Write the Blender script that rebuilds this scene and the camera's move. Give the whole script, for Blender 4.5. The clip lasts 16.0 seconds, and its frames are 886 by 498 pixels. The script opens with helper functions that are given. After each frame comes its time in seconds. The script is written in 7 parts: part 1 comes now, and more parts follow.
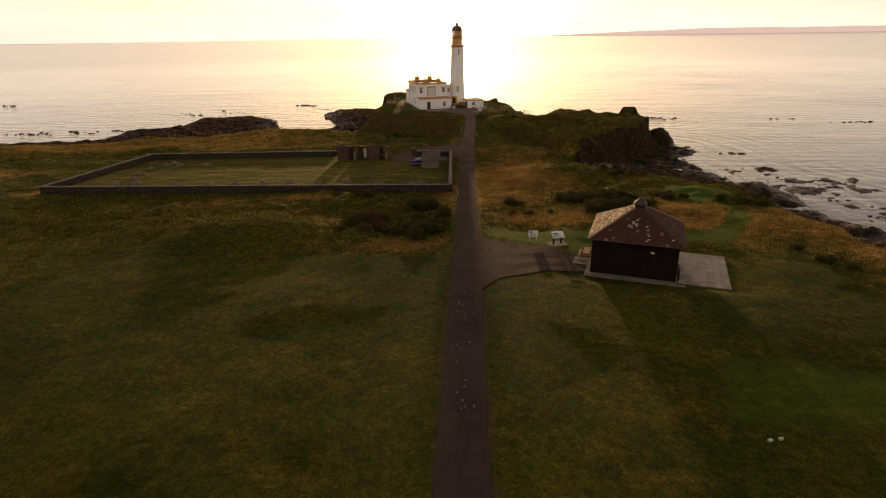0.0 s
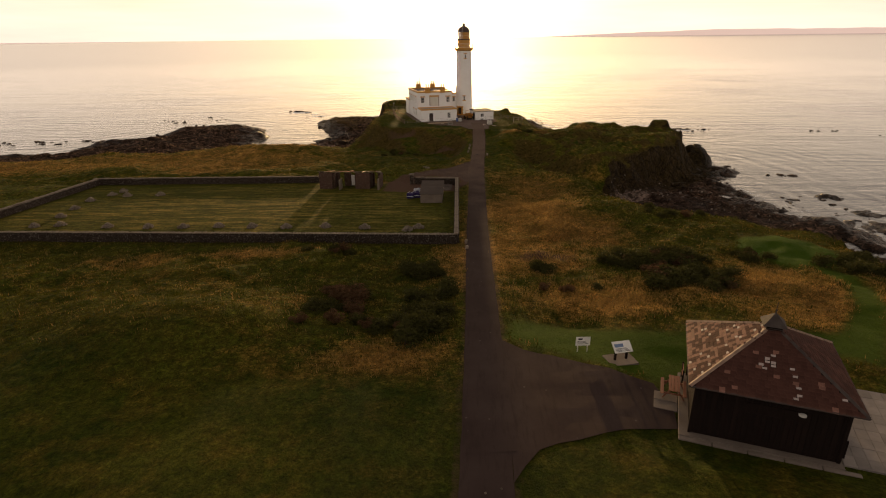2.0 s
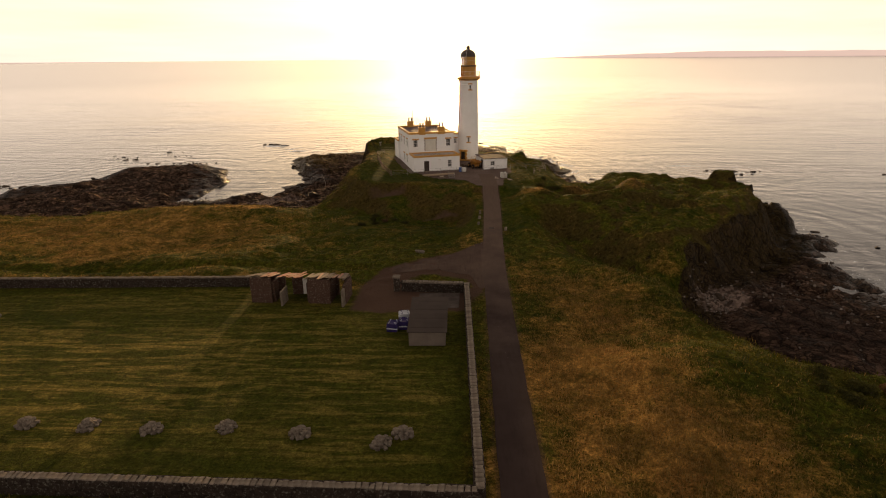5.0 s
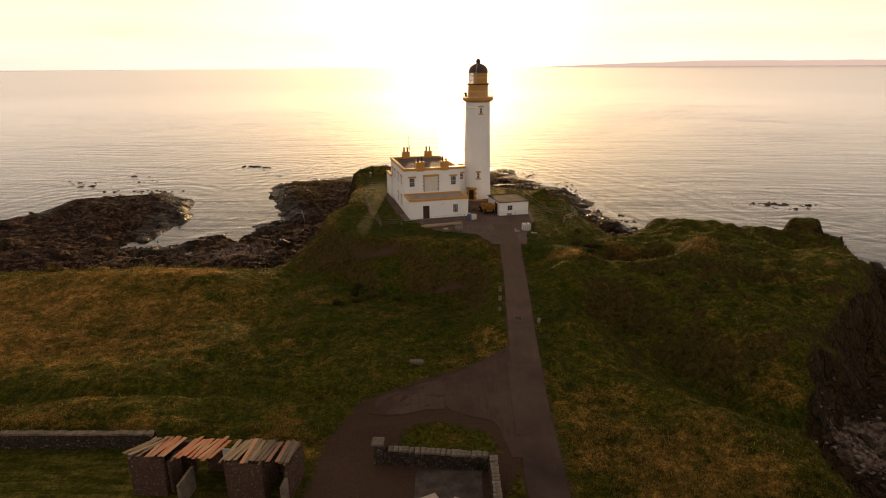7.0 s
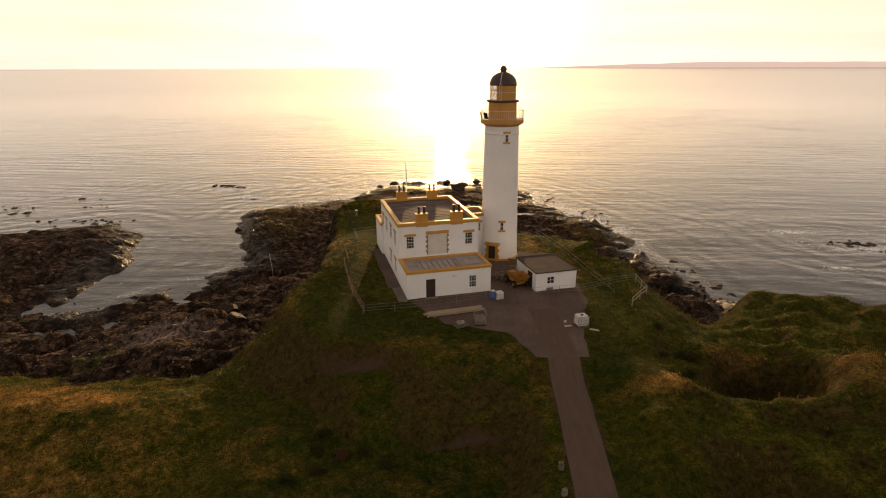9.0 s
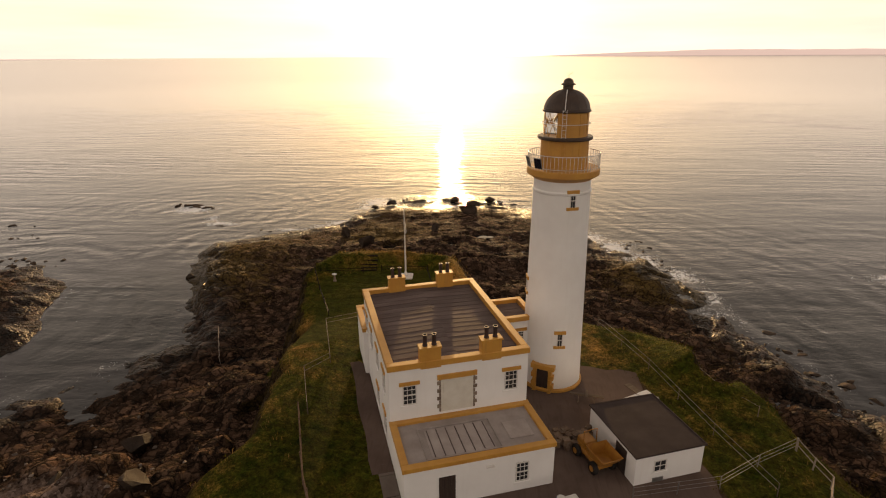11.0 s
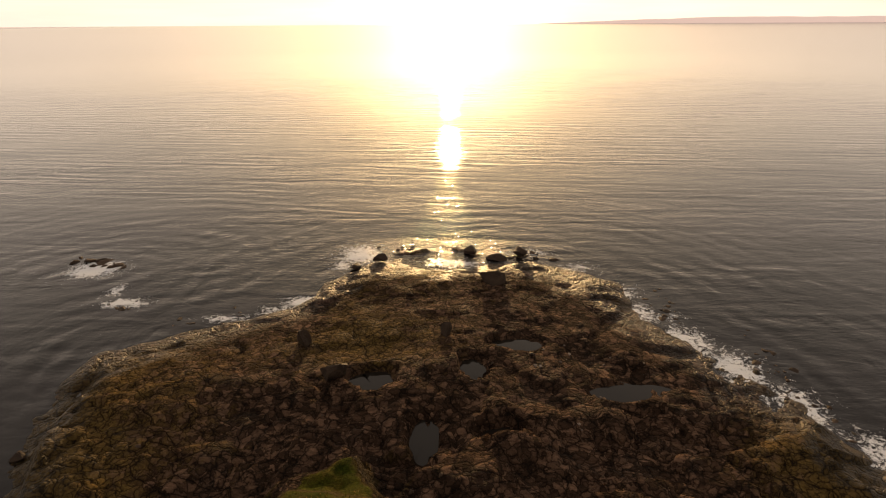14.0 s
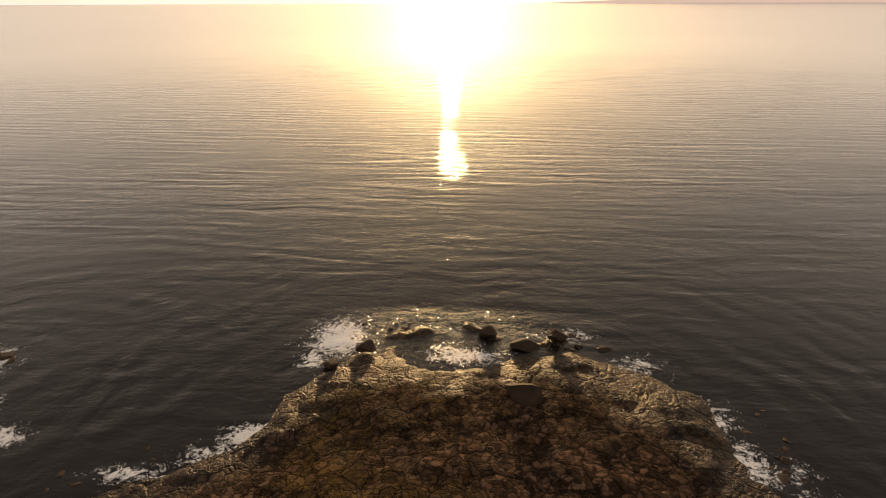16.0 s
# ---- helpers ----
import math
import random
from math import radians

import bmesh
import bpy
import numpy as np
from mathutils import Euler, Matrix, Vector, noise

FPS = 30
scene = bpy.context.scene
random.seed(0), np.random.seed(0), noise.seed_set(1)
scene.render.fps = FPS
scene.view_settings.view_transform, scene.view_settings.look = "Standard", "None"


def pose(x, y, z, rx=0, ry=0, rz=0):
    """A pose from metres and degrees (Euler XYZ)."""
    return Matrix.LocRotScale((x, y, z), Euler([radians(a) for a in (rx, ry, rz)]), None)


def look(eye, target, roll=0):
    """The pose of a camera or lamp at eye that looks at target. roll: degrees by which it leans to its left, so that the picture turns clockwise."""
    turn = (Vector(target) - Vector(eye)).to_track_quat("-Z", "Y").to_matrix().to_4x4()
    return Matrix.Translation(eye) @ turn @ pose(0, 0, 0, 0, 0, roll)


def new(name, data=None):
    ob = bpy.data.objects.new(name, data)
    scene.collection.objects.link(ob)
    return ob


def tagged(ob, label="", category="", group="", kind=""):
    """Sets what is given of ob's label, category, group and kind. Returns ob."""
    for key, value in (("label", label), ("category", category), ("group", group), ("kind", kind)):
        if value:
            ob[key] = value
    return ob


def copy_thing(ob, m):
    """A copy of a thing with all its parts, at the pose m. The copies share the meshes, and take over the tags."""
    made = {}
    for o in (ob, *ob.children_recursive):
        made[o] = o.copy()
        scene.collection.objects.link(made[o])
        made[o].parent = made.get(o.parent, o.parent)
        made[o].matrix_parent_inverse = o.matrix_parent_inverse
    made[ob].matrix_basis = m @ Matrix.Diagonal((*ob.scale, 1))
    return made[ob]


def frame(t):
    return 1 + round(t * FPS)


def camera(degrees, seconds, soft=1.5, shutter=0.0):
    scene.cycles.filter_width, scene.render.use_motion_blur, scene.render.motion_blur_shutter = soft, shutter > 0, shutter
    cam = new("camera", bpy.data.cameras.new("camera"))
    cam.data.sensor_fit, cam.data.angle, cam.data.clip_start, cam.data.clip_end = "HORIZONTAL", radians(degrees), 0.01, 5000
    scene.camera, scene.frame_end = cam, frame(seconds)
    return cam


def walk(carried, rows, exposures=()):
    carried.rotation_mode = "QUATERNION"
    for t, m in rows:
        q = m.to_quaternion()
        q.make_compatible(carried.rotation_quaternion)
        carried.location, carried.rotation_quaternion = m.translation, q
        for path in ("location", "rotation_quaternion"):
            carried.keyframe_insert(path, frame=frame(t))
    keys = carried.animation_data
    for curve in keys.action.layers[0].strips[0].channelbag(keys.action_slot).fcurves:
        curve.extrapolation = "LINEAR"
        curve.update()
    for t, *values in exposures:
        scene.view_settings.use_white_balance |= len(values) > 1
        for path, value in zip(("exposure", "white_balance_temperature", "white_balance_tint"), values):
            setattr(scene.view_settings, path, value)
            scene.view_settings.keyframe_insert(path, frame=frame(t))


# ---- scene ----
cam = camera(76.7, 16.0, soft=1.1)
PATH = [
    (0, (2.4, 0.763, 31.053), (2.329, 2.631, 30.342), -0.9),
    (0.5, (2.387, 5.843, 31.103), (2.317, 7.711, 30.39), -0.8),
    (1, (2.228, 11.17, 31.242), (2.154, 13.037, 30.528), -0.8),
    (1.5, (1.987, 16.654, 31.341), (1.909, 18.52, 30.628), -0.8),
    (2, (1.622, 22.477, 31.499), (1.539, 24.345, 30.789), -0.7),
    (2.5, (1.321, 28.277, 31.579), (1.238, 30.146, 30.873), -0.7),
    (3, (0.918, 34.527, 31.744), (0.839, 36.401, 31.048), -0.6),
    (3.5, (0.639, 40.785, 31.853), (0.56, 42.662, 31.169), -0.6),
    (4, (0.227, 47.068, 31.971), (0.152, 48.95, 31.298), -0.6),
    (6.5, (-1.876, 78.752, 33.414), (-1.935, 80.652, 32.791), -0.4),
    (7, (-2.373, 85.626, 33.669), (-2.432, 87.526, 33.047), -0.4),
    (7.5, (-3.188, 92.717, 33.87), (-3.24, 94.617, 33.249), -0.4),
    (8, (-3.757, 99.904, 34.114), (-3.809, 101.804, 33.492), -0.3),
    (8.5, (-4.278, 107.133, 34.405), (-4.328, 109.033, 33.781), -0.2),
    (9, (-4.778, 114.531, 34.728), (-4.828, 116.431, 34.107), -0.2),
    (11.5, (-7.57, 151.963, 36.932), (-7.626, 153.846, 36.26), -0.4),
    (12, (-8.141, 159.924, 37.537), (-8.196, 161.801, 36.849), -0.3),
    (12.5, (-8.685, 167.486, 38.102), (-8.74, 169.356, 37.397), -0.3),
    (13, (-9.372, 175.274, 38.613), (-9.423, 177.139, 37.893), -0.4),
    (13.5, (-9.91, 182.985, 39.107), (-9.961, 184.843, 38.37), -0.3),
    (14, (-10.448, 190.809, 39.672), (-10.497, 192.661, 38.919), -0.4),
    (14.5, (-10.844, 198.456, 40.23), (-10.897, 200.301, 39.46), -0.3),
    (15, (-11.35, 206.154, 40.878), (-11.401, 207.992, 40.092), -0.3),
    (15.5, (-11.85, 213.628, 41.407), (-11.901, 215.459, 40.605), -0.3),
    (16, (-12.309, 221.383, 41.81), (-12.358, 223.21, 40.997), -0.25),
]
walk(cam, [(t, look(eye, target, roll)) for t, eye, target, roll in PATH], [(0, 0.10), (3, 0.12), (4, 0.18), (8, 0.14), (12, 0.16), (14, 0.14), (16, 0.08)])

# ---- light: low sun over the sea, hazy bright sky ----
SUN_ELEV, SUN_AZ = radians(3.5), radians(-0.7)
sun_way = Vector((math.sin(SUN_AZ) * math.cos(SUN_ELEV), math.cos(SUN_AZ) * math.cos(SUN_ELEV), math.sin(SUN_ELEV)))
sun_data = bpy.data.lights.new("sun", "SUN")
sun_data.energy, sun_data.angle, sun_data.color = 3.9, radians(1.3), (1.0, 0.62, 0.27)
sun = new("sun", sun_data)
sun.matrix_world = look(sun_way * 200, (0, 0, 0))

world = bpy.data.worlds.new("world")
scene.world = world
world.use_nodes = True
wn, wl = world.node_tree.nodes, world.node_tree.links
wn.clear()


def wnode(kind, **inputs):
    n = wn.new(kind)
    for k, v in inputs.items():
        n.inputs[k].default_value = v
    return n


def wmath(op, a, b=None, c=None):
    n = wn.new("ShaderNodeMath")
    n.operation = op
    for i, v in enumerate((a, b, c)):
        if v is None:
            continue
        if hasattr(v, "links"):
            wl.new(v, n.inputs[i])
        else:
            n.inputs[i].default_value = v
    return n.outputs[0]


sky = wn.new("ShaderNodeTexSky")
sky.sky_type, sky.sun_disc = "NISHITA", False
sky.sun_elevation, sky.sun_rotation = SUN_ELEV, SUN_AZ
sky.air_density, sky.dust_density = 1.0, 4.0
coord = wn.new("ShaderNodeTexCoord")
norm = wn.new("ShaderNodeVectorMath")
norm.operation = "NORMALIZE"
wl.new(coord.outputs["Generated"], norm.inputs[0])
dot = wn.new("ShaderNodeVectorMath")
dot.operation = "DOT_PRODUCT"
wl.new(norm.outputs[0], dot.inputs[0])
dot.inputs[1].default_value = sun_way
near_sun = wmath("MAXIMUM", dot.outputs["Value"], 0.0)
halo_tight = wmath("MULTIPLY", wmath("POWER", near_sun, 160.0), 2.2)
halo_mid = wmath("MULTIPLY", wmath("POWER", near_sun, 14.0), 0.45)
sep = wn.new("ShaderNodeSeparateXYZ")
wl.new(norm.outputs[0], sep.inputs[0])
low = wmath("POWER", wmath("SUBTRACT", 1.0, wmath("ABSOLUTE", sep.outputs["Z"])), 2.1)


def tint(fac, colour):
    n = wn.new("ShaderNodeMix")
    n.data_type = "RGBA"
    n.inputs["A"].default_value = (0, 0, 0, 1)
    n.inputs["B"].default_value = (*colour, 1)
    n.clamp_factor = False
    wl.new(fac, n.inputs["Factor"])
    return n.outputs["Result"]


def wadd(a, b):
    n = wn.new("ShaderNodeMix")
    n.data_type, n.blend_type = "RGBA", "ADD"
    n.inputs["Factor"].default_value = 1.0
    wl.new(a, n.inputs["A"])
    wl.new(b, n.inputs["B"])
    return n.outputs["Result"]


# streaks of thin cloud vary the haze
mapping = wn.new("ShaderNodeMapping")
mapping.inputs["Scale"].default_value = (1.5, 1.5, 14.0)
wl.new(norm.outputs[0], mapping.inputs[0])
cloud = wnode("ShaderNodeTexNoise", Scale=2.2, Detail=4.0, Roughness=0.55)
wl.new(mapping.outputs[0], cloud.inputs["Vector"])
streak = wmath("MULTIPLY_ADD", cloud.outputs["Fac"], 0.5, 0.75)
side = wmath("MULTIPLY_ADD", sep.outputs["X"], -0.02, 1.0)
haze = wmath("MULTIPLY", wmath("MULTIPLY", wmath("MULTIPLY_ADD", low, 0.79, 0.29), streak), side)
glow = wadd(wadd(tint(halo_tight, (1.0, 0.85, 0.45)), tint(halo_mid, (1.0, 0.80, 0.45))), tint(haze, (1.0, 0.805, 0.655)))
bg_sky, bg_glow, add = wnode("ShaderNodeBackground", Strength=0.05), wnode("ShaderNodeBackground", Strength=1.0), wn.new("ShaderNodeAddShader")
wl.new(sky.outputs[0], bg_sky.inputs["Color"])
wl.new(glow, bg_glow.inputs["Color"])
wl.new(bg_sky.outputs[0], add.inputs[0])
wl.new(bg_glow.outputs[0], add.inputs[1])
world_out = wn.new("ShaderNodeOutputWorld")
wl.new(add.outputs[0], world_out.inputs["Surface"])


# ---- materials ----
class Nodes:
    """Short hand for building a material's nodes."""

    def __init__(self, name):
        self.m = bpy.data.materials.new(name)
        self.m.use_nodes = True
        self.n, self.l = self.m.node_tree.nodes, self.m.node_tree.links
        self.b = self.n["Principled BSDF"]
        self.pos = self.n.new("ShaderNodeTexCoord").outputs["Object"]

    def put(self, sock, v):
        if hasattr(v, "links"):
            self.l.new(v, sock)
        elif isinstance(v, tuple) and len(v) == 3 and sock.type == "RGBA":
            sock.default_value = (*v, 1)
        else:
            sock.default_value = v

    def math(self, op, a, b=0.0, c=0.0):
        n = self.n.new("ShaderNodeMath")
        n.operation = op
        for i, v in enumerate((a, b, c)):
            self.put(n.inputs[i], v)
        return n.outputs[0]

    def noise(self, scale, detail=4.0, rough=0.55, stretch=None, vec=None, distort=0.0):
        n = self.n.new("ShaderNodeTexNoise")
        n.inputs["Scale"].default_value, n.inputs["Detail"].default_value = scale, detail
        n.inputs["Roughness"].default_value, n.inputs["Distortion"].default_value = rough, distort
        v = vec or self.pos
        if stretch:
            mp = self.n.new("ShaderNodeMapping")
            mp.inputs["Scale"].default_value = stretch
            self.l.new(v, mp.inputs[0])
            v = mp.outputs[0]
        self.l.new(v, n.inputs["Vector"])
        return n.outputs["Fac"]

    def warp(self, scale, amount):
        """The position, pushed about by noise."""
        n = self.n.new("ShaderNodeTexNoise")
        n.inputs["Scale"].default_value, n.inputs["Detail"].default_value = scale, 3.0
        self.l.new(self.pos, n.inputs["Vector"])
        v = self.n.new("ShaderNodeVectorMath")
        v.operation = "MULTIPLY_ADD"
        self.l.new(n.outputs["Color"], v.inputs[0])
        v.inputs[1].default_value = (amount, amount, amount)
        self.l.new(self.pos, v.inputs[2])
        return v.outputs[0]

    def away(self, x, y):
        """Distance from an upright line."""
        n = self.n.new("ShaderNodeVectorMath")
        n.operation = "DISTANCE"
        self.l.new(self.pos, n.inputs[0])
        n.inputs[1].default_value = (x, y, 0)
        return n.outputs["Value"]

    def cells(self, scale, feature="F1", out="Distance", stretch=None, vec=None):
        n = self.n.new("ShaderNodeTexVoronoi")
        n.feature = feature
        n.inputs["Scale"].default_value = scale
        v = vec or self.pos
        if stretch:
            mp = self.n.new("ShaderNodeMapping")
            mp.inputs["Scale"].default_value = stretch
            self.l.new(v, mp.inputs[0])
            v = mp.outputs[0]
        self.l.new(v, n.inputs["Vector"])
        return n.outputs[out]

    def ramp(self, fac, *stops):
        n = self.n.new("ShaderNodeValToRGB")
        e = n.color_ramp.elements
        while len(e) < len(stops):
            e.new(0.5)
        for el, (p, c) in zip(e, stops):
            el.position = p
            el.color = (*c, 1) if isinstance(c, tuple) else (c, c, c, 1)
        self.l.new(fac, n.inputs[0])
        return n.outputs[0]

    def mix(self, fac, a, b, blend="MIX"):
        n = self.n.new("ShaderNodeMix")
        n.data_type, n.blend_type = "RGBA", blend
        self.put(n.inputs["Factor"], fac)
        self.put(n.inputs["A"], a)
        self.put(n.inputs["B"], b)
        return n.outputs["Result"]

    def attr(self, name):
        n = self.n.new("ShaderNodeAttribute")
        n.attribute_name = name
        return n.outputs["Fac"]

    def island(self):
        return self.n.new("ShaderNodeNewGeometry").outputs["Random Per Island"]

    def rand(self):
        return self.n.new("ShaderNodeObjectInfo").outputs["Random"]

    def bump(self, height, strength, distance, base=None):
        n = self.n.new("ShaderNodeBump")
        n.inputs["Distance"].default_value = distance
        self.put(n.inputs["Strength"], strength)
        self.l.new(height, n.inputs["Height"])
        if base:
            self.l.new(base, n.inputs["Normal"])
        return n.outputs[0]

    def done(self, colour, rough=0.8, normal=None, **more):
        self.put(self.b.inputs["Base Color"], colour)
        self.put(self.b.inputs["Roughness"], rough)
        if not hasattr(rough, "links") and rough >= 0.55:
            self.b.inputs["Specular IOR Level"].default_value = 0.12
        if normal:
            self.l.new(normal, self.b.inputs["Normal"])
        for k, v in more.items():
            self.put(self.b.inputs[k.replace("_", " ")], v)
        return self.m


def surface(name, a, b, scale=3.0, rough=0.8, bump=0.3, fine=40.0, vary=0.25, metal=0.0, stretch=None, spread="rand"):
    """A surface of two colours in patches, with fine grain, a little relief and a change of tone from piece to piece."""
    k = Nodes(name)
    big, small = k.noise(scale, 4, 0.6, stretch), k.noise(fine, 3, 0.6, stretch)
    col = k.mix(k.ramp(big, (0.35, 0.0), (0.68, 1.0)), a, b)
    col = k.mix(k.math("MULTIPLY", small, 0.45), col, tuple(v * 0.55 for v in a))
    tone = k.rand() if spread == "rand" else k.island()
    col = k.mix(1.0, col, k.ramp(tone, (0.0, 1.0 - vary), (1.0, 1.0)), "MULTIPLY") if vary else col
    return k.done(col, rough, k.bump(small, bump, 0.02), Metallic=metal)


# ---- noise on arrays ----
def hash2(i, j, seed=0):
    v = np.sin(i * 127.1 + j * 311.7 + seed * 74.7) * 43758.5453
    return v - np.floor(v)


def vnoise(x, y, seed=0):
    i, j = np.floor(x), np.floor(y)
    u, v = x - i, y - j
    u, v = u * u * (3 - 2 * u), v * v * (3 - 2 * v)
    a, b, c, d = hash2(i, j, seed), hash2(i + 1, j, seed), hash2(i, j + 1, seed), hash2(i + 1, j + 1, seed)
    return (a + (b - a) * u) * (1 - v) + (c + (d - c) * u) * v


def fbm(x, y, size, octaves=4, seed=0, gain=0.5):
    """Noise between about -1 and 1, with features of that size in metres."""
    out, amp, total, f = 0.0, 1.0, 0.0, 1.0 / size
    for k in range(octaves):
        ca, sa = math.cos(k * 0.7), math.sin(k * 0.7)
        out = out + amp * (2 * vnoise((x * ca - y * sa) * f, (x * sa + y * ca) * f, seed + k * 13) - 1)
        total += amp
        amp, f = amp * gain, f * 2.03
    return out / total


def blocks(x, y, size, seed=0):
    """Cracked blocks: for each place a number per block, and the distance to the crack beside it."""
    gx, gy = x / size, y / size
    i, j = np.floor(gx), np.floor(gy)
    d1, d2, tone = np.full_like(gx, 9.0), np.full_like(gx, 9.0), np.zeros_like(gx)
    for a in (-1, 0, 1):
        for b in (-1, 0, 1):
            px, py = i + a + hash2(i + a, j + b, seed), j + b + hash2(i + a, j + b, seed + 5)
            d = np.hypot(gx - px, gy - py)
            h = hash2(i + a, j + b, seed + 9)
            near = d < d1
            d2 = np.where(near, d1, np.minimum(d2, d))
            tone = np.where(near, h, tone)
            d1 = np.where(near, d, d1)
    return tone, (d2 - d1) * size


def step(a, b, v):
    t = np.clip((v - a) / (b - a), 0, 1)
    return t * t * (3 - 2 * t)


def inside(x, y, poly):
    """Signed distance to a closed outline: positive inside."""
    best, odd = np.full(np.shape(x), 1e9), np.zeros(np.shape(x), bool)
    for (ax, ay), (bx, by) in zip(poly, poly[1:] + poly[:1]):
        ex, ey = bx - ax, by - ay
        t = np.clip(((x - ax) * ex + (y - ay) * ey) / (ex * ex + ey * ey), 0, 1)
        best = np.minimum(best, np.hypot(x - ax - t * ex, y - ay - t * ey))
        if ay != by:
            odd ^= ((ay > y) != (by > y)) & (x < ex * (y - ay) / (by - ay) + ax)
    return np.where(odd, best, -best)


def beside(x, y, line):
    """Distance to an open line."""
    best = np.full(np.shape(x), 1e9)
    for (ax, ay), (bx, by) in zip(line, line[1:]):
        ex, ey = bx - ax, by - ay
        t = np.clip(((x - ax) * ex + (y - ay) * ey) / (ex * ex + ey * ey), 0, 1)
        best = np.minimum(best, np.hypot(x - ax - t * ex, y - ay - t * ey))
    return best


# ---- the lie of the land ----
COAST = [(-900, -900), (-900, 120), (-300, 165), (-200, 172), (-148, 178), (-122, 186), (-112, 205), (-104, 215), (-101, 227), (-94, 234), (-85, 237.5), (-75, 229), (-69.5, 216),
         (-66, 196), (-60, 187.5), (-55, 197), (-47, 204), (-42, 210), (-47, 221), (-55.5, 239), (-55, 250), (-50, 254.5), (-43, 260), (-35.5, 265), (-31, 273.5), (-25, 280.5),
         (-19, 281.5), (-12, 279), (-3, 281), (6.5, 278), (12.5, 271), (15, 264), (17.8, 257.5), (21.8, 250), (25.3, 242), (29.5, 232), (31, 217), (33.5, 207), (35, 197),
         (40, 190), (52, 182), (64, 170), (65, 160), (60, 146), (60, 132), (62, 123), (68, 112), (68, 95), (71, 78), (76, 50), (90, 0), (160, -900)]
TURF = [(-900, -900), (-900, 90), (-200, 133), (-125, 149), (-104, 154), (-85, 160), (-66, 166), (-53, 165.5), (-48, 165), (-41.5, 160), (-34, 163.5), (-29.5, 167), (-26, 171.5), (-24.2, 177),
        (-23.2, 185), (-25.5, 194), (-27.8, 205), (-25, 217), (-23.6, 226), (-18.5, 229), (-16.6, 223.5), (-13, 221.5), (-8.8, 219.4), (-6, 215.4), (-3.6, 211), (-2, 202), (8.9, 198), (16.6, 199.3), (15.5, 192.6), (14.5, 186.2), (18.9, 189.2), (21.5, 186), (20, 179),
        (23, 174), (30, 179), (41, 179), (51, 175), (57, 168), (56, 158), (50, 150), (41, 142), (33.5, 134.5), (27, 127), (24.5, 121), (24, 115),
        (26, 108), (27.5, 103), (32, 101.5), (38.5, 100.5), (44, 97.5), (50.5, 95), (50, 84), (47.5, 70), (48, 58), (53, 40), (62, 0), (120, -900)]
MOUND = [(-21, 167), (-13, 160.5), (-2, 158), (3, 160), (8, 160), (14, 165), (16, 180), (13, 190), (5, 195), (-5, 200), (-8, 214), (-24, 217), (-27, 205), (-24, 180)]
HEADLAND = [(8.5, 147), (13, 141), (21, 137), (28, 136), (35, 142.5), (44, 150), (51, 159), (52, 166), (48, 172), (40, 175), (30, 175), (24, 168), (17, 158), (11, 156)]
GULLY = [(14, 143), (19, 134), (24, 128), (29, 123)]
ROAD = [(2.2, -300), (2.3, 20), (2.55, 39), (2.75, 48), (2.95, 62), (2.97, 78), (3.05, 92), (3.3, 108), (3.5, 125), (3.8, 134), (4.2, 143), (4.5, 152), (4.5, 160), (4.0, 168)]
ROAD_Y, ROAD_Z = (-300, 20, 38, 60, 84, 110, 125, 140, 150, 160, 167, 400), (11.6, 11.2, 10.9, 10.2, 8.7, 7.5, 7.5, 8.2, 9.0, 10.1, 10.74, 10.74)
YARD = [(-9.5, 169.5), (-6, 164.5), (0, 162.5), (2.2, 158), (6.8, 158), (7.2, 164), (9.5, 171), (8, 186), (-1, 188)]
GARDEN = [(-65.5, 86.4), (0.3, 84.6), (0.1, 117.4), (-8, 118.4), (-27, 120.5), (-65.5, 119)]
TRAIL = [(-75, 124), (-46.4, 126.2), (-39, 126), (-32.2, 127), (-26.6, 127.6), (-20.8, 128.0), (-13.3, 127.6)]
SIDE_TRAIL = [(-28, 146), (-24.9, 140.2), (-21, 136.8), (-18.2, 135)]
HUT_PAD = [(13, 48.2), (26.5, 45.2), (29, 53.5), (14.5, 57)]

POOLS = [(-20.2, 244.0, 2.6, 2.2, 1.5), (7.6, 242.6, 4.0, 1.6, 1.5), (-5.7, 235.4, 2.6, 1.4, 1.6), (-8.7, 246.4, 1.4, 2.6, 1.3), (-31.7, 225.0, 2.2, 1.3, 1.8), (-13.6, 234.4, 1.2, 3.0, 1.6), (-3.0, 253.0, 3.0, 1.2, 1.2), (-13, 282.5, 6.5, 3.6, -0.05)]


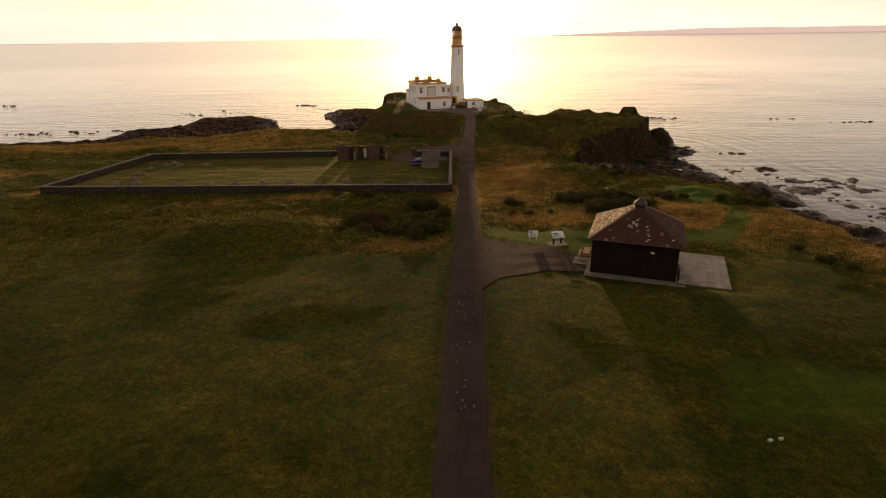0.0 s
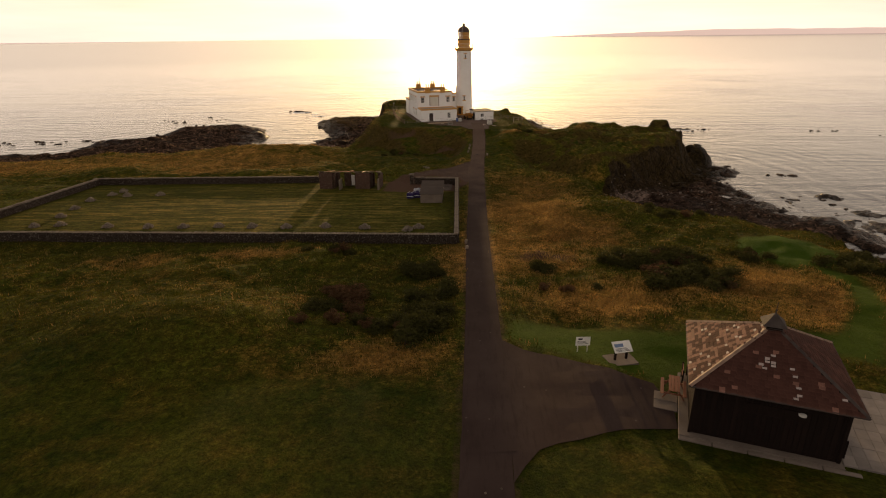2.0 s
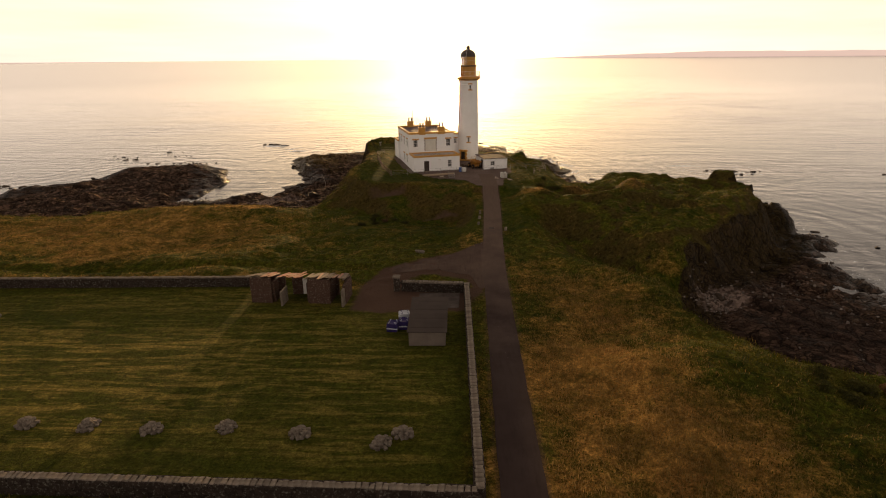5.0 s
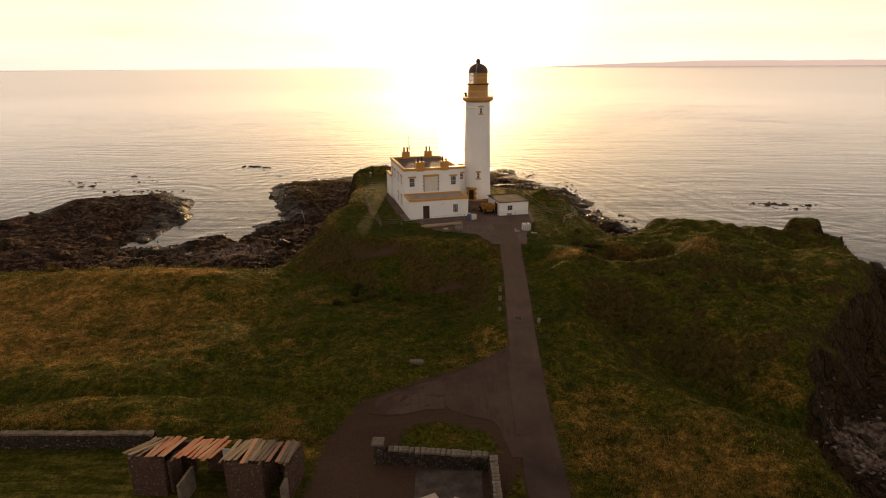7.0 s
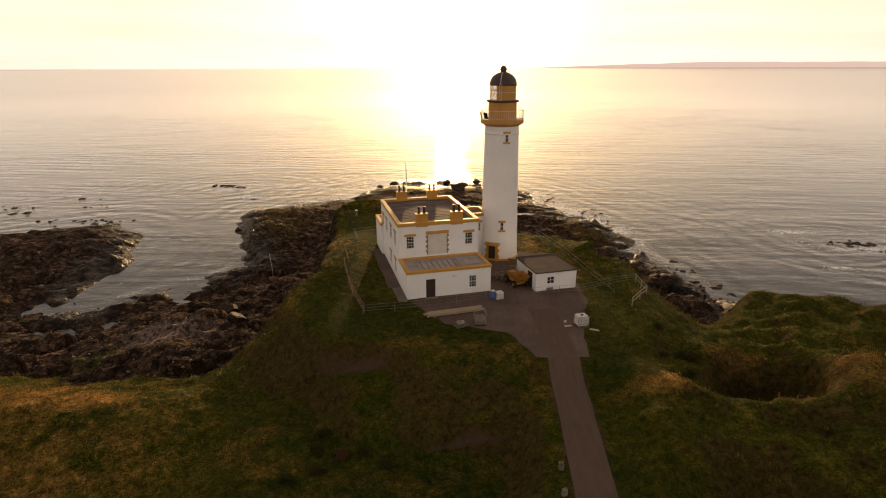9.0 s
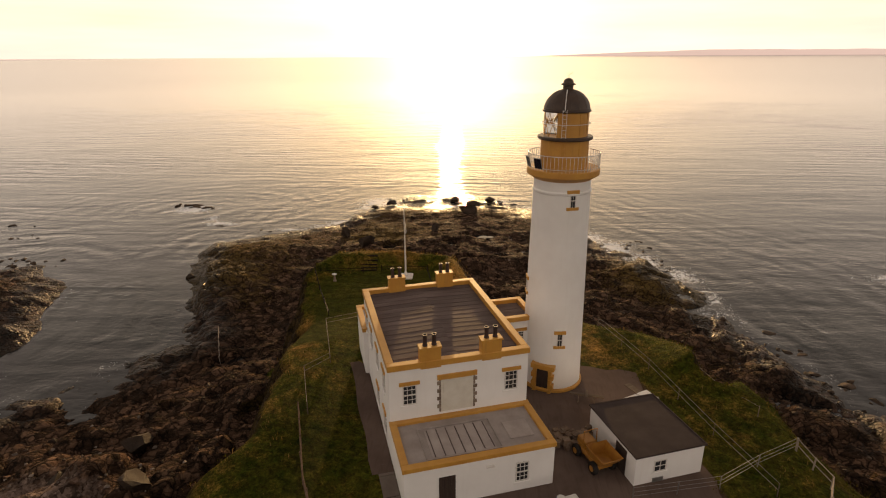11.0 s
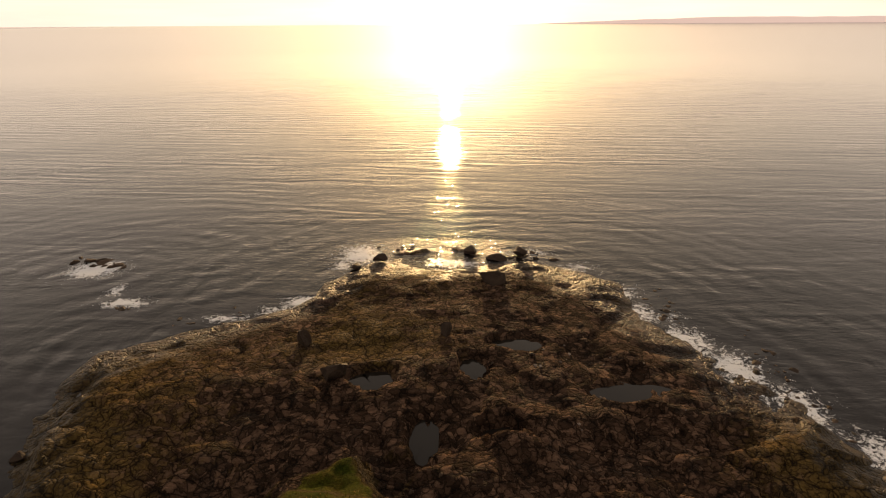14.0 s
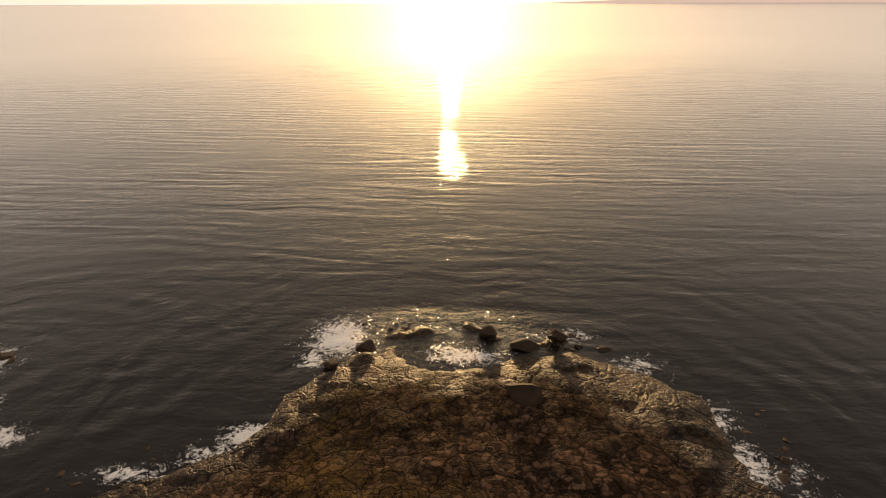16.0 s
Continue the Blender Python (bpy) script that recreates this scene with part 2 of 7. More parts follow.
def height(x, y):
    x, y = np.asarray(x, float), np.asarray(y, float)
    sea_side, turf = inside(x, y, COAST), inside(x, y, TURF)
    wob = fbm(x, y, 9, 3, 3) * 1.6
    sea_side = sea_side + (fbm(x, y, 11, 4, 47, 0.6) * (3.4 + 2.0 * step(262, 274, y)) - 0.3) * step(-14, -3, sea_side) * step(40, 10, sea_side)
    # grassland falling gently towards the shore, with dune swells
    line = np.interp(y, (-300, 20, 45, 60, 84, 110, 130, 145, 165, 190), (11.5, 11.1, 10.7, 10.1, 8.6, 7.4, 7.1, 6.3, 5.2, 5.0))
    tuss = (0.75 - np.abs(fbm(x, y, 3.1, 3, 15, 0.6)) * 2.2) * step(2.4, 4.5, np.abs(x - 3))
    wild = step(56, 72, y + 3 * wob) * step(2.5, 7, np.abs(x - 3))
    grass = line + (fbm(x, y, 22, 3, 11) * 0.8 + fbm(x * 0.6 + y * 0.3, y, 12, 2, 12) * 0.4) * step(2.5, 9, np.abs(x - 3)) + fbm(x, y, 2.3, 2, 17) * 0.07 + tuss * (0.05 + 0.20 * wild) + wild * (fbm(x, y, 6.5, 3, 19) * 0.55 + np.maximum(0, fbm(x, y, 2.1, 2, 18)) * 0.35)
    grass = grass - 1.4 * step(30, 58, x) * step(60, 90, y) - 1.0 * step(-25, -110, x)
    grass += 2.3 * np.exp(-(((x + 46) / 15) ** 2 + ((y - 154) / 6) ** 2)) + 1.2 * np.exp(-(((x + 82) / 16) ** 2 + ((y - 153) / 5) ** 2))
    grass += 1.2 * np.exp(-(((x + 22) / 9) ** 2 + ((y - 61) / 5) ** 2)) + 0.9 * np.exp(-(((x - 20) / 8) ** 2 + ((y - 101) / 6) ** 2))
    grass -= 0.55 * np.exp(-(beside(x, y, TRAIL) / 1.0) ** 2) + 0.3 * np.exp(-(beside(x, y, SIDE_TRAIL) / 0.5) ** 2)
    top = inside(x, y, HEADLAND) + wob
    crag = 9.4 + 1.6 * np.exp(-(((x - 26) / 7) ** 2 + ((y - 153) / 5) ** 2)) + 1.3 * np.exp(-(((x - 12) / 5) ** 2 + ((y - 151) / 5) ** 2)) + fbm(x, y, 7, 3, 23) * 1.5 - 2.0 * np.exp(-(((x - 46) / 5) ** 2 + ((y - 166) / 5) ** 2)) + np.maximum(0, fbm(x, y, 2.6, 2, 24)) * 0.6
    crag -= 5.6 * np.exp(-((((x - 21.8) / 4.2) ** 2 + ((y - 156.6) / 3.0) ** 2) ** 1.6))
    crag += 1.9 * np.exp(-(((x - 28.6) / 2.6) ** 2 + ((y - 156.0) / 2.4) ** 2)) + 0.9 * np.exp(-((beside(x, y, [(10, 157), (14, 152.5), (20, 151.5), (27, 151)])) / 1.5) ** 2)
    crag += 0.5 * tuss
    grass = grass + (crag - grass) * step(-9, 1.0, top)
    grass -= 3.2 * np.exp(-(beside(x, y, GULLY) / 3.6) ** 2) - 0.9 * np.exp(-((beside(x, y, [(8, 138), (13, 128), (19, 119)])) / 2.2) ** 2)
    knoll = inside(x, y, MOUND) + 0.5 * wob + 2.2 * fbm(x, y, 8, 3, 35) * step(-12, -17, x)
    grass = grass + (10.74 + 0.5 * np.minimum(0, fbm(x, y, 5, 3, 33)) * step(1.5, -4, knoll) - grass) * step(-9.5 + 4.5 * step(-12, -8, x) * step(196, 200, y), 0.0, knoll + 0.9 * fbm(x, y, 4, 3, 34))
    grass += 1.4 * np.exp(-(((x + 20) / 3.5) ** 2 + ((y - 180) / 12) ** 2)) * step(0, 4, knoll + 3) + 1.5 * np.exp(-(((x - 13.5) / 2.6) ** 2 + ((y - 187) / 3) ** 2))
    # a bank round the far lawn
    grass += (1.1 + 0.5 * fbm(x, y, 3, 2, 55)) * np.exp(-(beside(x, y, [(-25.6, 198), (-26, 206), (-22.5, 212), (-15, 213.5), (-8.5, 211.5), (-7, 203)]) / 1.5) ** 2)
    # worn scarps below the yard
    for line, drop in (([(-19, 158.5), (-14, 160), (-9.5, 158.5)], 1.5), ([(-9, 152.8), (-5, 152.0), (0, 151.2)], 0.8)):
        lx, ly = [p[0] for p in line], [p[1] for p in line]
        foot = np.interp(x, lx, ly) + 0.6 * fbm(x, y, 2.5, 2, 39)
        span = step(lx[0] - 2, lx[0] + 1.5, x) * step(lx[-1] + 2, lx[-1] - 1.5, x)
        grass = grass - drop * span * step(foot + 0.5, foot - 0.5, y) * step(foot - 7, foot - 1.5, y)
    # the road lies level in it
    rd = beside(x, y, ROAD)
    rz = np.interp(y, ROAD_Y, ROAD_Z)
    grass = grass + (rz - grass) * step(6.5, 2.0, rd) * step(172, 168, y)
    for outline, level, soft in ((YARD, 10.74, 2.5), (HUT_PAD, 10.25, 3.5)):
        grass = grass + (level - grass) * step(-soft, 0, inside(x, y, outline))
    garden = inside(x, y, GARDEN)
    grass = grass + ((8.5 - 0.034 * (y - 87) + 0.006 * np.minimum(x, 0)) - grass) * step(-2.5, 0.3, garden)
    # bare shelf of rock down to the water
    tone, crack = blocks(x + fbm(x, y, 6, 2, 41) * 2, y + fbm(x, y, 6, 2, 43) * 2, 4.2, 3)
    tone2, crack2 = blocks(x, y, 1.7, 8)
    shelf = np.clip(sea_side, -40, 26) * np.where(sea_side > 0, 0.075, 0.16) + 0.25
    strata = fbm(x * 0.6 + y * 0.5, y * 0.8 - x * 0.25, 5, 4, 29)
    rough = step(-3, 2, sea_side) * (1 - 0.62 * step(238, 256, y)) * (1 - 0.6 * np.exp(-(((x - 46) / 16) ** 2 + ((y - 118) / 16) ** 2)))
    shelf += rough * (1 - 0.3 * step(200, 215, y)) * ((tone - 0.45) * 1.35 + (tone2 - 0.5) * 0.45 + strata * 1.0 - 0.5 * np.exp(-crack / 0.35) - 0.25 * np.exp(-crack2 / 0.2))
    shelf += 2.6 * np.maximum(0, fbm(x, y, 13, 3, 37) - 0.22) * rough
    shelf += rough * (1.5 * np.exp(-(((x + 82) / 11) ** 2 + ((y - 220) / 13) ** 2)) + 1.8 * np.exp(-(((x + 97) / 4) ** 2 + ((y - 222) / 7) ** 2)))
    reef = np.exp(-(((x - 78) / 15) ** 2 + ((y - 116) / 30) ** 2)) + 0.8 * np.exp(-(((x - 30) / 6) ** 2 + ((y - 246) / 12) ** 2)) + 1.05 * np.exp(-(((x + 10) / 19) ** 2 + ((y - 285) / 7) ** 2))
    shelf = np.maximum(shelf, np.where(reef > 0.2, -0.05 + 1.25 * fbm(x, y, 5.0, 4, 97, 0.62) + 0.3 * (tone2 - 0.5) - 1.1 * (1 - np.minimum(reef, 1)), -9))
    # a low cliff along the west side of the point
    shelf += 2.7 * step(0.2, 2.6, sea_side + 0.8 * strata) * np.exp(-(((x + 46) / 9) ** 2 + ((y - 231) / 15) ** 2))
    for px_, py_, rx_, ry_, pz_ in POOLS:
        near = np.hypot((x - px_) / rx_, (y - py_) / ry_) + 0.55 * strata
        shelf = np.where(near < 1.25, np.minimum(shelf, pz_ - 0.35 + 0.45 * step(0.75, 1.25, near)), shelf)
    edge = turf + wob * 0.9 + 2.6 * fbm(x, y, 7, 3, 53) * step(-14, -22, x) * step(150, 160, y)
    soft = 2.2 + 5.5 * step(-40, -60, x) + 3.5 * step(60, 20, y) * step(0, 30, x) + 2.5 * step(105, 90, y)
    up = step(0, 1, (edge + soft) / (2 * soft))
    h = shelf + (grass - shelf) * up
    cliff = 4 * up * (1 - up)
    h = h + cliff * (strata * 0.9 + (tone - 0.5) * 1.3 + (tone2 - 0.5) * 0.5) * (1 - 0.45 * step(20, 28, x) * step(100, 110, y) * step(180, 170, y))
    # the tall stack at the headland's end
    stack = np.hypot((x - 53.0) / 5.0, (y - 171.3) / 4.0) + 0.16 * strata + 0.12 * (tone2 - 0.5)
    h = np.maximum(h, np.where(stack < 1.25, 10.3 * step(1.22, 0.80, stack) - 2.2 * step(0.35, 1.0, np.hypot((x - 51.6) / 3.9, (y - 171.6) / 3.8)) + (tone2 - 0.5) * 1.3 + strata * 0.8, -9))
    low = np.maximum(0, 1 - np.hypot((x - 59) / 4.5, (y - 166) / 4.5) ** 2)
    h = np.maximum(h, np.where(low > 0, 1 + 4.0 * low ** 0.6 + (tone2 - 0.5) * 1.2 + strata, -9))
    return h


def ground_z(x, y):
    return float(height(np.array([float(x)]), np.array([float(y)]))[0])


def spaced(*runs):
    out = [runs[0][0]]
    for a, b, d in runs:
        n = max(1, round((b - a) / d))
        out += [a + (b - a) * (k + 1) / n for k in range(n)]
    return np.array(out)


def sheet(name, xs, ys, zs, material, **attrs):
    """A grid of faces over the plan, with numbers per vertex for its material."""
    nx, ny = len(xs), len(ys)
    gx, gy = np.meshgrid(xs, ys)
    co = np.stack([gx.ravel(), gy.ravel(), zs.ravel()], 1)
    a = (np.arange(ny - 1)[:, None] * nx + np.arange(nx - 1)[None, :]).ravel()
    quads = np.stack([a, a + 1, a + nx + 1, a + nx], 1)
    me = bpy.data.meshes.new(name)
    me.vertices.add(len(co))
    me.vertices.foreach_set("co", co.ravel())
    me.loops.add(quads.size)
    me.loops.foreach_set("vertex_index", quads.ravel())
    me.polygons.add(len(quads))
    me.polygons.foreach_set("loop_start", np.arange(0, quads.size, 4))
    me.update(calc_edges=True)
    me.polygons.foreach_set("use_smooth", np.ones(len(quads), bool))
    for key, v in attrs.items():
        me.attributes.new(key, "FLOAT", "POINT").data.foreach_set("value", np.asarray(v, np.float32).ravel())
    me.materials.append(material)
    return new(name, me)


# ---- ground, sea, road ----
def ground_material():
    k = Nodes("turf_and_rock")
    rock, dry, mown, dirt, weed, hay = (k.attr(n) for n in ("rock", "dry", "mown", "dirt", "weed", "hay"))
    coarse, mid, fine = k.noise(0.10, 6, 0.62), k.noise(0.8, 5, 0.68), k.noise(6.0, 4, 0.72)
    blades, clumps = k.noise(24.0, 3, 0.7), k.noise(1.9, 6, 0.8, distort=0.6)
    patchy = k.noise(0.32, 5, 0.7)
    green = k.mix(k.ramp(coarse, (0.32, 0.0), (0.68, 1.0)), (0.016, 0.026, 0.002), (0.050, 0.056, 0.005))
    green = k.mix(k.ramp(patchy, (0.5, 0.0), (0.72, 0.6)), green, (0.105, 0.064, 0.010))
    green = k.mix(k.ramp(mid, (0.38, 0.0), (0.75, 1.0)), green, (0.080, 0.066, 0.009))
    gold = k.mix(k.ramp(mid, (0.3, 0.0), (0.7, 1.0)), (0.18, 0.094, 0.021), (0.40, 0.210, 0.052))
    gold = k.mix(k.ramp(coarse, (0.52, 0.0), (0.68, 0.7)), gold, (0.13, 0.055, 0.016))
    edge = k.math("ADD", dry, k.math("MULTIPLY", k.math("SUBTRACT", fine, 0.5), 0.9))
    edge = k.math("ADD", edge, k.math("MULTIPLY", k.math("SUBTRACT", mid, 0.5), 0.9))
    edge = k.math("ADD", edge, k.math("MULTIPLY", k.math("SUBTRACT", patchy, 0.5), 1.1))
    gold = k.mix(k.ramp(patchy, (0.35, 0.65), (0.52, 0.0)), gold, (0.060, 0.050, 0.008))
    col = k.mix(k.ramp(edge, (0.15, 0.0), (0.9, 1.0)), green, gold)
    lawn = k.mix(k.ramp(coarse, (0.35, 0.0), (0.65, 1.0)), (0.018, 0.026, 0.002), (0.044, 0.046, 0.004))
    lawn = k.mix(k.math("MULTIPLY", k.ramp(mid, (0.4, 0.0), (0.75, 1.0)), 0.5), lawn, (0.062, 0.056, 0.006))
    lawn = k.mix(k.ramp(patchy, (0.48, 0.0), (0.66, 0.8)), lawn, (0.085, 0.058, 0.008))
    lawn = k.mix(k.ramp(k.noise(0.2, 5, 0.7), (0.50, 0.0), (0.64, 0.55)), lawn, (0.013, 0.030, 0.001))
    lawn = k.mix(k.ramp(k.noise(0.055, 4, 0.6), (0.40, 0.75), (0.58, 0.0)), lawn, (0.012, 0.021, 0.002))
    lawn = k.mix(k.ramp(hay, (0.0, 0.0), (0.25, 0.8)), lawn, k.mix(mid, (0.030, 0.036, 0.004), (0.058, 0.058, 0.007)))
    swath = k.noise(1.0, 5, 0.75, (0.16, 1.1, 1.0), distort=0.5)
    cut = k.math("MULTIPLY", hay, k.ramp(swath, (0.47, 0.0), (0.62, 1.0)))
    lawn = k.mix(cut, lawn, (0.21, 0.152, 0.034))
    lawn = k.mix(k.attr("kept"), lawn, k.mix(mid, (0.026, 0.054, 0.003), (0.044, 0.074, 0.006)))
    col = k.mix(mown, col, lawn)
    col = k.mix(k.math("MULTIPLY", k.ramp(fine, (0.25, 0.75), (0.60, 0.0)), k.math("SUBTRACT", 1.0, k.attr("kept"))), col, (0.007, 0.009, 0.002))
    col = k.mix(k.math("MULTIPLY", k.math("SUBTRACT", 1.0, k.math("MULTIPLY", k.attr("kept"), 0.85)), k.math("SUBTRACT", 1.0, k.math("MULTIPLY", mown, 0.45))), col, k.mix(1.0, col, k.ramp(clumps, (0.34, 0.46), (0.5, 1.3), (0.66, 2.6)), "MULTIPLY"))
    col = k.mix(k.math("MULTIPLY", k.ramp(k.math("ADD", k.attr("brown"), k.math("MULTIPLY", k.math("SUBTRACT", mid, 0.5), 0.9)), (0.2, 0.0), (0.8, 1.0)), 0.75), col, k.mix(k.ramp(clumps, (0.36, 0.0), (0.64, 1.0)), (0.020, 0.013, 0.005), (0.085, 0.055, 0.018)))
    earth = k.mix(fine, (0.052, 0.030, 0.021), (0.108, 0.066, 0.046))
    col = k.mix(k.ramp(k.math("ADD", dirt, k.math("MULTIPLY", k.math("SUBTRACT", mid, 0.5), 0.7)), (0.35, 0.0), (0.7, 1.0)), col, earth)
    layers = k.noise(1.0, 5, 0.7, (0.55, 1.5, 2.2), distort=0.8)
    stone = k.mix(k.ramp(layers, (0.32, 0.0), (0.70, 1.0)), (0.026, 0.015, 0.010), (0.108, 0.065, 0.042))
    stone = k.mix(k.ramp(fine, (0.55, 0.0), (0.85, 0.7)), stone, (0.14, 0.10, 0.072))
    big_crack, small_crack = k.cells(0.36, "DISTANCE_TO_EDGE", vec=k.warp(0.45, 3.2)), k.cells(1.1, "DISTANCE_TO_EDGE", vec=k.warp(1.1, 1.6))
    each = k.cells(1.1, out="Color", vec=k.warp(1.1, 1.6))
    stone = k.mix(1.0, stone, k.ramp(each, (0.25, 0.5), (0.5, 1.0), (0.78, 2.0)), "MULTIPLY")
    grain = k.noise(3.4, 5, 0.8)
    stone = k.mix(k.ramp(grain, (0.60, 0.0), (0.68, 0.75)), stone, (0.155, 0.118, 0.088))
    stone = k.mix(k.ramp(grain, (0.30, 0.7), (0.40, 0.0)), stone, (0.012, 0.008, 0.006))
    moss = k.ramp(k.math("ADD", k.attr("crag"), k.math("MULTIPLY", k.math("SUBTRACT", mid, 0.5), 1.2)), (0.35, 0.0), (0.8, 0.85))
    stone = k.mix(moss, stone, k.mix(k.ramp(clumps, (0.35, 0.0), (0.65, 1.0)), (0.014, 0.011, 0.004), (0.052, 0.036, 0.011)))
    stone = k.mix(k.math("MULTIPLY", k.attr("cove"), 0.8), stone, k.mix(k.ramp(layers, (0.4, 0.0), (0.7, 1.0)), (0.018, 0.011, 0.009), (0.052, 0.033, 0.026)))
    algae = k.ramp(k.math("ADD", weed, k.math("MULTIPLY", k.math("SUBTRACT", mid, 0.5), 1.1)), (0.40, 0.0), (0.78, 0.9))
    stone = k.mix(algae, stone, k.mix(k.ramp(grain, (0.35, 0.0), (0.65, 1.0)), (0.052, 0.033, 0.011), (0.175, 0.114, 0.034)))
    stone = k.mix(k.ramp(big_crack, (0.0, 0.9), (0.05, 0.0)), stone, (0.006, 0.005, 0.004))
    stone = k.mix(k.ramp(small_crack, (0.0, 0.85), (0.09, 0.0)), stone, (0.012, 0.009, 0.006))
    pebble = k.cells(2.6, out="Color", vec=k.warp(2.0, 0.5))
    loose = k.ramp(k.math("ADD", k.attr("shingle"), k.math("MULTIPLY", k.math("SUBTRACT", mid, 0.5), 0.9)), (0.35, 0.0), (0.6, 0.85))
    stone = k.mix(loose, stone, k.mix(k.ramp(pebble, (0.25, 0.0), (0.75, 1.0)), (0.075, 0.052, 0.042), (0.30, 0.22, 0.18)))
    lime = k.math("SUBTRACT", 1.0, k.math("DIVIDE", k.away(-47.0, 172.4), 9.0))
    stone = k.mix(k.ramp(k.math("ADD", lime, k.math("MULTIPLY", k.math("SUBTRACT", mid, 0.5), 1.2)), (0.62, 0.0), (0.85, 0.8)), stone, (0.11, 0.13, 0.022))
    stone = k.mix(1.0, stone, k.ramp(k.attr("wet"), (0.2, 1.0), (0.95, 0.55)), "MULTIPLY")
    is_rock = k.ramp(k.math("ADD", rock, k.math("MULTIPLY", k.math("SUBTRACT", mid, 0.5), 0.7)), (0.42, 0.0), (0.58, 1.0))
    col = k.mix(is_rock, col, stone)
    rough = k.math("SUBTRACT", 0.95, k.math("MULTIPLY", is_rock, k.math("MULTIPLY", k.ramp(k.attr("wet"), (0.2, 0.0), (0.9, 1.0)), 0.5)))
    soft = k.math("SUBTRACT", 1.0, k.math("MULTIPLY", mown, 0.65))
    n1 = k.bump(mid, k.math("MULTIPLY", soft, k.math("MULTIPLY_ADD", is_rock, -0.45, 0.9)), 0.40)
    cracked = k.math("MULTIPLY", k.math("ADD", k.ramp(big_crack, (0.0, 0.0), (0.10, 1.0)), k.math("MULTIPLY", k.ramp(small_crack, (0.0, 0.0), (0.16, 1.0)), 0.6)), is_rock)
    n1 = k.bump(cracked, 0.8, 0.30, n1)
    n1 = k.bump(clumps, k.math("MULTIPLY", k.math("MULTIPLY", soft, 0.8), k.math("SUBTRACT", 1.0, is_rock)), 0.25, n1)
    n2 = k.bump(fine, k.math("MULTIPLY_ADD", is_rock, -0.35, 0.8), 0.12, n1)
    n3 = k.bump(blades, 0.4, 0.05, n2)
    return k.done(col, rough, n3, Specular_IOR_Level=k.math("MULTIPLY_ADD", k.math("MULTIPLY", is_rock, k.ramp(k.attr("wet"), (0.2, 0.0), (0.9, 1.0))), 0.10, 0.03))


xs = spaced((-900, -300, 40), (-300, -130, 5), (-130, -70, 1.4), (-70, 98, 0.5), (98, 110, 3), (110, 900, 60))
ys = spaced((-900, -60, 40), (-60, 10, 3), (10, 125, 0.6), (125, 300, 0.5), (300, 340, 8))
gx, gy = np.meshgrid(xs, ys)
gz = height(gx, gy)
shore, turf_in = inside(gx, gy, COAST), inside(gx, gy, TURF)
gz = np.where(shore < -25, np.minimum(gz, -3.5), gz)
slope_y, slope_x = np.gradient(gz, ys, xs)
steep = np.hypot(slope_x, slope_y)
wander = fbm(gx, gy, 6, 3, 61)
rock = step(1.5, -1.5, turf_in + 2.0 * wander + 3.2 * fbm(gx, gy, 5, 3, 63) * step(-18, -24, gx) * step(150, 158, gy))
rock = np.maximum(rock, step(0.95, 1.7, steep + 0.5 * wander) * step(14, 5, turf_in))
crag_moss = np.maximum(step(-9, -1, turf_in) * step(0.4, 1.0, steep) + step(0, 3, turf_in), 1.15 * step(-9, -3, turf_in) * step(18, 24, gx) * step(104, 112, gy) * step(184, 176, gy))
brown = step(0.28, 0.75, steep + 0.25 * wander) * np.maximum(step(10, 14, gx) * step(128, 136, gy) * step(180, 174, gy), step(-30, -24, gx) * step(6, 2, gx) * step(140, 146, gy) * step(170, 164, gy))
brown = np.maximum(brown, step(0.5, 1.0, steep) * step(-32, -28, gx) * step(-12, -16, gx) * step(160, 170, gy))
cove = np.exp(-(((gx - 42) / 15) ** 2 + ((gy - 120) / 17) ** 2) * 1.3) * step(2, -2, turf_in)
garden_in = inside(gx, gy, GARDEN)
patches = fbm(gx, gy, 17, 4, 71)
dry = step(0.05, 0.55, patches) * (0.75 - 0.55 * step(2, -4, gx) * step(88, 84, gy))
for cx, cy, rx, ry, amount in ((-8, 52, 8, 5, 0.7), (13.2, 90, 6.5, 4.5, 1.5), (10, 99, 6, 8, 1.3), (13, 113, 7, 12, 0.6), (13.5, 67.5, 6, 4, 1.1), (28.4, 72, 6, 4, 1.2), (8, 120, 4, 12, 0.35), (-22, 79.6, 6, 1.6, 1.0), (-34, 77, 6, 2.4, 0.8), (-26, 70, 8, 2.4, 0.5), (-58, 146, 34, 10, 0.7), (33, 66, 8, 12, 0.9), (47, 52, 9, 26, 0.9),
                               (-18, 66, 12, 3, 0.3), (-32, 72, 22, 3, 0.3), (-3, 57, 5, 2.5, 0.9), (25, 70, 14, 5, 0.6), (-100, 140, 40, 10, 0.7), (-24, 170, 4, 12, 0.3), (-16, 216, 8, 4, 0.9), (-6, 210, 3, 6, 0.8)):
    dry = np.maximum(dry, amount * np.exp(-(((gx - cx) / rx) ** 2 + ((gy - cy) / ry) ** 2) * 0.9))
dry = dry * (1 - 0.8 * np.exp(-(((gx + 9) / 13) ** 2 + ((gy - 152) / 11) ** 2))) * (1 - 0.95 * np.exp(-(((gx + 13) / 5.5) ** 2 + ((gy - 75.3) / 3) ** 2)))
dry = dry * (1 - 0.85 * step(5, 8, gx) * step(126, 136, gy))
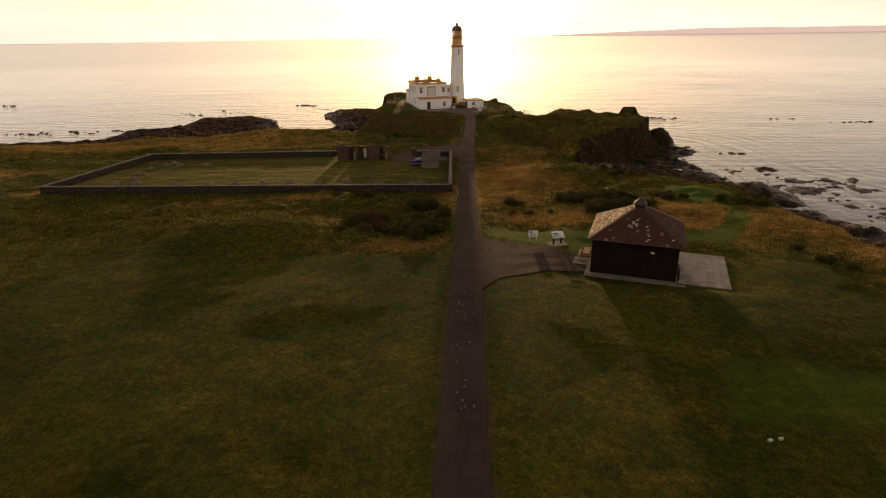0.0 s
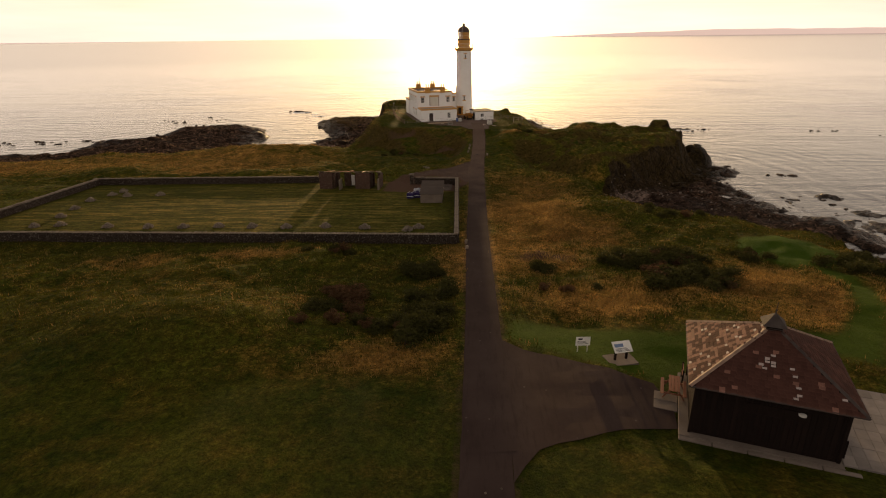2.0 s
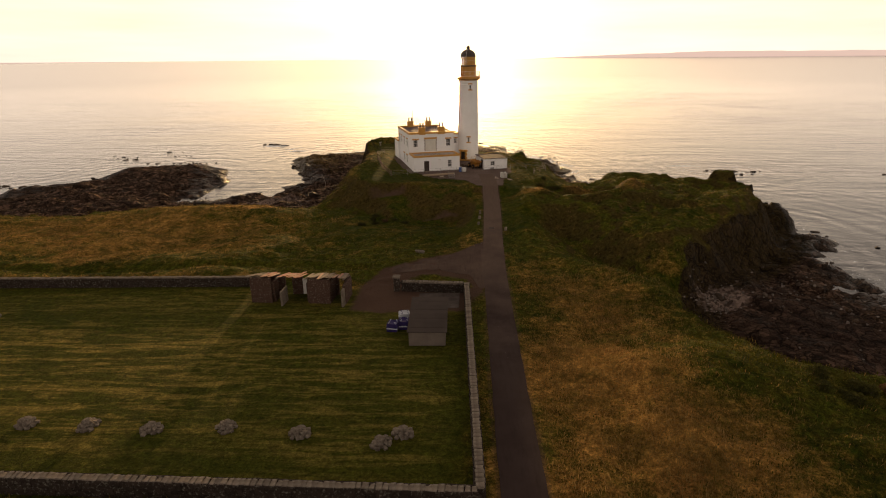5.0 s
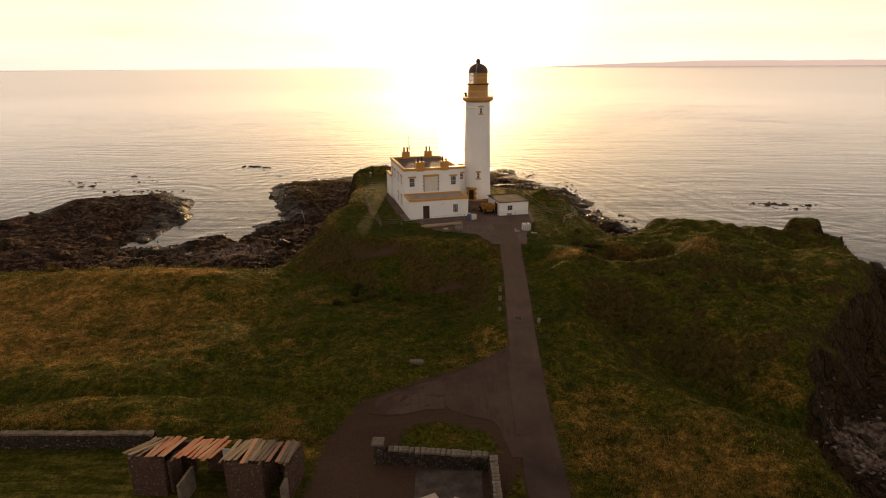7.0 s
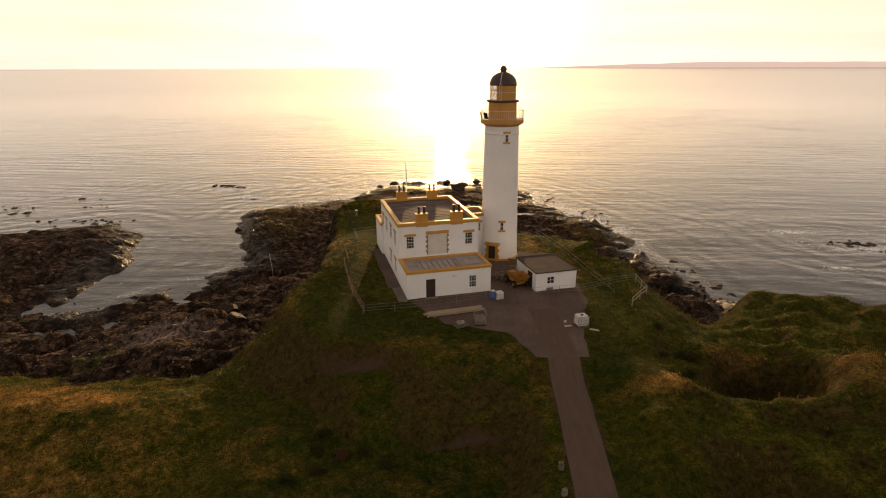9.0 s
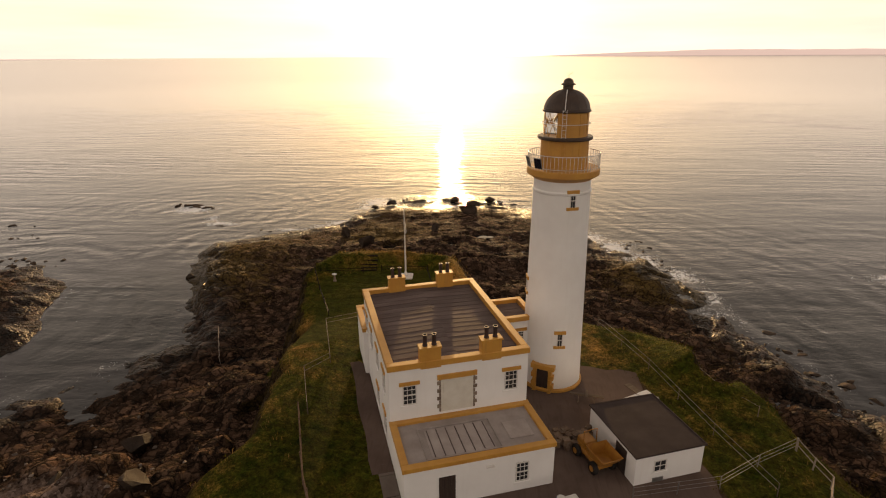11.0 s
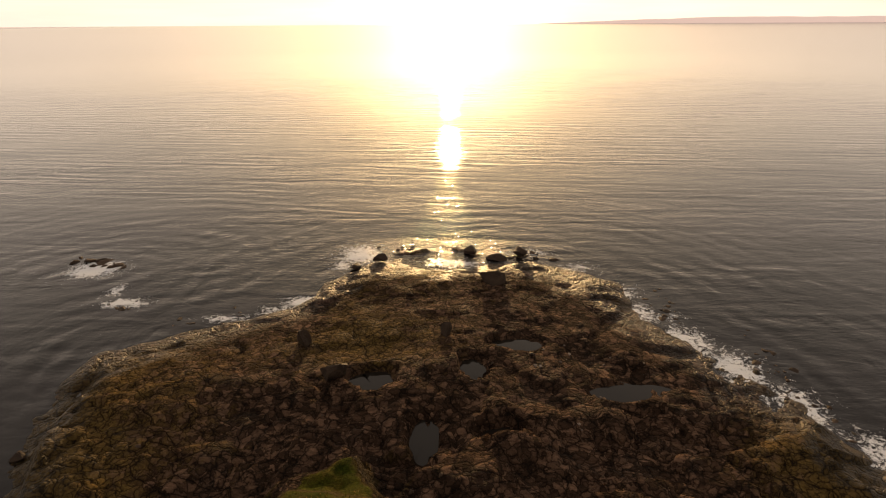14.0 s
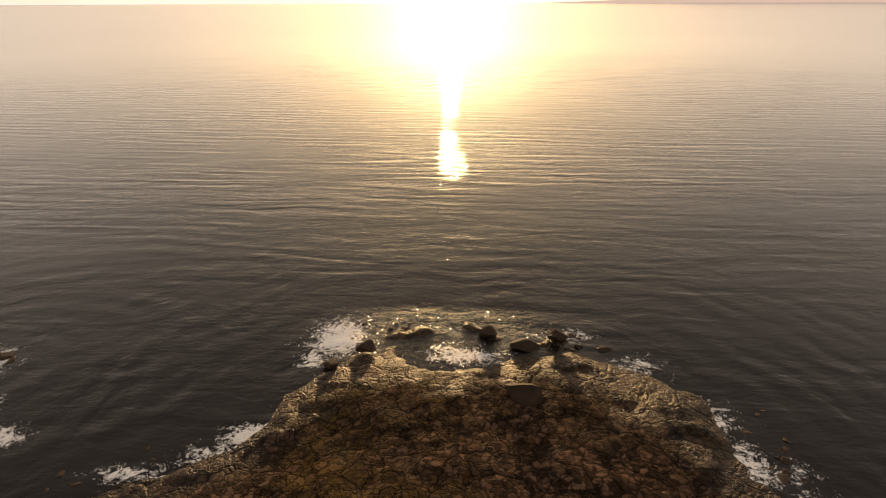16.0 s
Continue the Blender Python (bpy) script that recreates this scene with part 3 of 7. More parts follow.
for cx, cy, rx, ry in ((-7.0, 206, 2.4, 6), (-13.5, 214.6, 9, 3.2), (28.6, 155.5, 2.4, 2.6), (20.5, 160.6, 2.5, 1.2), (12, 154, 3, 1.2), (-43, 156, 5, 3), (-36, 155.7, 4, 2)):
    dry = np.maximum(dry, 0.95 * np.exp(-(((gx - cx) / rx) ** 2 + ((gy - cy) / ry) ** 2)))
dry = np.maximum(dry, 0.7 * np.exp(-(((gx + 52) / 24) ** 2 + ((gy - 137) / 8) ** 2)))
dry = np.maximum(dry, 0.55 * np.exp(-(((gx + 45) / 20) ** 2 + ((gy - 122.4) / 1.6) ** 2)))
dry *= 1 - 0.9 * np.exp(-(beside(gx, gy, TRAIL) / 1.5) ** 2)
dry *= 1 - 0.45 * step(-12, -20, gx) * step(82, 76, gy)
near_field = step(62, 48, gy + 4 * wander) * step(46, 30, np.abs(gx))
dry = dry * (1 - 0.6 * near_field)
LAWN = [(-22, 189), (-21.5, 196), (-24, 207), (-10.8, 209.6), (-9.6, 199), (-10, 194)]
GREEN = [(31.8, 82.5), (33.5, 86.5), (38, 88.3), (42, 86), (43.2, 81.5), (40, 77.3), (35.5, 76.6), (32.8, 78.8)]
TEE = [(19.8, 33.5), (29.6, 31.4), (33, 27), (26.1, 26.3), (17.2, 27.2)]
TEE_FAR = [(-31, 34), (-20.5, 29.2), (-15, 24.4), (-11.6, 18), (-40, 14), (-45, 30)]
HUT_LAWN = [(4.4, 59.6), (10, 56.0), (14, 53.8), (20, 56.6), (27, 57.5), (30, 56), (33, 60), (36.5, 65), (38.6, 70), (39.5, 76), (37, 77.5), (36.5, 71), (33.8, 65.5), (29.5, 60.8), (17, 60.5), (5, 63.2)]
mown = np.maximum.reduce([step(-0.8, 0.8, inside(gx, gy, p)) for p in (LAWN, GREEN, TEE, TEE_FAR, HUT_LAWN)])
mown = np.maximum(mown, 0.85 * step(-0.3, 1.0, garden_in))
mown = np.maximum(mown, 0.8 * near_field)
mown = np.maximum(mown, np.exp(-(((gx + 19.8) / 4.2) ** 2 + ((gy - 223.5) / 4.5) ** 2)))
dry *= 1 - mown
# mown also darkens the mound's front: its shade put into the grass colour
front = step(136, 142, gy) * step(176, 164, gy) * step(-28, -20, gx) * step(14, 9, gx)
mown = np.maximum(mown, 0.6 * front)
dry = np.maximum(dry, 0.95 * np.exp(-(((gx + 4.5) / 5) ** 2 + ((gy - 56.5) / 2.6) ** 2)))
mown = np.minimum(mown, 1 - 0.8 * np.exp(-(((gx + 4.5) / 5) ** 2 + ((gy - 56.5) / 2.6) ** 2)))
shingle = 0.85 * np.exp(-(((gx + 41) / 7) ** 2 + ((gy - 177.5) / 5.5) ** 2)) + 0.8 * np.exp(-(((gx - 33) / 4) ** 2 + ((gy - 127) / 4) ** 2))
dirt = step(2.3, 1.5, beside(gx, gy, ROAD)) * 0.5 * step(175, 165, gy)
SCRUFF = [(-12.3, 112.4), (-12.3, 121.4), (-10.8, 125.8), (-7, 128.3), (0, 132.7), (2, 132.5), (2, 118), (-0.5, 112), (-5.6, 112), (-9, 111.6)]
VERGE = [(-6.9, 118.8), (-6.6, 121.6), (-3.2, 122.8), (0, 121.6), (0.9, 118.6)]
for outline, soft in ((YARD, 0.8), (SCRUFF, 1.2)):
    dirt = np.maximum(dirt, step(-soft, soft, inside(gx, gy, outline)))
dirt *= 1 - 0.75 * step(-0.8, 0.8, inside(gx, gy, VERGE))
dirt = np.maximum(dirt, 0.8 * np.exp(-(((gx - 10.2) / 4.8) ** 2 + ((gy - 79.5) / 2.2) ** 2)))
dirt = np.maximum(dirt, 0.75 * np.exp(-(((gx + 14) / 4.5) ** 2 + ((gy - 159.2) / 1.0) ** 2)) + 0.7 * np.exp(-(((gx + 4) / 4.5) ** 2 + ((gy - 151.6) / 0.5) ** 2)))
kept = np.maximum.reduce([step(-0.5, 0.5, inside(gx, gy, p)) for p in (GREEN,)])
kept = np.maximum(kept, 0.8 * step(-0.5, 0.5, inside(gx, gy, HUT_LAWN)))
kept = np.maximum(kept, np.maximum(0.5 * step(-0.3, 0.3, inside(gx, gy, TEE)), 0.0 * gx))
hay = step(0, 3, garden_in) * np.clip(0.35 + 1.1 * np.exp(-(((gx + 34) / 24) ** 2 + ((gy - 100) / 7) ** 2)) + 0.5 * fbm(gx, gy, 9, 3, 85), 0, 1)
for outline in (LAWN, GREEN, TEE, HUT_LAWN):
    hay = np.maximum(hay, 0.16 * step(-0.5, 0.8, inside(gx, gy, outline)))
weed = np.maximum(step(34, 4, shore), 0.95 * step(232, 256, gy)) * (1 - 0.75 * step(-58, -66, gx)) * (1 - 0.5 * step(228, 215, gy)) * (1 - 0.85 * np.exp(-(((gx - 5) / 16) ** 2 + ((gy - 256) / 17) ** 2))) * (0.66 + 0.5 * fbm(gx, gy, 12, 3, 81))
wet = step(10, 0, shore) + 0.35 * (fbm(gx, gy, 3, 2, 91) > 0.25)
ground = sheet("ground", xs, ys, gz, ground_material(), rock=rock, dry=dry, mown=mown, dirt=dirt, weed=weed, wet=wet, hay=hay, crag=crag_moss, brown=brown, cove=cove, kept=kept, shingle=shingle)
tagged(ground, "rough coastal grassland running out to dark sea rocks", "ground", kind="structure")


def sea_material():
    k = Nodes("sea_water")
    foam, calm = k.attr("foam"), k.attr("far")
    swell = k.noise(0.055, 3, 0.5, (0.35, 1.0, 1.0), distort=0.6)
    gusts = k.ramp(k.noise(0.012, 4, 0.6, (0.5, 1.0, 1.0), distort=0.7), (0.36, 0.25), (0.62, 1.0))
    waves = k.noise(0.15, 4, 0.6, (0.38, 1.0, 1.0), distort=0.5)
    chop = k.noise(0.42, 4, 0.65, (0.6, 1.0, 1.0), distort=0.8)
    ripple = k.math("SUBTRACT", 1.0, k.math("MULTIPLY", k.math("ABSOLUTE", k.math("SUBTRACT", k.noise(0.9, 4, 0.7, (0.5, 1.0, 1.0), distort=0.5), 0.5)), 3.0))
    sway = k.math("MULTIPLY", k.noise(0.06, 4, 0.65, distort=0.8), 22.0)
    fade = k.ramp(k.math("DIVIDE", k.attr("off"), 60.0), (0.0, 1.0), (0.25, 0.7), (1.0, 0.0))
    lines = k.math("MULTIPLY", k.math("SINE", k.math("MULTIPLY_ADD", k.attr("off"), 1.35, k.math("MULTIPLY", sway, 0.6))), fade)
    from_rock = k.away(-70, 276)
    rings = k.math("MULTIPLY", k.math("SINE", k.math("MULTIPLY_ADD", from_rock, 1.25, k.math("MULTIPLY", sway, 0.45))), k.ramp(k.math("DIVIDE", from_rock, 60.0), (0.0, 1.0), (0.5, 0.7), (1.0, 0.0)))
    from_reef = k.away(74, 226)
    reef_rings = k.math("MULTIPLY", k.math("SINE", k.math("MULTIPLY_ADD", from_reef, 1.05, k.math("MULTIPLY", sway, 0.6))), k.ramp(k.math("DIVIDE", from_reef, 55.0), (0.0, 1.0), (0.4, 0.7), (1.0, 0.0)))
    lines = k.math("MULTIPLY_ADD", k.math("ADD", lines, k.math("ADD", rings, reef_rings)), k.ramp(k.noise(0.07, 4, 0.65), (0.42, 0.04), (0.66, 0.5)), 0.5)
    along = k.n.new("ShaderNodeSeparateXYZ")
    k.l.new(k.pos, along.inputs[0])
    bend = k.math("MULTIPLY", k.noise(0.05, 4, 0.6, (0.3, 1.0, 1.0), distort=0.5), 16.0)
    heading = k.math("MULTIPLY_ADD", along.outputs[1], 1.15, k.math("MULTIPLY_ADD", along.outputs[0], 0.10, bend))
    crests = k.math("ADD", k.math("SINE", heading), k.math("MULTIPLY", k.math("SINE", k.math("MULTIPLY_ADD", heading, 1.83, k.math("MULTIPLY", along.outputs[0], -0.21))), 0.5))
    crests = k.math("MULTIPLY", crests, k.math("MULTIPLY", k.ramp(k.noise(0.06, 5, 0.7, (0.4, 1.0, 1.0)), (0.42, 0.06), (0.64, 1.0)), gusts))
    lace = k.math("ADD", k.math("MULTIPLY", k.noise(0.55, 6, 0.8, distort=1.5), 0.6), k.math("MULTIPLY", k.noise(2.6, 5, 0.8, distort=1.0), 0.4))
    white = k.ramp(k.math("ADD", foam, k.math("MULTIPLY", k.math("SUBTRACT", lace, 0.5), 4.8)), (0.74, 0.0), (0.98, 1.0))
    col = k.mix(white, (0.011, 0.009, 0.008), (0.80, 0.81, 0.82))
    near = k.math("SUBTRACT", 1.0, calm)
    n1 = k.bump(swell, k.math("MULTIPLY_ADD", near, 0.14, 0.012), 0.6)
    n1 = k.bump(waves, k.math("MULTIPLY", gusts, k.math("MULTIPLY_ADD", near, 0.44, 0.05)), 0.5, n1)
    n2 = k.bump(chop, k.math("MULTIPLY", gusts, k.math("MULTIPLY_ADD", near, 0.30, 0.02)), 0.24, n1)
    n2 = k.bump(crests, k.math("MULTIPLY", k.ramp(calm, (0.0, 0.55), (0.10, 1.0), (0.35, 0.8), (0.7, 0.0)), 0.8), 0.075, n2)
    n2 = k.bump(lines, k.math("MULTIPLY", near, 0.5), 0.2, n2)
    churn = k.noise(0.75, 5, 0.7, distort=1.6)
    n2 = k.bump(churn, k.math("MULTIPLY", k.attr("churn"), 0.45), 0.5, n2)
    n3 = k.bump(ripple, k.math("MULTIPLY", gusts, k.math("MULTIPLY", near, 0.32)), 0.09, n2)
    rough = k.math("ADD", k.math("MULTIPLY_ADD", calm, 0.11, 0.03), k.math("MULTIPLY", white, 0.6))
    return k.done(col, rough, n3, IOR=1.333)


sx = spaced((-4800, -800, 250), (-800, -200, 30), (-200, -120, 4), (-120, 90, 1.0), (90, 200, 5), (200, 800, 30), (800, 4800, 250))
sy = spaced((-800, 60, 60), (60, 165, 3), (165, 310, 1.0), (310, 380, 3), (380, 800, 30), (800, 4800, 250))
wx, wy = np.meshgrid(sx, sy)
off = -inside(wx, wy, COAST)
bed = height(wx, wy)
depth = np.hypot(wx, wy - 200)
ring = np.sin(off * 0.85 + 2.2 * fbm(wx, wy, 14, 2, 5)) * np.exp(-np.maximum(off, 0) / 26) * 0.03
waves = fbm(wx * 0.5, wy, 11, 3, 7) * 0.09 * step(900, 200, depth) + ring * step(-1, 2, off)
surf = 0.12 + 0.5 * fbm(wx, wy, 7, 3, 57) + 0.42 * step(-5, 15, wx) * step(268, 236, wy) * step(200, 235, wy)
foam = np.maximum(surf, 0) * np.exp(-((bed + 0.22) / 0.30) ** 2) * (off < 14) + 0.16 * np.exp(-np.maximum(off, 0) / 6) * (off > -2) * step(-45, -25, wx)
for cx, cy, rx, ry, a in ((77, 222, 8, 2.0, 1.0), (68, 234, 5, 1.6, 1.1), (66, 226, 4, 4, 0.62), (64, 211, 2.6, 0.9, 1.1), (84, 232, 8, 1.0, 0.7), (-73.5, 278.5, 3.8, 3.2, 1.45), (-61.3, 266.0, 3.0, 1.4, 1.35), (-65, 270, 1.6, 2.4, 1.0),
                          (-28, 285.5, 3.4, 4.2, 1.3), (-30.5, 280.5, 1.4, 2.0, 1.2), (-11.6, 281.8, 4.2, 2.0, 1.15), (-33.2, 266.8, 3.2, 1.7, 1.3), (-36.5, 263.8, 3.0, 1.4, 1.1), (-43.5, 261.2, 3.4, 1.0, 1.1),
                          (3, 286.5, 3.2, 1.6, 1.0), (10, 280, 3.0, 1.8, 0.95), (-1.6, 279.5, 2.6, 1.2, 0.9), (16, 270, 2.2, 3.0, 0.95), (16.5, 263.5, 2.0, 3.2, 1.1), (20.5, 256, 2.6, 3.6, 1.2), (24, 249.5, 2.4, 4.0, 1.25), (27.5, 242.5, 2.4, 4.0, 1.2), (31.5, 235, 2.2, 3.0, 1.1), (20.5, 262.5, 2.0, 1.4, 0.9)):
    foam = np.maximum(foam, 0.95 * a * np.exp(-(((wx - cx) / (1.45 * rx)) ** 2 + ((wy - cy) / (1.45 * ry)) ** 2)))
waves = waves + 19.0 * step(1500, 4800, depth) ** 1.5
churn = np.clip(1.3 * np.exp(-(((wx + 14) / 17) ** 2 + ((wy - 288) / 6.5) ** 2)) + 0.5 * np.exp(-((off - 1) / 4) ** 2) * step(-40, -20, wx) * step(205, 240, wy), 0, 1)
sea = sheet("sea", sx, sy, waves, sea_material(), churn=churn, foam=foam, far=step(60, 900, depth), off=np.maximum(off, 0))
tagged(sea, "calm grey sea with small waves and white surf at the rocks", "sea", kind="structure")


def ribbon(name, line, half, lift, material, across=8, every=0.8):
    """A strip of surfacing along a line, lying on the ground."""
    pts = [Vector((*p, 0)) for p in line]
    run = []
    for a, b in zip(pts, pts[1:]):
        n = max(1, int((b - a).length / every))
        run += [a.lerp(b, i / n) for i in range(n)]
    run.append(pts[-1])
    co = []
    for i, p in enumerate(run):
        way = (run[min(i + 1, len(run) - 1)] - run[max(i - 1, 0)]).normalized()
        side = Vector((way.y, -way.x, 0))
        for c in range(across + 1):
            s = 2 * c / across - 1
            w = half * (1 + 0.05 * noise.noise(Vector((p.y * 0.5, s * 3, 1)))) if abs(s) == 1 else half
            q = p + side * s * w
            co.append((q.x, q.y, lift * (1 - 0.35 * s * s)))
    co = np.array(co)
    co[:, 2] += height(co[:, 0], co[:, 1])
    w = across + 1
    faces = [(i * w + c, i * w + c + 1, (i + 1) * w + c + 1, (i + 1) * w + c) for i in range(len(run) - 1) for c in range(across)]
    me = bpy.data.meshes.new(name)
    me.from_pydata(co.tolist(), [], faces)
    me.materials.append(material)
    for p in me.polygons:
        p.use_smooth = True
    return new(name, me)


def flat_on_ground(name, outline, lift, material, cell=0.7, level=None):
    """A patch of surfacing with that outline, draped on the ground."""
    ox, oy = [p[0] for p in outline], [p[1] for p in outline]
    bm = bmesh.new()
    face = bm.faces.new([bm.verts.new((x, y, 0)) for x, y in outline])
    if face.normal.z < 0:
        bmesh.ops.reverse_faces(bm, faces=[face])
    for axis, lo, hi in ((0, min(ox), max(ox)), (1, min(oy), max(oy))):
        v = lo + cell
        while v < hi:
            co, no = [0, 0, 0], [0, 0, 0]
            co[axis], no[axis] = v, 1
            bmesh.ops.bisect_plane(bm, geom=bm.verts[:] + bm.edges[:] + bm.faces[:], plane_co=co, plane_no=no)
            v += cell
    pos = np.array([v.co[:] for v in bm.verts])
    z = height(pos[:, 0], pos[:, 1]) if level is None else np.full(len(pos), level)
    for v, h in zip(bm.verts, z):
        v.co.z = h + lift
    bm.normal_update()
    me = bpy.data.meshes.new(name)
    bm.to_mesh(me)
    bm.free()
    me.materials.append(material)
    return new(name, me)


def wavy(outline, amount=0.45, every=1.1):
    """The outline with its straight edges made uneven."""
    out = []
    for (ax, ay), (bx, by) in zip(outline, outline[1:] + outline[:1]):
        n = max(1, int(math.hypot(bx - ax, by - ay) / every))
        for i in range(n):
            x, y = ax + (bx - ax) * i / n, ay + (by - ay) * i / n
            out.append((x + amount * noise.noise(Vector((x, y, 1)) * 0.9), y + amount * noise.noise(Vector((x, y, 7)) * 0.9)))
    return out


def tarmac(name, a, b, earthy=False):
    k = Nodes(name)
    big, mid, grit = k.noise(0.25, 4, 0.6), k.noise(1.3, 5, 0.65, (2.5, 0.35, 1)), k.noise(60, 2, 0.7)
    col = k.mix(k.ramp(big, (0.35, 0.0), (0.68, 1.0)), a, b)
    col = k.mix(k.ramp(mid, (0.5, 0.0), (0.75, 0.6)), col, tuple(v * 0.6 for v in a))
    spots = k.cells(0.9)
    col = k.mix(k.ramp(spots, (0.05, 0.55), (0.075, 0.0)), col, (0.12, 0.10, 0.088))
    col = k.mix(k.math("MULTIPLY", grit, 0.35), col, tuple(v * 1.5 for v in a))
    if earthy:
        along = k.n.new("ShaderNodeSeparateXYZ")
        k.l.new(k.pos, along.inputs[0])
        trodden = k.math("ADD", k.math("DIVIDE", k.math("SUBTRACT", along.outputs[1], 100.0), 100.0), k.math("MULTIPLY", k.math("SUBTRACT", big, 0.5), 0.5))
        col = k.mix(k.ramp(trodden, (0.05, 0.0), (0.45, 0.9)), col, k.mix(mid, (0.084, 0.057, 0.044), (0.138, 0.097, 0.073)))
    return k.done(col, 0.9, k.bump(grit, 0.5, 0.01), Specular_IOR_Level=0.03)


asphalt = tarmac("asphalt", (0.033, 0.022, 0.020), (0.050, 0.036, 0.032), True)
road = ribbon("road", [(2.25, -120), *ROAD[1:]], 1.37, 0.06, asphalt)
tagged(road, "narrow worn asphalt road between grass verges", "road", kind="structure")
apron = flat_on_ground("hut_apron", wavy([(3.6, 60.0), (5.7, 57.9), (10.1, 55.9), (13.7, 53.9), (14.2, 51), (13.8, 49.4), (11.0, 49.0), (8.0, 48.0), (5.6, 47.0), (4.0, 44.5)], 0.25), 0.045, asphalt)
tagged(apron, "asphalt apron between the road and the hut", "driveway", kind="structure")
gravel = tarmac("trodden_gravel", (0.088, 0.062, 0.051), (0.145, 0.106, 0.088))
yard = flat_on_ground("lighthouse_yard", wavy(YARD), 0.03, gravel)
tagged(yard, "worn gravelly yard in front of the keepers' house", "yard", kind="structure")
lay_by = flat_on_ground("lay_by", wavy([(-9.2, 126.2), (-6.9, 127.8), (-3, 130.0), (0, 132.2), (2.4, 134), (2.3, 118.5), (1.5, 118.5), (0.3, 123), (-3.2, 124.4), (-6.9, 123.4), (-9.4, 124)], 0.3), 0.03, tarmac("trodden_earth", (0.052, 0.034, 0.027), (0.088, 0.061, 0.047)))
tagged(lay_by, "worn tarmac lay-by outside the garden wall", "pavement", kind="structure")

# far shore: the pale haze over it is put in as emission
k = Nodes("haze_glow_hills")
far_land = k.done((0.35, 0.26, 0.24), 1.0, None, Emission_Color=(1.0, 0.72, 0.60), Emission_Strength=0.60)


def hills(name, a0, a1, crest, label, radius=4650, base=14):
    """A far shore along the horizon between two bearings."""
    n = 90
    bm = bmesh.new()
    rows = []
    for i in range(n + 1):
        s = i / n
        a = radians(a0 + (a1 - a0) * s)
        x, y = radius * math.sin(a), radius * math.cos(a)
        h = crest(s) * (1 + 0.12 * noise.noise(Vector((s * 16, 3, 0))))
        rows.append([bm.verts.new((x * f, y * f, z)) for f, z in ((1, base), (1, base + h), (1.03, base + h * 0.6), (1.03, base))])
    for p, q in zip(rows, rows[1:]):
        for i in range(3):
            bm.faces.new((p[i], p[i + 1], q[i + 1], q[i]))
    me = bpy.data.meshes.new(name)
    bm.to_mesh(me)
    bm.free()
    me.materials.append(far_land)
    return tagged(new(name, me), label, "hills", kind="structure")


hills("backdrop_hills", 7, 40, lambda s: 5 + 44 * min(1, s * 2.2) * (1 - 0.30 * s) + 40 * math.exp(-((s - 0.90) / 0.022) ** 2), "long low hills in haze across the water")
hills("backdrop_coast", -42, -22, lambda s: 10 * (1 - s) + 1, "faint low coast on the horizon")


# ---- building helpers ----
def part(name, bm, material, parent=None, label=""):
    """One bmesh as one mesh object, under a thing or a part."""
    me = bpy.data.meshes.new(name)
    bm.normal_update()
    for e in bm.edges:
        if len(e.link_faces) == 2 and e.link_faces[0].smooth and e.calc_face_angle(0) > 0.6:
            e.smooth = False
    bm.to_mesh(me)
    bm.free()
    for m in material if isinstance(material, tuple) else (material,):
        me.materials.append(m)
    ob = new(name, me)
    ob.parent = parent
    if label:
        ob["label"] = label
    return ob


def thing(name, m, label, category, group="", kind=""):
    ob = new(name)
    ob.matrix_world = m
    ob.empty_display_size = 0.3
    return tagged(ob, label, category, group, kind)


def box(x0, x1, y0, y1, z0, z1, bevel=0.0, bm=None, turn=None):
    bm = bm or bmesh.new()
    m = Matrix.Translation(((x0 + x1) / 2, (y0 + y1) / 2, (z0 + z1) / 2)) @ Matrix.Diagonal((x1 - x0, y1 - y0, z1 - z0, 1))
    made = bmesh.ops.create_cube(bm, size=1.0, matrix=(turn or Matrix()) @ m)
    if bevel:
        edges = list({e for v in made["verts"] for e in v.link_edges})
        bmesh.ops.bevel(bm, geom=edges, offset=bevel, segments=1, affect="EDGES", profile=0.5)
    return bm


def lathe(profile, n=48, bm=None, centre=(0, 0), a0=0.0, a1=360.0):
    """A turned shape from (radius, height) pairs; part of a turn gives an open shell."""
    bm = bm or bmesh.new()
    full = a1 - a0 >= 360
    cols = n if full else n + 1
    rings = []
    for r, z in profile:
        if r < 1e-4:
            rings.append([bm.verts.new((centre[0], centre[1], z))])
            continue
        rings.append([bm.verts.new((centre[0] + r * math.cos(radians(a0 + (a1 - a0) * i / n)), centre[1] + r * math.sin(radians(a0 + (a1 - a0) * i / n)), z)) for i in range(cols)])
    for p, q in zip(rings, rings[1:]):
        for i in range(n):
            j = (i + 1) % cols
            if len(p) == 1:
                bm.faces.new((p[0], q[i], q[j])[::-1] if 0 else (p[0], q[j], q[i]))
            elif len(q) == 1:
                bm.faces.new((p[i], p[j], q[0]))
            else:
                bm.faces.new((p[i], p[j], q[j], q[i]))
    for f in bm.faces:
        f.smooth = True
    return bm


def rod(bm, a, b, r, n=8, r2=None):
    """A round bar between two points."""
    a, b = Vector(a), Vector(b)
    d = b - a
    m = Matrix.Translation((a + b) / 2) @ d.to_track_quat("Z", "Y").to_matrix().to_4x4()
    bmesh.ops.create_cone(bm, cap_ends=True, segments=n, radius1=r, radius2=r if r2 is None else r2, depth=d.length, matrix=m)
    return bm


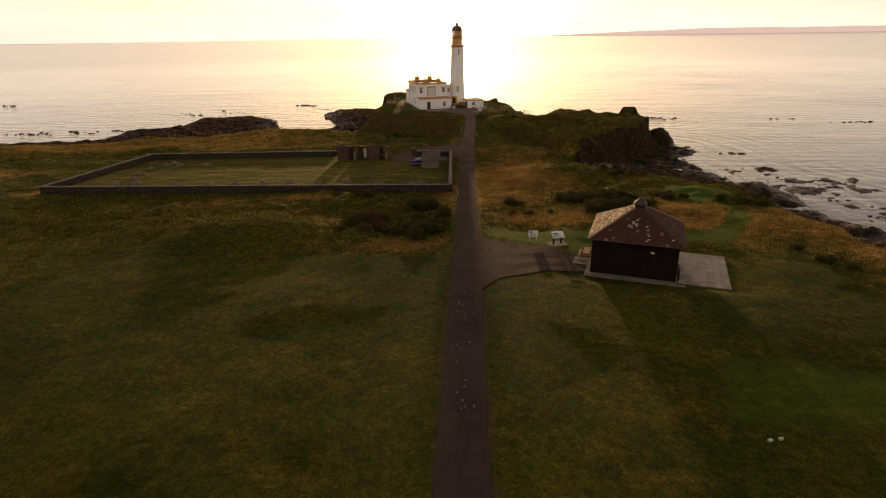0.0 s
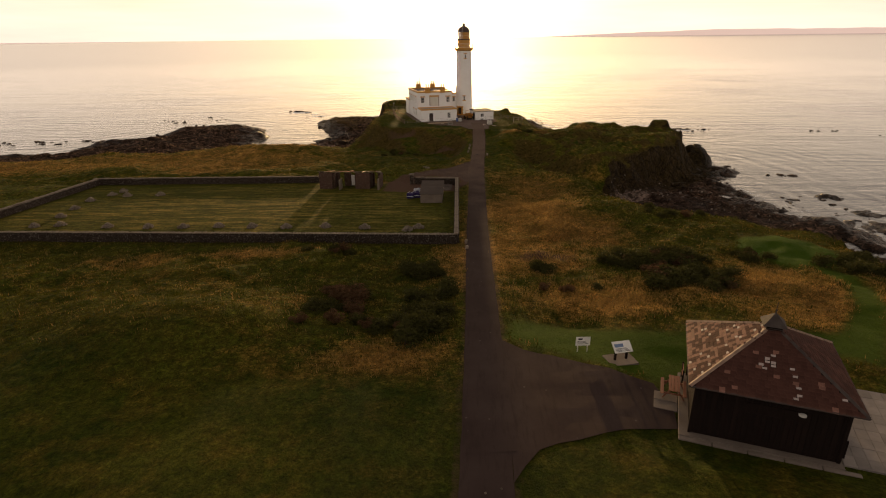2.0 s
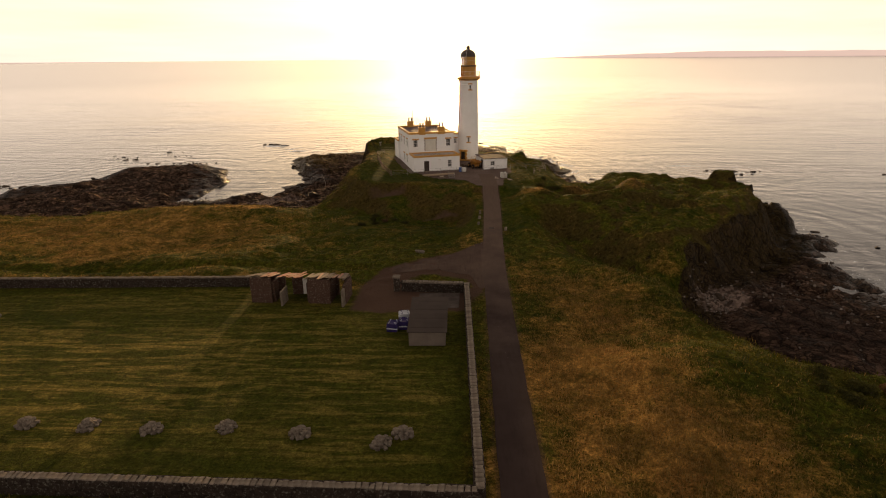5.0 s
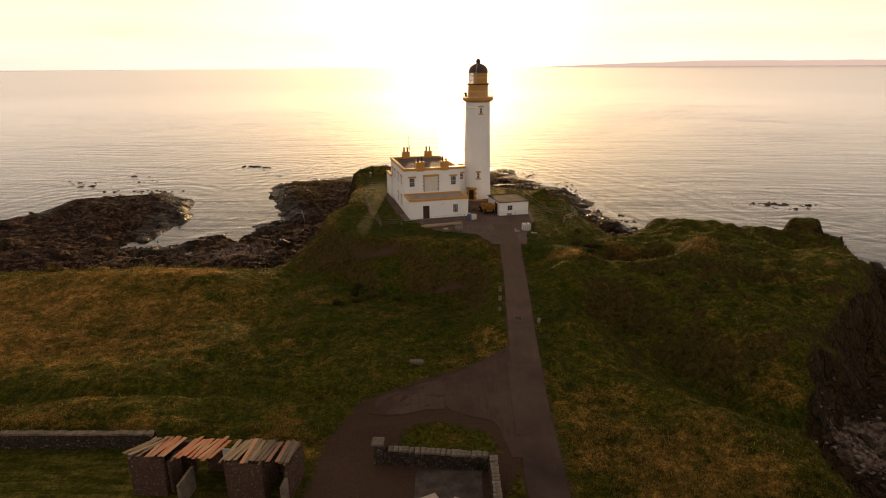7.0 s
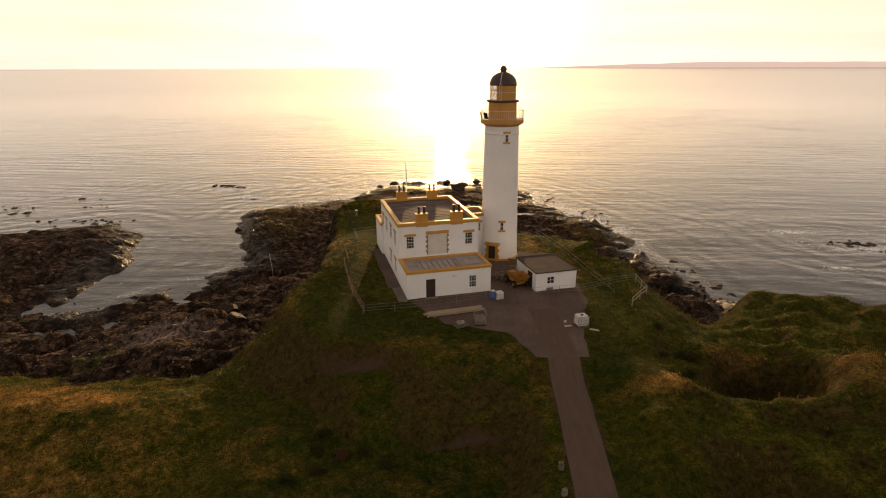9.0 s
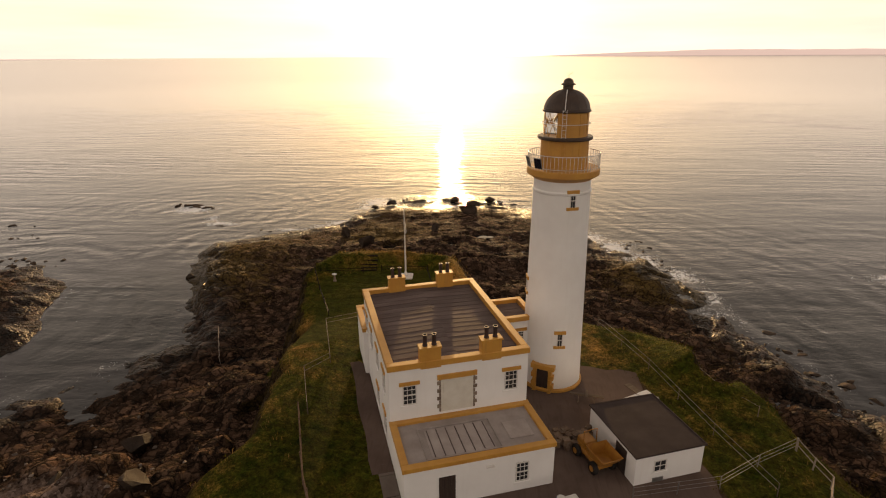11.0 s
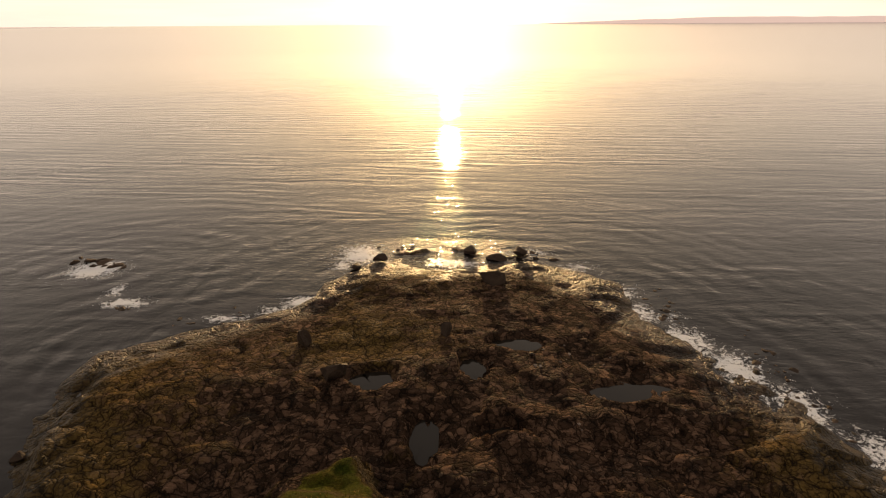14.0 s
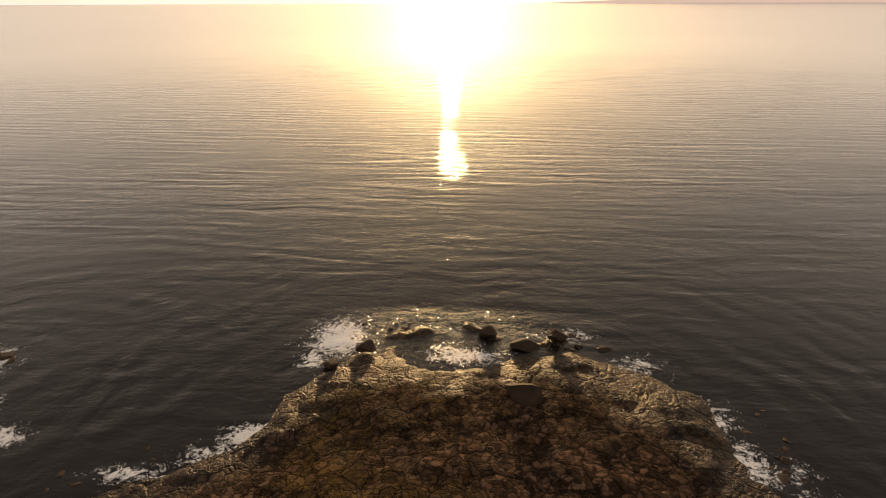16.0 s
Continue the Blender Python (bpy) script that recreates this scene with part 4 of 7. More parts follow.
def smooth_by_angle(ob, degrees=35):
    me = ob.data
    bm = bmesh.new()
    bm.from_mesh(me)
    for f in bm.faces:
        f.smooth = True
    for e in bm.edges:
        e.smooth = len(e.link_faces) == 2 and e.calc_face_angle(0) < radians(degrees)
    bm.to_mesh(me)
    bm.free()
    return ob


# ---- the lighthouse ----
def plaster():
    k = Nodes("white_masonry_paint")
    big, streak, grain = k.noise(0.35, 4, 0.6), k.noise(1.2, 5, 0.6, (3.0, 3.0, 0.25)), k.noise(22, 3, 0.6)
    col = k.mix(k.ramp(big, (0.35, 0.0), (0.7, 1.0)), (0.80, 0.79, 0.78), (0.73, 0.715, 0.70))
    col = k.mix(k.ramp(streak, (0.55, 0.0), (0.85, 0.22)), col, (0.60, 0.57, 0.53))
    return k.done(col, 0.6, k.bump(grain, 0.25, 0.02))


def ochre_paint():
    k = Nodes("ochre_paint")
    big, streak, grain = k.noise(0.9, 4, 0.6), k.noise(2.0, 5, 0.6, (3.0, 3.0, 0.3)), k.noise(30, 3, 0.6)
    col = k.mix(k.ramp(big, (0.35, 0.0), (0.7, 1.0)), (0.52, 0.27, 0.045), (0.44, 0.21, 0.035))
    col = k.mix(k.ramp(streak, (0.55, 0.0), (0.85, 0.6)), col, (0.28, 0.14, 0.04))
    return k.done(col, 0.5, k.bump(grain, 0.2, 0.01))


def glass_material(name, tone=(0.9, 0.92, 0.9)):
    k = Nodes(name)
    return k.done(tone, 0.03, None, Transmission_Weight=1.0, IOR=1.45)


white, ochre = plaster(), ochre_paint()
black_iron = surface("black_iron_paint", (0.035, 0.019, 0.012), (0.065, 0.034, 0.019), 2.0, 0.5, 0.2, 30, 0.0)
white_rail = surface("white_rail_paint", (0.74, 0.72, 0.70), (0.60, 0.55, 0.50), 2.0, 0.45, 0.1, 20, 0.0)
clear_glass = glass_material("clear_glass")
window_glass = Nodes("dark_window_glass")
window_glass = window_glass.done((0.03, 0.032, 0.036), 0.08, None, Specular_IOR_Level=0.6)
dark_door = surface("dark_door_paint", (0.045, 0.032, 0.028), (0.07, 0.05, 0.04), 3.0, 0.6, 0.3, 25, 0.0, stretch=(4, 4, 0.5))
brass = surface("brass", (0.45, 0.29, 0.10), (0.36, 0.22, 0.07), 2.0, 0.3, 0.1, 20, 0.0, metal=1.0)

TOWER = (0.72, 185.4)
tower = thing("lighthouse", pose(*TOWER, 10.74), "tall white tapering lighthouse with ochre gallery and black dome", "lighthouse")


def radial(angle, r, z):
    """A frame on the tower's side: x along the wall, y outward, z up."""
    a = radians(angle)
    return Matrix.Translation((r * math.cos(a), r * math.sin(a), z)) @ Matrix.Rotation(a - math.pi / 2, 4, "Z")


def shaft_r(z):
    return 2.42 + (2.08 - 2.42) * z / 16.9


part("plinth", lathe([(2.56, 0), (2.56, 0.22), (2.50, 0.3), (2.40, 0.32)], 72), ochre, tower, "ochre painted foot of the tower")
part("shaft", lathe([(2.44, -0.4), (2.42, 0.3)] + [(shaft_r(z), z) for z in (2, 5, 8, 11, 14, 16.0)] + [(2.10, 16.0), (2.18, 16.08), (2.18, 16.2), (2.09, 16.28), (2.08, 17.0)], 72), white, tower)
gallery = part("gallery", lathe([(2.05, 16.95), (2.12, 16.98), (2.42, 17.18), (2.62, 17.3), (2.66, 17.34), (2.66, 17.72), (2.60, 17.78), (1.6, 17.80)], 72), ochre, tower, "ochre painted gallery floor and cornice")
drum = part("lantern_drum", lathe([(1.74, 17.78), (1.78, 17.84), (1.72, 17.92), (1.72, 19.82), (1.60, 19.84)], 64), ochre, tower, "ochre drum under the lantern")
for i in range(10):
    a = 36 * i + 8
    m = radial(a, 1.725, 18.85)
    part("seam", box(-0.03, 0.03, -0.01, 0.015, -0.95, 0.95, turn=m), ochre, drum)
part("catwalk", lathe([(1.6, 19.82), (1.93, 19.82), (1.98, 19.88), (1.98, 20.0), (1.93, 20.06), (1.55, 20.06)], 64), black_iron, tower, "black iron ring walk")
LOW, HIGH, LR = 20.06, 21.78, 1.55
part("lantern_floor", lathe([(1.56, 20.02), (0, 20.03)], 48), ochre, tower)
blank = part("blank_panel", lathe([(LR - 0.02, LOW), (LR + 0.02, LOW), (LR + 0.02, HIGH), (LR - 0.02, HIGH)], 34, a0=-122, a1=4), ochre, tower, "ochre sheets closing the landward side")
for i in range(5):
    part("seam", box(-0.025, 0.025, -0.01, 0.03, LOW, HIGH, turn=radial(-118 + i * 28, LR + 0.02, 0)), ochre, blank)
for i in range(9):
    a0 = 4 + i * 26
    pane = part("lantern_pane", lathe([(LR, LOW + 0.02), (LR, HIGH - 0.02)], 5, a0=a0, a1=a0 + 26), clear_glass, tower)
    pane.visible_shadow = False
bars = []
for i in range(9):
    a0, a1 = 4 + i * 26, 4 + (i + 1) * 26
    for p, q in ((a0, a1), (a1, a0)):
        bm = bmesh.new()
        pts = [radial(p + (q - p) * s / 4, LR + 0.01, LOW + (HIGH - LOW) * s / 4).translation for s in range(5)]
        for u, v in zip(pts, pts[1:]):
            rod(bm, u, v, 0.024, 6)
        part("glazing_bar", bm, ochre, tower)
optic = part("optic", lathe([(0, 20.05), (0.28, 20.06), (0.28, 20.35), (0.52, 20.42), (0.62, 20.75), (0.66, 21.0), (0.62, 21.25), (0.5, 21.5), (0.2, 21.65), (0, 21.66)], 24), clear_glass, tower, "glass lens of the lamp")
part("optic_stand", lathe([(0.34, 20.04), (0.34, 20.3), (0.2, 20.4), (0.1, 21.3), (0, 21.32)], 16), brass, tower)


def hoop(name, r, z, thick, material, parent, n=64, a0=0, a1=360):
    bm = bmesh.new()
    pts = [radial(a0 + (a1 - a0) * i / n, r, z).translation for i in range(n + 1)]
    for u, v in zip(pts, pts[1:]):
        rod(bm, u, v, thick, 6)
    ob = part(name, bm, material, parent)
    for p in ob.data.polygons:
        p.use_smooth = True
    return ob


hoop("grab_rail", LR + 0.2, 20.95, 0.022, white_rail, tower)
for i in range(12):
    m = radial(i * 30 + 15, LR, 20.95)
    part("rail_bracket", rod(bmesh.new(), m.translation, m @ Vector((0, 0.2, 0)), 0.015, 5), white_rail, tower)
dome_profile = [(1.68, 21.74), (1.72, 21.78), (1.72, 21.86), (1.64, 21.9)] + [(1.62 * math.cos(radians(a)), 21.92 + 1.36 * math.sin(radians(a))) for a in range(6, 80, 8)] + [(0.34, 23.26), (0, 23.28)]
dome = part("dome", lathe(dome_profile, 64), black_iron, tower, "black painted metal dome")
for i in range(16):
    pts = [radial(i * 22.5, 1.625 * math.cos(radians(a)), 21.92 + 1.365 * math.sin(radians(a))).translation for a in range(4, 78, 9)]
    bm = bmesh.new()
    for u, v in zip(pts, pts[1:]):
        rod(bm, u, v, 0.014, 5)
    part("dome_seam", bm, black_iron, dome)
part("ventilator", lathe([(0.42, 23.14), (0.46, 23.2), (0.36, 23.26), (0.36, 23.52), (0.5, 23.56), (0.5, 23.64), (0.36, 23.68), (0.34, 23.84), (0.26, 23.94), (0.1, 24.02), (0, 24.03)], 32), black_iron, tower, "rusty black ventilator on the dome")
vane = rod(bmesh.new(), (0, 0, 24.0), (0, 0, 24.35), 0.015, 6)
rod(vane, (-0.22, 0, 24.36), (0.22, 0.04, 24.3), 0.012, 5)
rod(vane, (-0.22, 0, 24.36), (-0.25, 0, 24.5), 0.01, 5)
rod(vane, (0.22, 0.04, 24.3), (0.25, 0.04, 24.48), 0.01, 5)
part("wind_vane", vane, black_iron, tower)
for i in range(8):
    m = radial(i * 45 + 20, 1.66, 21.9)
    part("dome_stud", rod(bmesh.new(), m.translation, m @ Vector((0, 0.08, 0.12)), 0.02, 5), black_iron, dome)

# ladder up the landward side and over the dome
LADDER = -104
ladder = rod(bmesh.new(), radial(LADDER - 4.5, 1.80, 20.0).translation, radial(LADDER - 4.5, 1.72, 21.95).translation, 0.022, 6)
rod(ladder, radial(LADDER + 4.5, 1.80, 20.0).translation, radial(LADDER + 4.5, 1.72, 21.95).translation, 0.022, 6)
for i in range(8):
    z = 20.1 + i * 0.25
    rod(ladder, radial(LADDER - 4.5, 1.79 - i * 0.01, z).translation, radial(LADDER + 4.5, 1.79 - i * 0.01, z).translation, 0.014, 5)
part("ladder", ladder, white_rail, tower, "white painted ladder on the lantern")
low_ladder = bmesh.new()
for s in (-4.5, 4.5):
    rod(low_ladder, radial(LADDER + s, 1.80, 17.8).translation, radial(LADDER + s, 1.80, 19.85).translation, 0.02, 6)
for i in range(8):
    rod(low_ladder, radial(LADDER - 4.5, 1.80, 17.95 + i * 0.25).translation, radial(LADDER + 4.5, 1.80, 17.95 + i * 0.25).translation, 0.014, 5)
part("ladder", low_ladder, ochre, tower, "ochre ladder on the drum")
dome_strip = bmesh.new()
pts = [radial(LADDER, 1.68 * math.cos(radians(a)) + 0.03, 21.93 + 1.40 * math.sin(radians(a))).translation for a in range(0, 76, 7)]
for u, v in zip(pts, pts[1:]):
    rod(dome_strip, u, v, 0.035, 6)
part("dome_ladder", dome_strip, white_rail, tower, "white rail up the dome")

# the gallery's railing
hoop("handrail", 2.60, 18.86, 0.03, white_rail, gallery)
hoop("lower_rail", 2.60, 17.95, 0.02, white_rail, gallery)
for i in range(60):
    m = radial(i * 6, 2.60, 0)
    part("baluster", box(-0.014, 0.014, -0.014, 0.014, 17.76, 18.86, turn=m), white_rail, gallery)
panel_face = Nodes("solar_cells")
cellgrid = panel_face.cells(8.0, "F1")
panel_face = panel_face.done(panel_face.mix(cellgrid, (0.010, 0.010, 0.016), (0.022, 0.022, 0.034)), 0.12)
grey_metal = surface("galvanised_steel", (0.32, 0.31, 0.30), (0.22, 0.21, 0.20), 3.0, 0.45, 0.2, 30, 0.1, metal=0.7)
for angle in (-141, -168):
    m = radial(angle, 2.68, 18.3) @ Matrix.Rotation(radians(-14), 4, "X")
    frame_ob = part("solar_panel", box(-0.36, 0.36, 0.0, 0.05, -0.40, 0.40, 0.01, turn=m), grey_metal, tower, "solar panel clamped to the railing")
    part("solar_face", box(-0.32, 0.32, 0.045, 0.056, -0.36, 0.36, turn=m), panel_face, frame_ob, "dark solar cells")


def tower_window(angle, z, tall=1.0):
    """A slit with ochre head and sill stones."""
    r = shaft_r(z)
    m = radial(angle, r, z)
    slit = part("window", box(-0.20, 0.20, -0.25, 0.02, -tall / 2, tall / 2, turn=m), window_glass, tower, "narrow sash window")
    part("lintel", box(-0.46, 0.46, -0.2, 0.07, tall / 2, tall / 2 + 0.26, 0.02, turn=m), ochre, slit)
    part("sill", box(-0.46, 0.46, -0.2, 0.09, -tall / 2 - 0.22, -tall / 2, 0.02, turn=m), ochre, slit)
    for s in (-1, 1):
        part("window_frame", box(s * 0.19 - 0.03, s * 0.19 + 0.03, -0.2, 0.045, -tall / 2, tall / 2, turn=m), white_rail, slit)
    part("glazing_bar", box(-0.17, 0.17, 0.0, 0.035, -0.03, 0.03, turn=m), white_rail, slit)
    part("glazing_bar", box(-0.012, 0.012, 0.0, 0.03, -tall / 2, tall / 2, turn=m), white_rail, slit)


tower_window(-77, 15.68)
tower_window(-86, 4.62)
tower_window(181, 8.4)
m = radial(-114, 2.32, 0)
door = part("door", box(-0.48, 0.48, -0.1, 0.10, 0.1, 2.05, 0.01, turn=m), dark_door, tower, "dark wooden tower door")
part("door_head", box(-0.95, 0.95, -0.2, 0.36, 2.05, 2.45, 0.03, turn=m), ochre, door)
for s in (-1, 1):
    for i in range(5):
        w = 0.42 if i % 2 else 0.28
        part("quoin", box(min(s * 0.48, s * (0.48 + w)), max(s * 0.48, s * (0.48 + w)), -0.3, 0.33 - 0.03 * (i % 2), 0.0 + i * 0.41, 0.40 + i * 0.41, 0.02, turn=m), ochre, door)

# ---- the keepers' house ----
HOUSE = pose(-11.36, 174.62, 10.74, 0, 0, 16.15)
house = thing("keepers_house", HOUSE, "white flat-roofed keepers' house with ochre parapets and black chimney pots", "house")
lead = surface("roof_lead", (0.125, 0.092, 0.086), (0.19, 0.145, 0.135), 0.8, 0.8, 0.3, 18, 0.3, stretch=(0.4, 2.0, 1.0))
felt = surface("grey_roof_felt", (0.36, 0.31, 0.285), (0.50, 0.44, 0.41), 0.7, 0.8, 0.3, 24, 0.2)
pot_clay = surface("sooty_chimney_pot", (0.035, 0.022, 0.02), (0.07, 0.035, 0.028), 4.0, 0.5, 0.2, 25, 0.2)
board = surface("white_board", (0.70, 0.67, 0.60), (0.62, 0.58, 0.50), 1.5, 0.6, 0.2, 20, 0.0)


def block(x0, x1, y0, y1, z0, z1, cope, wall, deck):
    """Four rendered walls round a flat roof, with an ochre cope: the walls, the copes and the deck are parts."""
    t = wall
    part("wall", box(x0, x1, y0, y0 + t, z0, z1 - cope), white, house)
    part("wall", box(x0, x1, y1 - t, y1, z0, z1 - cope), white, house)
    part("wall", box(x0, x0 + t, y0 + t, y1 - t, z0, z1 - cope), white, house)
    part("wall", box(x1 - t, x1, y0 + t, y1 - t, z0, z1 - cope), white, house)
    o, w = 0.09, t + 0.06
    part("parapet", box(x0 - o, x1 + o, y0 - o, y0 + w, z1 - cope, z1, 0.03), ochre, house)
    part("parapet", box(x0 - o, x1 + o, y1 - w, y1 + o, z1 - cope, z1, 0.03), ochre, house)
    part("parapet", box(x0 - o, x0 + w, y0 + w, y1 - w, z1 - cope, z1 - 0.004, 0.03), ochre, house)
    part("parapet", box(x1 - w, x1 + o, y0 + w, y1 - w, z1 - cope, z1 - 0.004, 0.03), ochre, house)
    return part("roof", box(x0 + t, x1 - t, y0 + t, y1 - t, z1 - deck - 0.1, z1 - deck), felt, house)


W, D = 9.43, 12.6
side_path = flat_on_ground("side_path", wavy([(HOUSE @ Vector((x, y, 0))).to_2d() for x, y in ((-0.03, -1.0), (-0.03, 12.6), (-0.7, 13.2), (-1.5, 12.9), (-1.35, 10), (-1.55, 6), (-1.4, 2), (-1.5, -1.0))], 0.12), 0.06, gravel)
tagged(side_path, "worn grey slab path along the house wall", "path", kind="structure")
roof = block(0, W, 0, D, -0.8, 7.26, 0.42, 0.34, 0.42)
rows_n, y_a, y_b, mid = 17, 0.42, D - 0.42, 4.75
pitch = (y_b - y_a) / rows_n
for c, (xa, xb) in enumerate(((0.42, mid), (mid, W - 0.42))):
    for i in range(rows_n):
        ya = y_a + i * pitch + (0.0 if c else 0.2 * pitch)
        yb = min(ya + pitch * 1.03, y_b)
        lift = 0.016 * random.random()
        bm = bmesh.new()
        za, zb = 6.86 + lift, 6.99 + lift
        xl, xr, zl, zr = (xa, xb, za, zb) if c == 0 else (xa, xb, zb - 0.012, za)
        lo = [bm.verts.new(p) for p in ((xl, ya, zl), (xr, ya, zr), (xr, yb, zr - 0.02), (xl, yb, zl - 0.02))]
        hi = [bm.verts.new((v.co.x, v.co.y, v.co.z + 0.035)) for v in lo]
        bm.faces.new(hi)
        for a in range(4):
            bm.faces.new((lo[a], lo[(a + 1) % 4], hi[(a + 1) % 4], hi[a]))
        part("roof_panel", bm, lead, roof)


def chimney(x, y):
    ob = part("chimney", box(x - 0.68, x + 0.68, y - 0.32, y + 0.32, 6.7, 8.14, 0.02), ochre, house, "ochre chimney stack")
    part("chimney_cap", box(x - 0.74, x + 0.74, y - 0.38, y + 0.38, 8.10, 8.22, 0.02), ochre, ob)
    for s in (-0.3, 0.3):
        pot = part("chimney_pot", lathe([(0.17, 8.2), (0.17, 8.3), (0.13, 8.34), (0.14, 8.9), (0.17, 8.93), (0.17, 9.0), (0.10, 9.0), (0.10, 8.7)], 16, centre=(x + s, y)), pot_clay, ob, "black chimney pot")


for x in (2.75, 6.85):
    chimney(x, 0.3)
    chimney(x, D - 0.3)


def sash(m, w, h, head=True, panes=3):
    """A sash window set in a wall: m stands at its foot's middle, x along the wall, -y outward."""
    ob = part("window", box(-w / 2, w / 2, -0.012, 0.02, 0, h, turn=m), window_glass, house, "white sash window with ochre lintel")
    for x0, x1, z0, z1 in ((-w / 2, -w / 2 + 0.07, 0, h), (w / 2 - 0.07, w / 2, 0, h), (-w / 2 + 0.07, w / 2 - 0.07, 0, 0.08), (-w / 2 + 0.07, w / 2 - 0.07, h - 0.07, h), (-w / 2 + 0.07, w / 2 - 0.07, h / 2 - 0.04, h / 2 + 0.04)):
        part("window_frame", box(x0, x1, -0.05, -0.004, z0, z1, turn=m), white_rail, ob)
    for x in (-w / 6, w / 6):
        part("glazing_bar", box(x - 0.015, x + 0.015, -0.035, -0.008, 0.08, h - 0.07, turn=m), white_rail, ob)
    for z in (h * 0.26, h * 0.76):
        part("glazing_bar", box(-w / 2 + 0.07, w / 2 - 0.07, -0.034, -0.008, z - 0.015, z + 0.015, turn=m), white_rail, ob)
    part("sill", box(-w / 2 - 0.12, w / 2 + 0.12, -0.12, 0.0, -0.13, 0, 0.015, turn=m), white, ob)
    if head:
        part("lintel", box(-w / 2 - 0.22, w / 2 + 0.22, -0.10, 0.0, h, h + 0.26, 0.02, turn=m), ochre, ob)


for x in (1.32, 8.25):
    sash(Matrix.Translation((x, 0, 4.25)), 0.92, 1.45)
sash(Matrix.Translation((7.35, -4.56, 0.72)), 0.85, 1.4, head=False)
side = Matrix.Rotation(radians(-90), 4, "Z")
for y in (2.2, 5.2, 8.4, 11.0):
    sash(Matrix.Translation((0, y, 4.25)) @ side, 0.9, 1.45)
for y in (2.4, 5.6):
    sash(Matrix.Translation((0, y, 0.9)) @ side, 0.9, 1.45)
sash(Matrix.Translation((11.6, 6.7, 3.7)), 0.7, 1.1)

# the blocked opening over the flat extension
panel = part("blocked_opening", box(3.40, 5.60, -0.03, 0.05, 3.35, 5.78), board, house, "large opening closed with a pale board")
part("board_edge", box(3.55, 5.45, -0.06, -0.03, 3.75, 5.7, 0.01), board, panel)
part("lintel", box(3.15, 5.85, -0.10, 0.02, 5.78, 6.14, 0.02), ochre, panel)
stone_quoin = surface("bare_quoin_stone", (0.30, 0.24, 0.19), (0.20, 0.15, 0.12), 3.0, 0.9, 0.5, 20, 0.3)
for i in range(9):
    for s, x in ((-1, 3.40), (1, 5.60)):
        w = 0.26 if i % 2 else 0.13
        part("quoin", box(min(x, x + s * w), max(x, x + s * w), -0.05, 0.02, 3.36 + i * 0.29, 3.62 + i * 0.29, 0.015), stone_quoin, panel)

# the flat extension
ext = block(0, W + 0.03, -4.56, 0.0, -0.8, 3.16, 0.32, 0.30, 0.20)
part("roof_panel", box(1.9, 5.9, -3.9, -1.2, 2.96, 3.01, 0.02), felt, ext, "raised leaded panel")
for i in range(7):
    part("roll", box(2.05 + i * 0.62, 2.10 + i * 0.62, -3.85, -1.3, 3.005, 3.05), lead, ext)
for a in ((1.5, 6.3, -1.1, -1.02), (1.5, 6.3, -4.05, -3.97), (6.22, 6.3, -3.97, -1.1), (1.5, 1.58, -3.97, -1.1)):
    part("kerb", box(*a, 2.96, 3.06, 0.01), felt, ext)
part("roof_hatch", box(7.0, 8.6, -3.4, -1.7, 2.96, 3.02, 0.02), felt, ext)
front_door = part("door", box(2.08, 3.10, -4.60, -4.5, 0.02, 2.1, 0.01), dark_door, house, "dark boarded front door")
for i in range(4):
    part("door_board", box(2.11 + i * 0.245, 2.33 + i * 0.245, -4.625, -4.6, 0.06, 2.06, 0.008), dark_door, front_door)
part("door_step", box(1.95, 3.25, -5.0, -4.56, -0.1, 0.06, 0.02), stone_quoin, house)
part("wall_light", box(5.0, 5.5, -4.70, -4.56, 2.2, 2.34, 0.02), white_rail, house)

# lower wing behind, and the link to the tower
wing = block(-0.32, 4.6, D - 1.4, D + 3.2, -0.8, 4.4, 0.36, 0.3, 0.3)
link = block(W, 12.95, 6.7, 10.3, -0.8, 6.06, 0.40, 0.3, 0.36)
for i in range(5):
    part("roof_panel", box(W + 0.42, 12.55, 7.1 + i * 0.57, 7.64 + i * 0.57, 5.70, 5.74 + 0.012 * (i % 2), 0.008), lead, link)
path_concrete = surface("old_concrete", (0.16, 0.13, 0.11), (0.23, 0.19, 0.16), 0.6, 0.9, 0.4, 14, 0.15)
for i in range(9):
    part("path_slab", box(-1.05, -0.03, -5.0 + i * 1.9, -3.14 + i * 1.9, -0.2, 0.045 + 0.012 * (i % 2), 0.015), path_concrete, house, "concrete path slab along the wall")

# ---- the white outbuilding ----
store = thing("outbuilding", pose(4.0, 172.7, 10.55, 0, 0, 16.5), "small white outbuilding with a dark flat roof", "outbuilding")
part("wall", box(0, 4.9, 0, 0.25, -0.8, 2.35), white, store)
part("wall", box(0, 4.9, 5.35, 5.6, -0.8, 2.35), white, store)
part("wall", box(0, 0.25, 0.25, 5.35, -0.8, 2.35), white, store)
part("wall", box(4.65, 4.9, 0.25, 5.35, -0.8, 2.35), white, store)
roof_felt = surface("brown_roof_felt", (0.045, 0.033, 0.031), (0.070, 0.052, 0.048), 0.6, 0.85, 0.4, 30, 0.0)
part("roof", box(-0.02, 4.92, -0.02, 5.62, 2.35, 2.40), roof_felt, store, "dark felted flat roof")
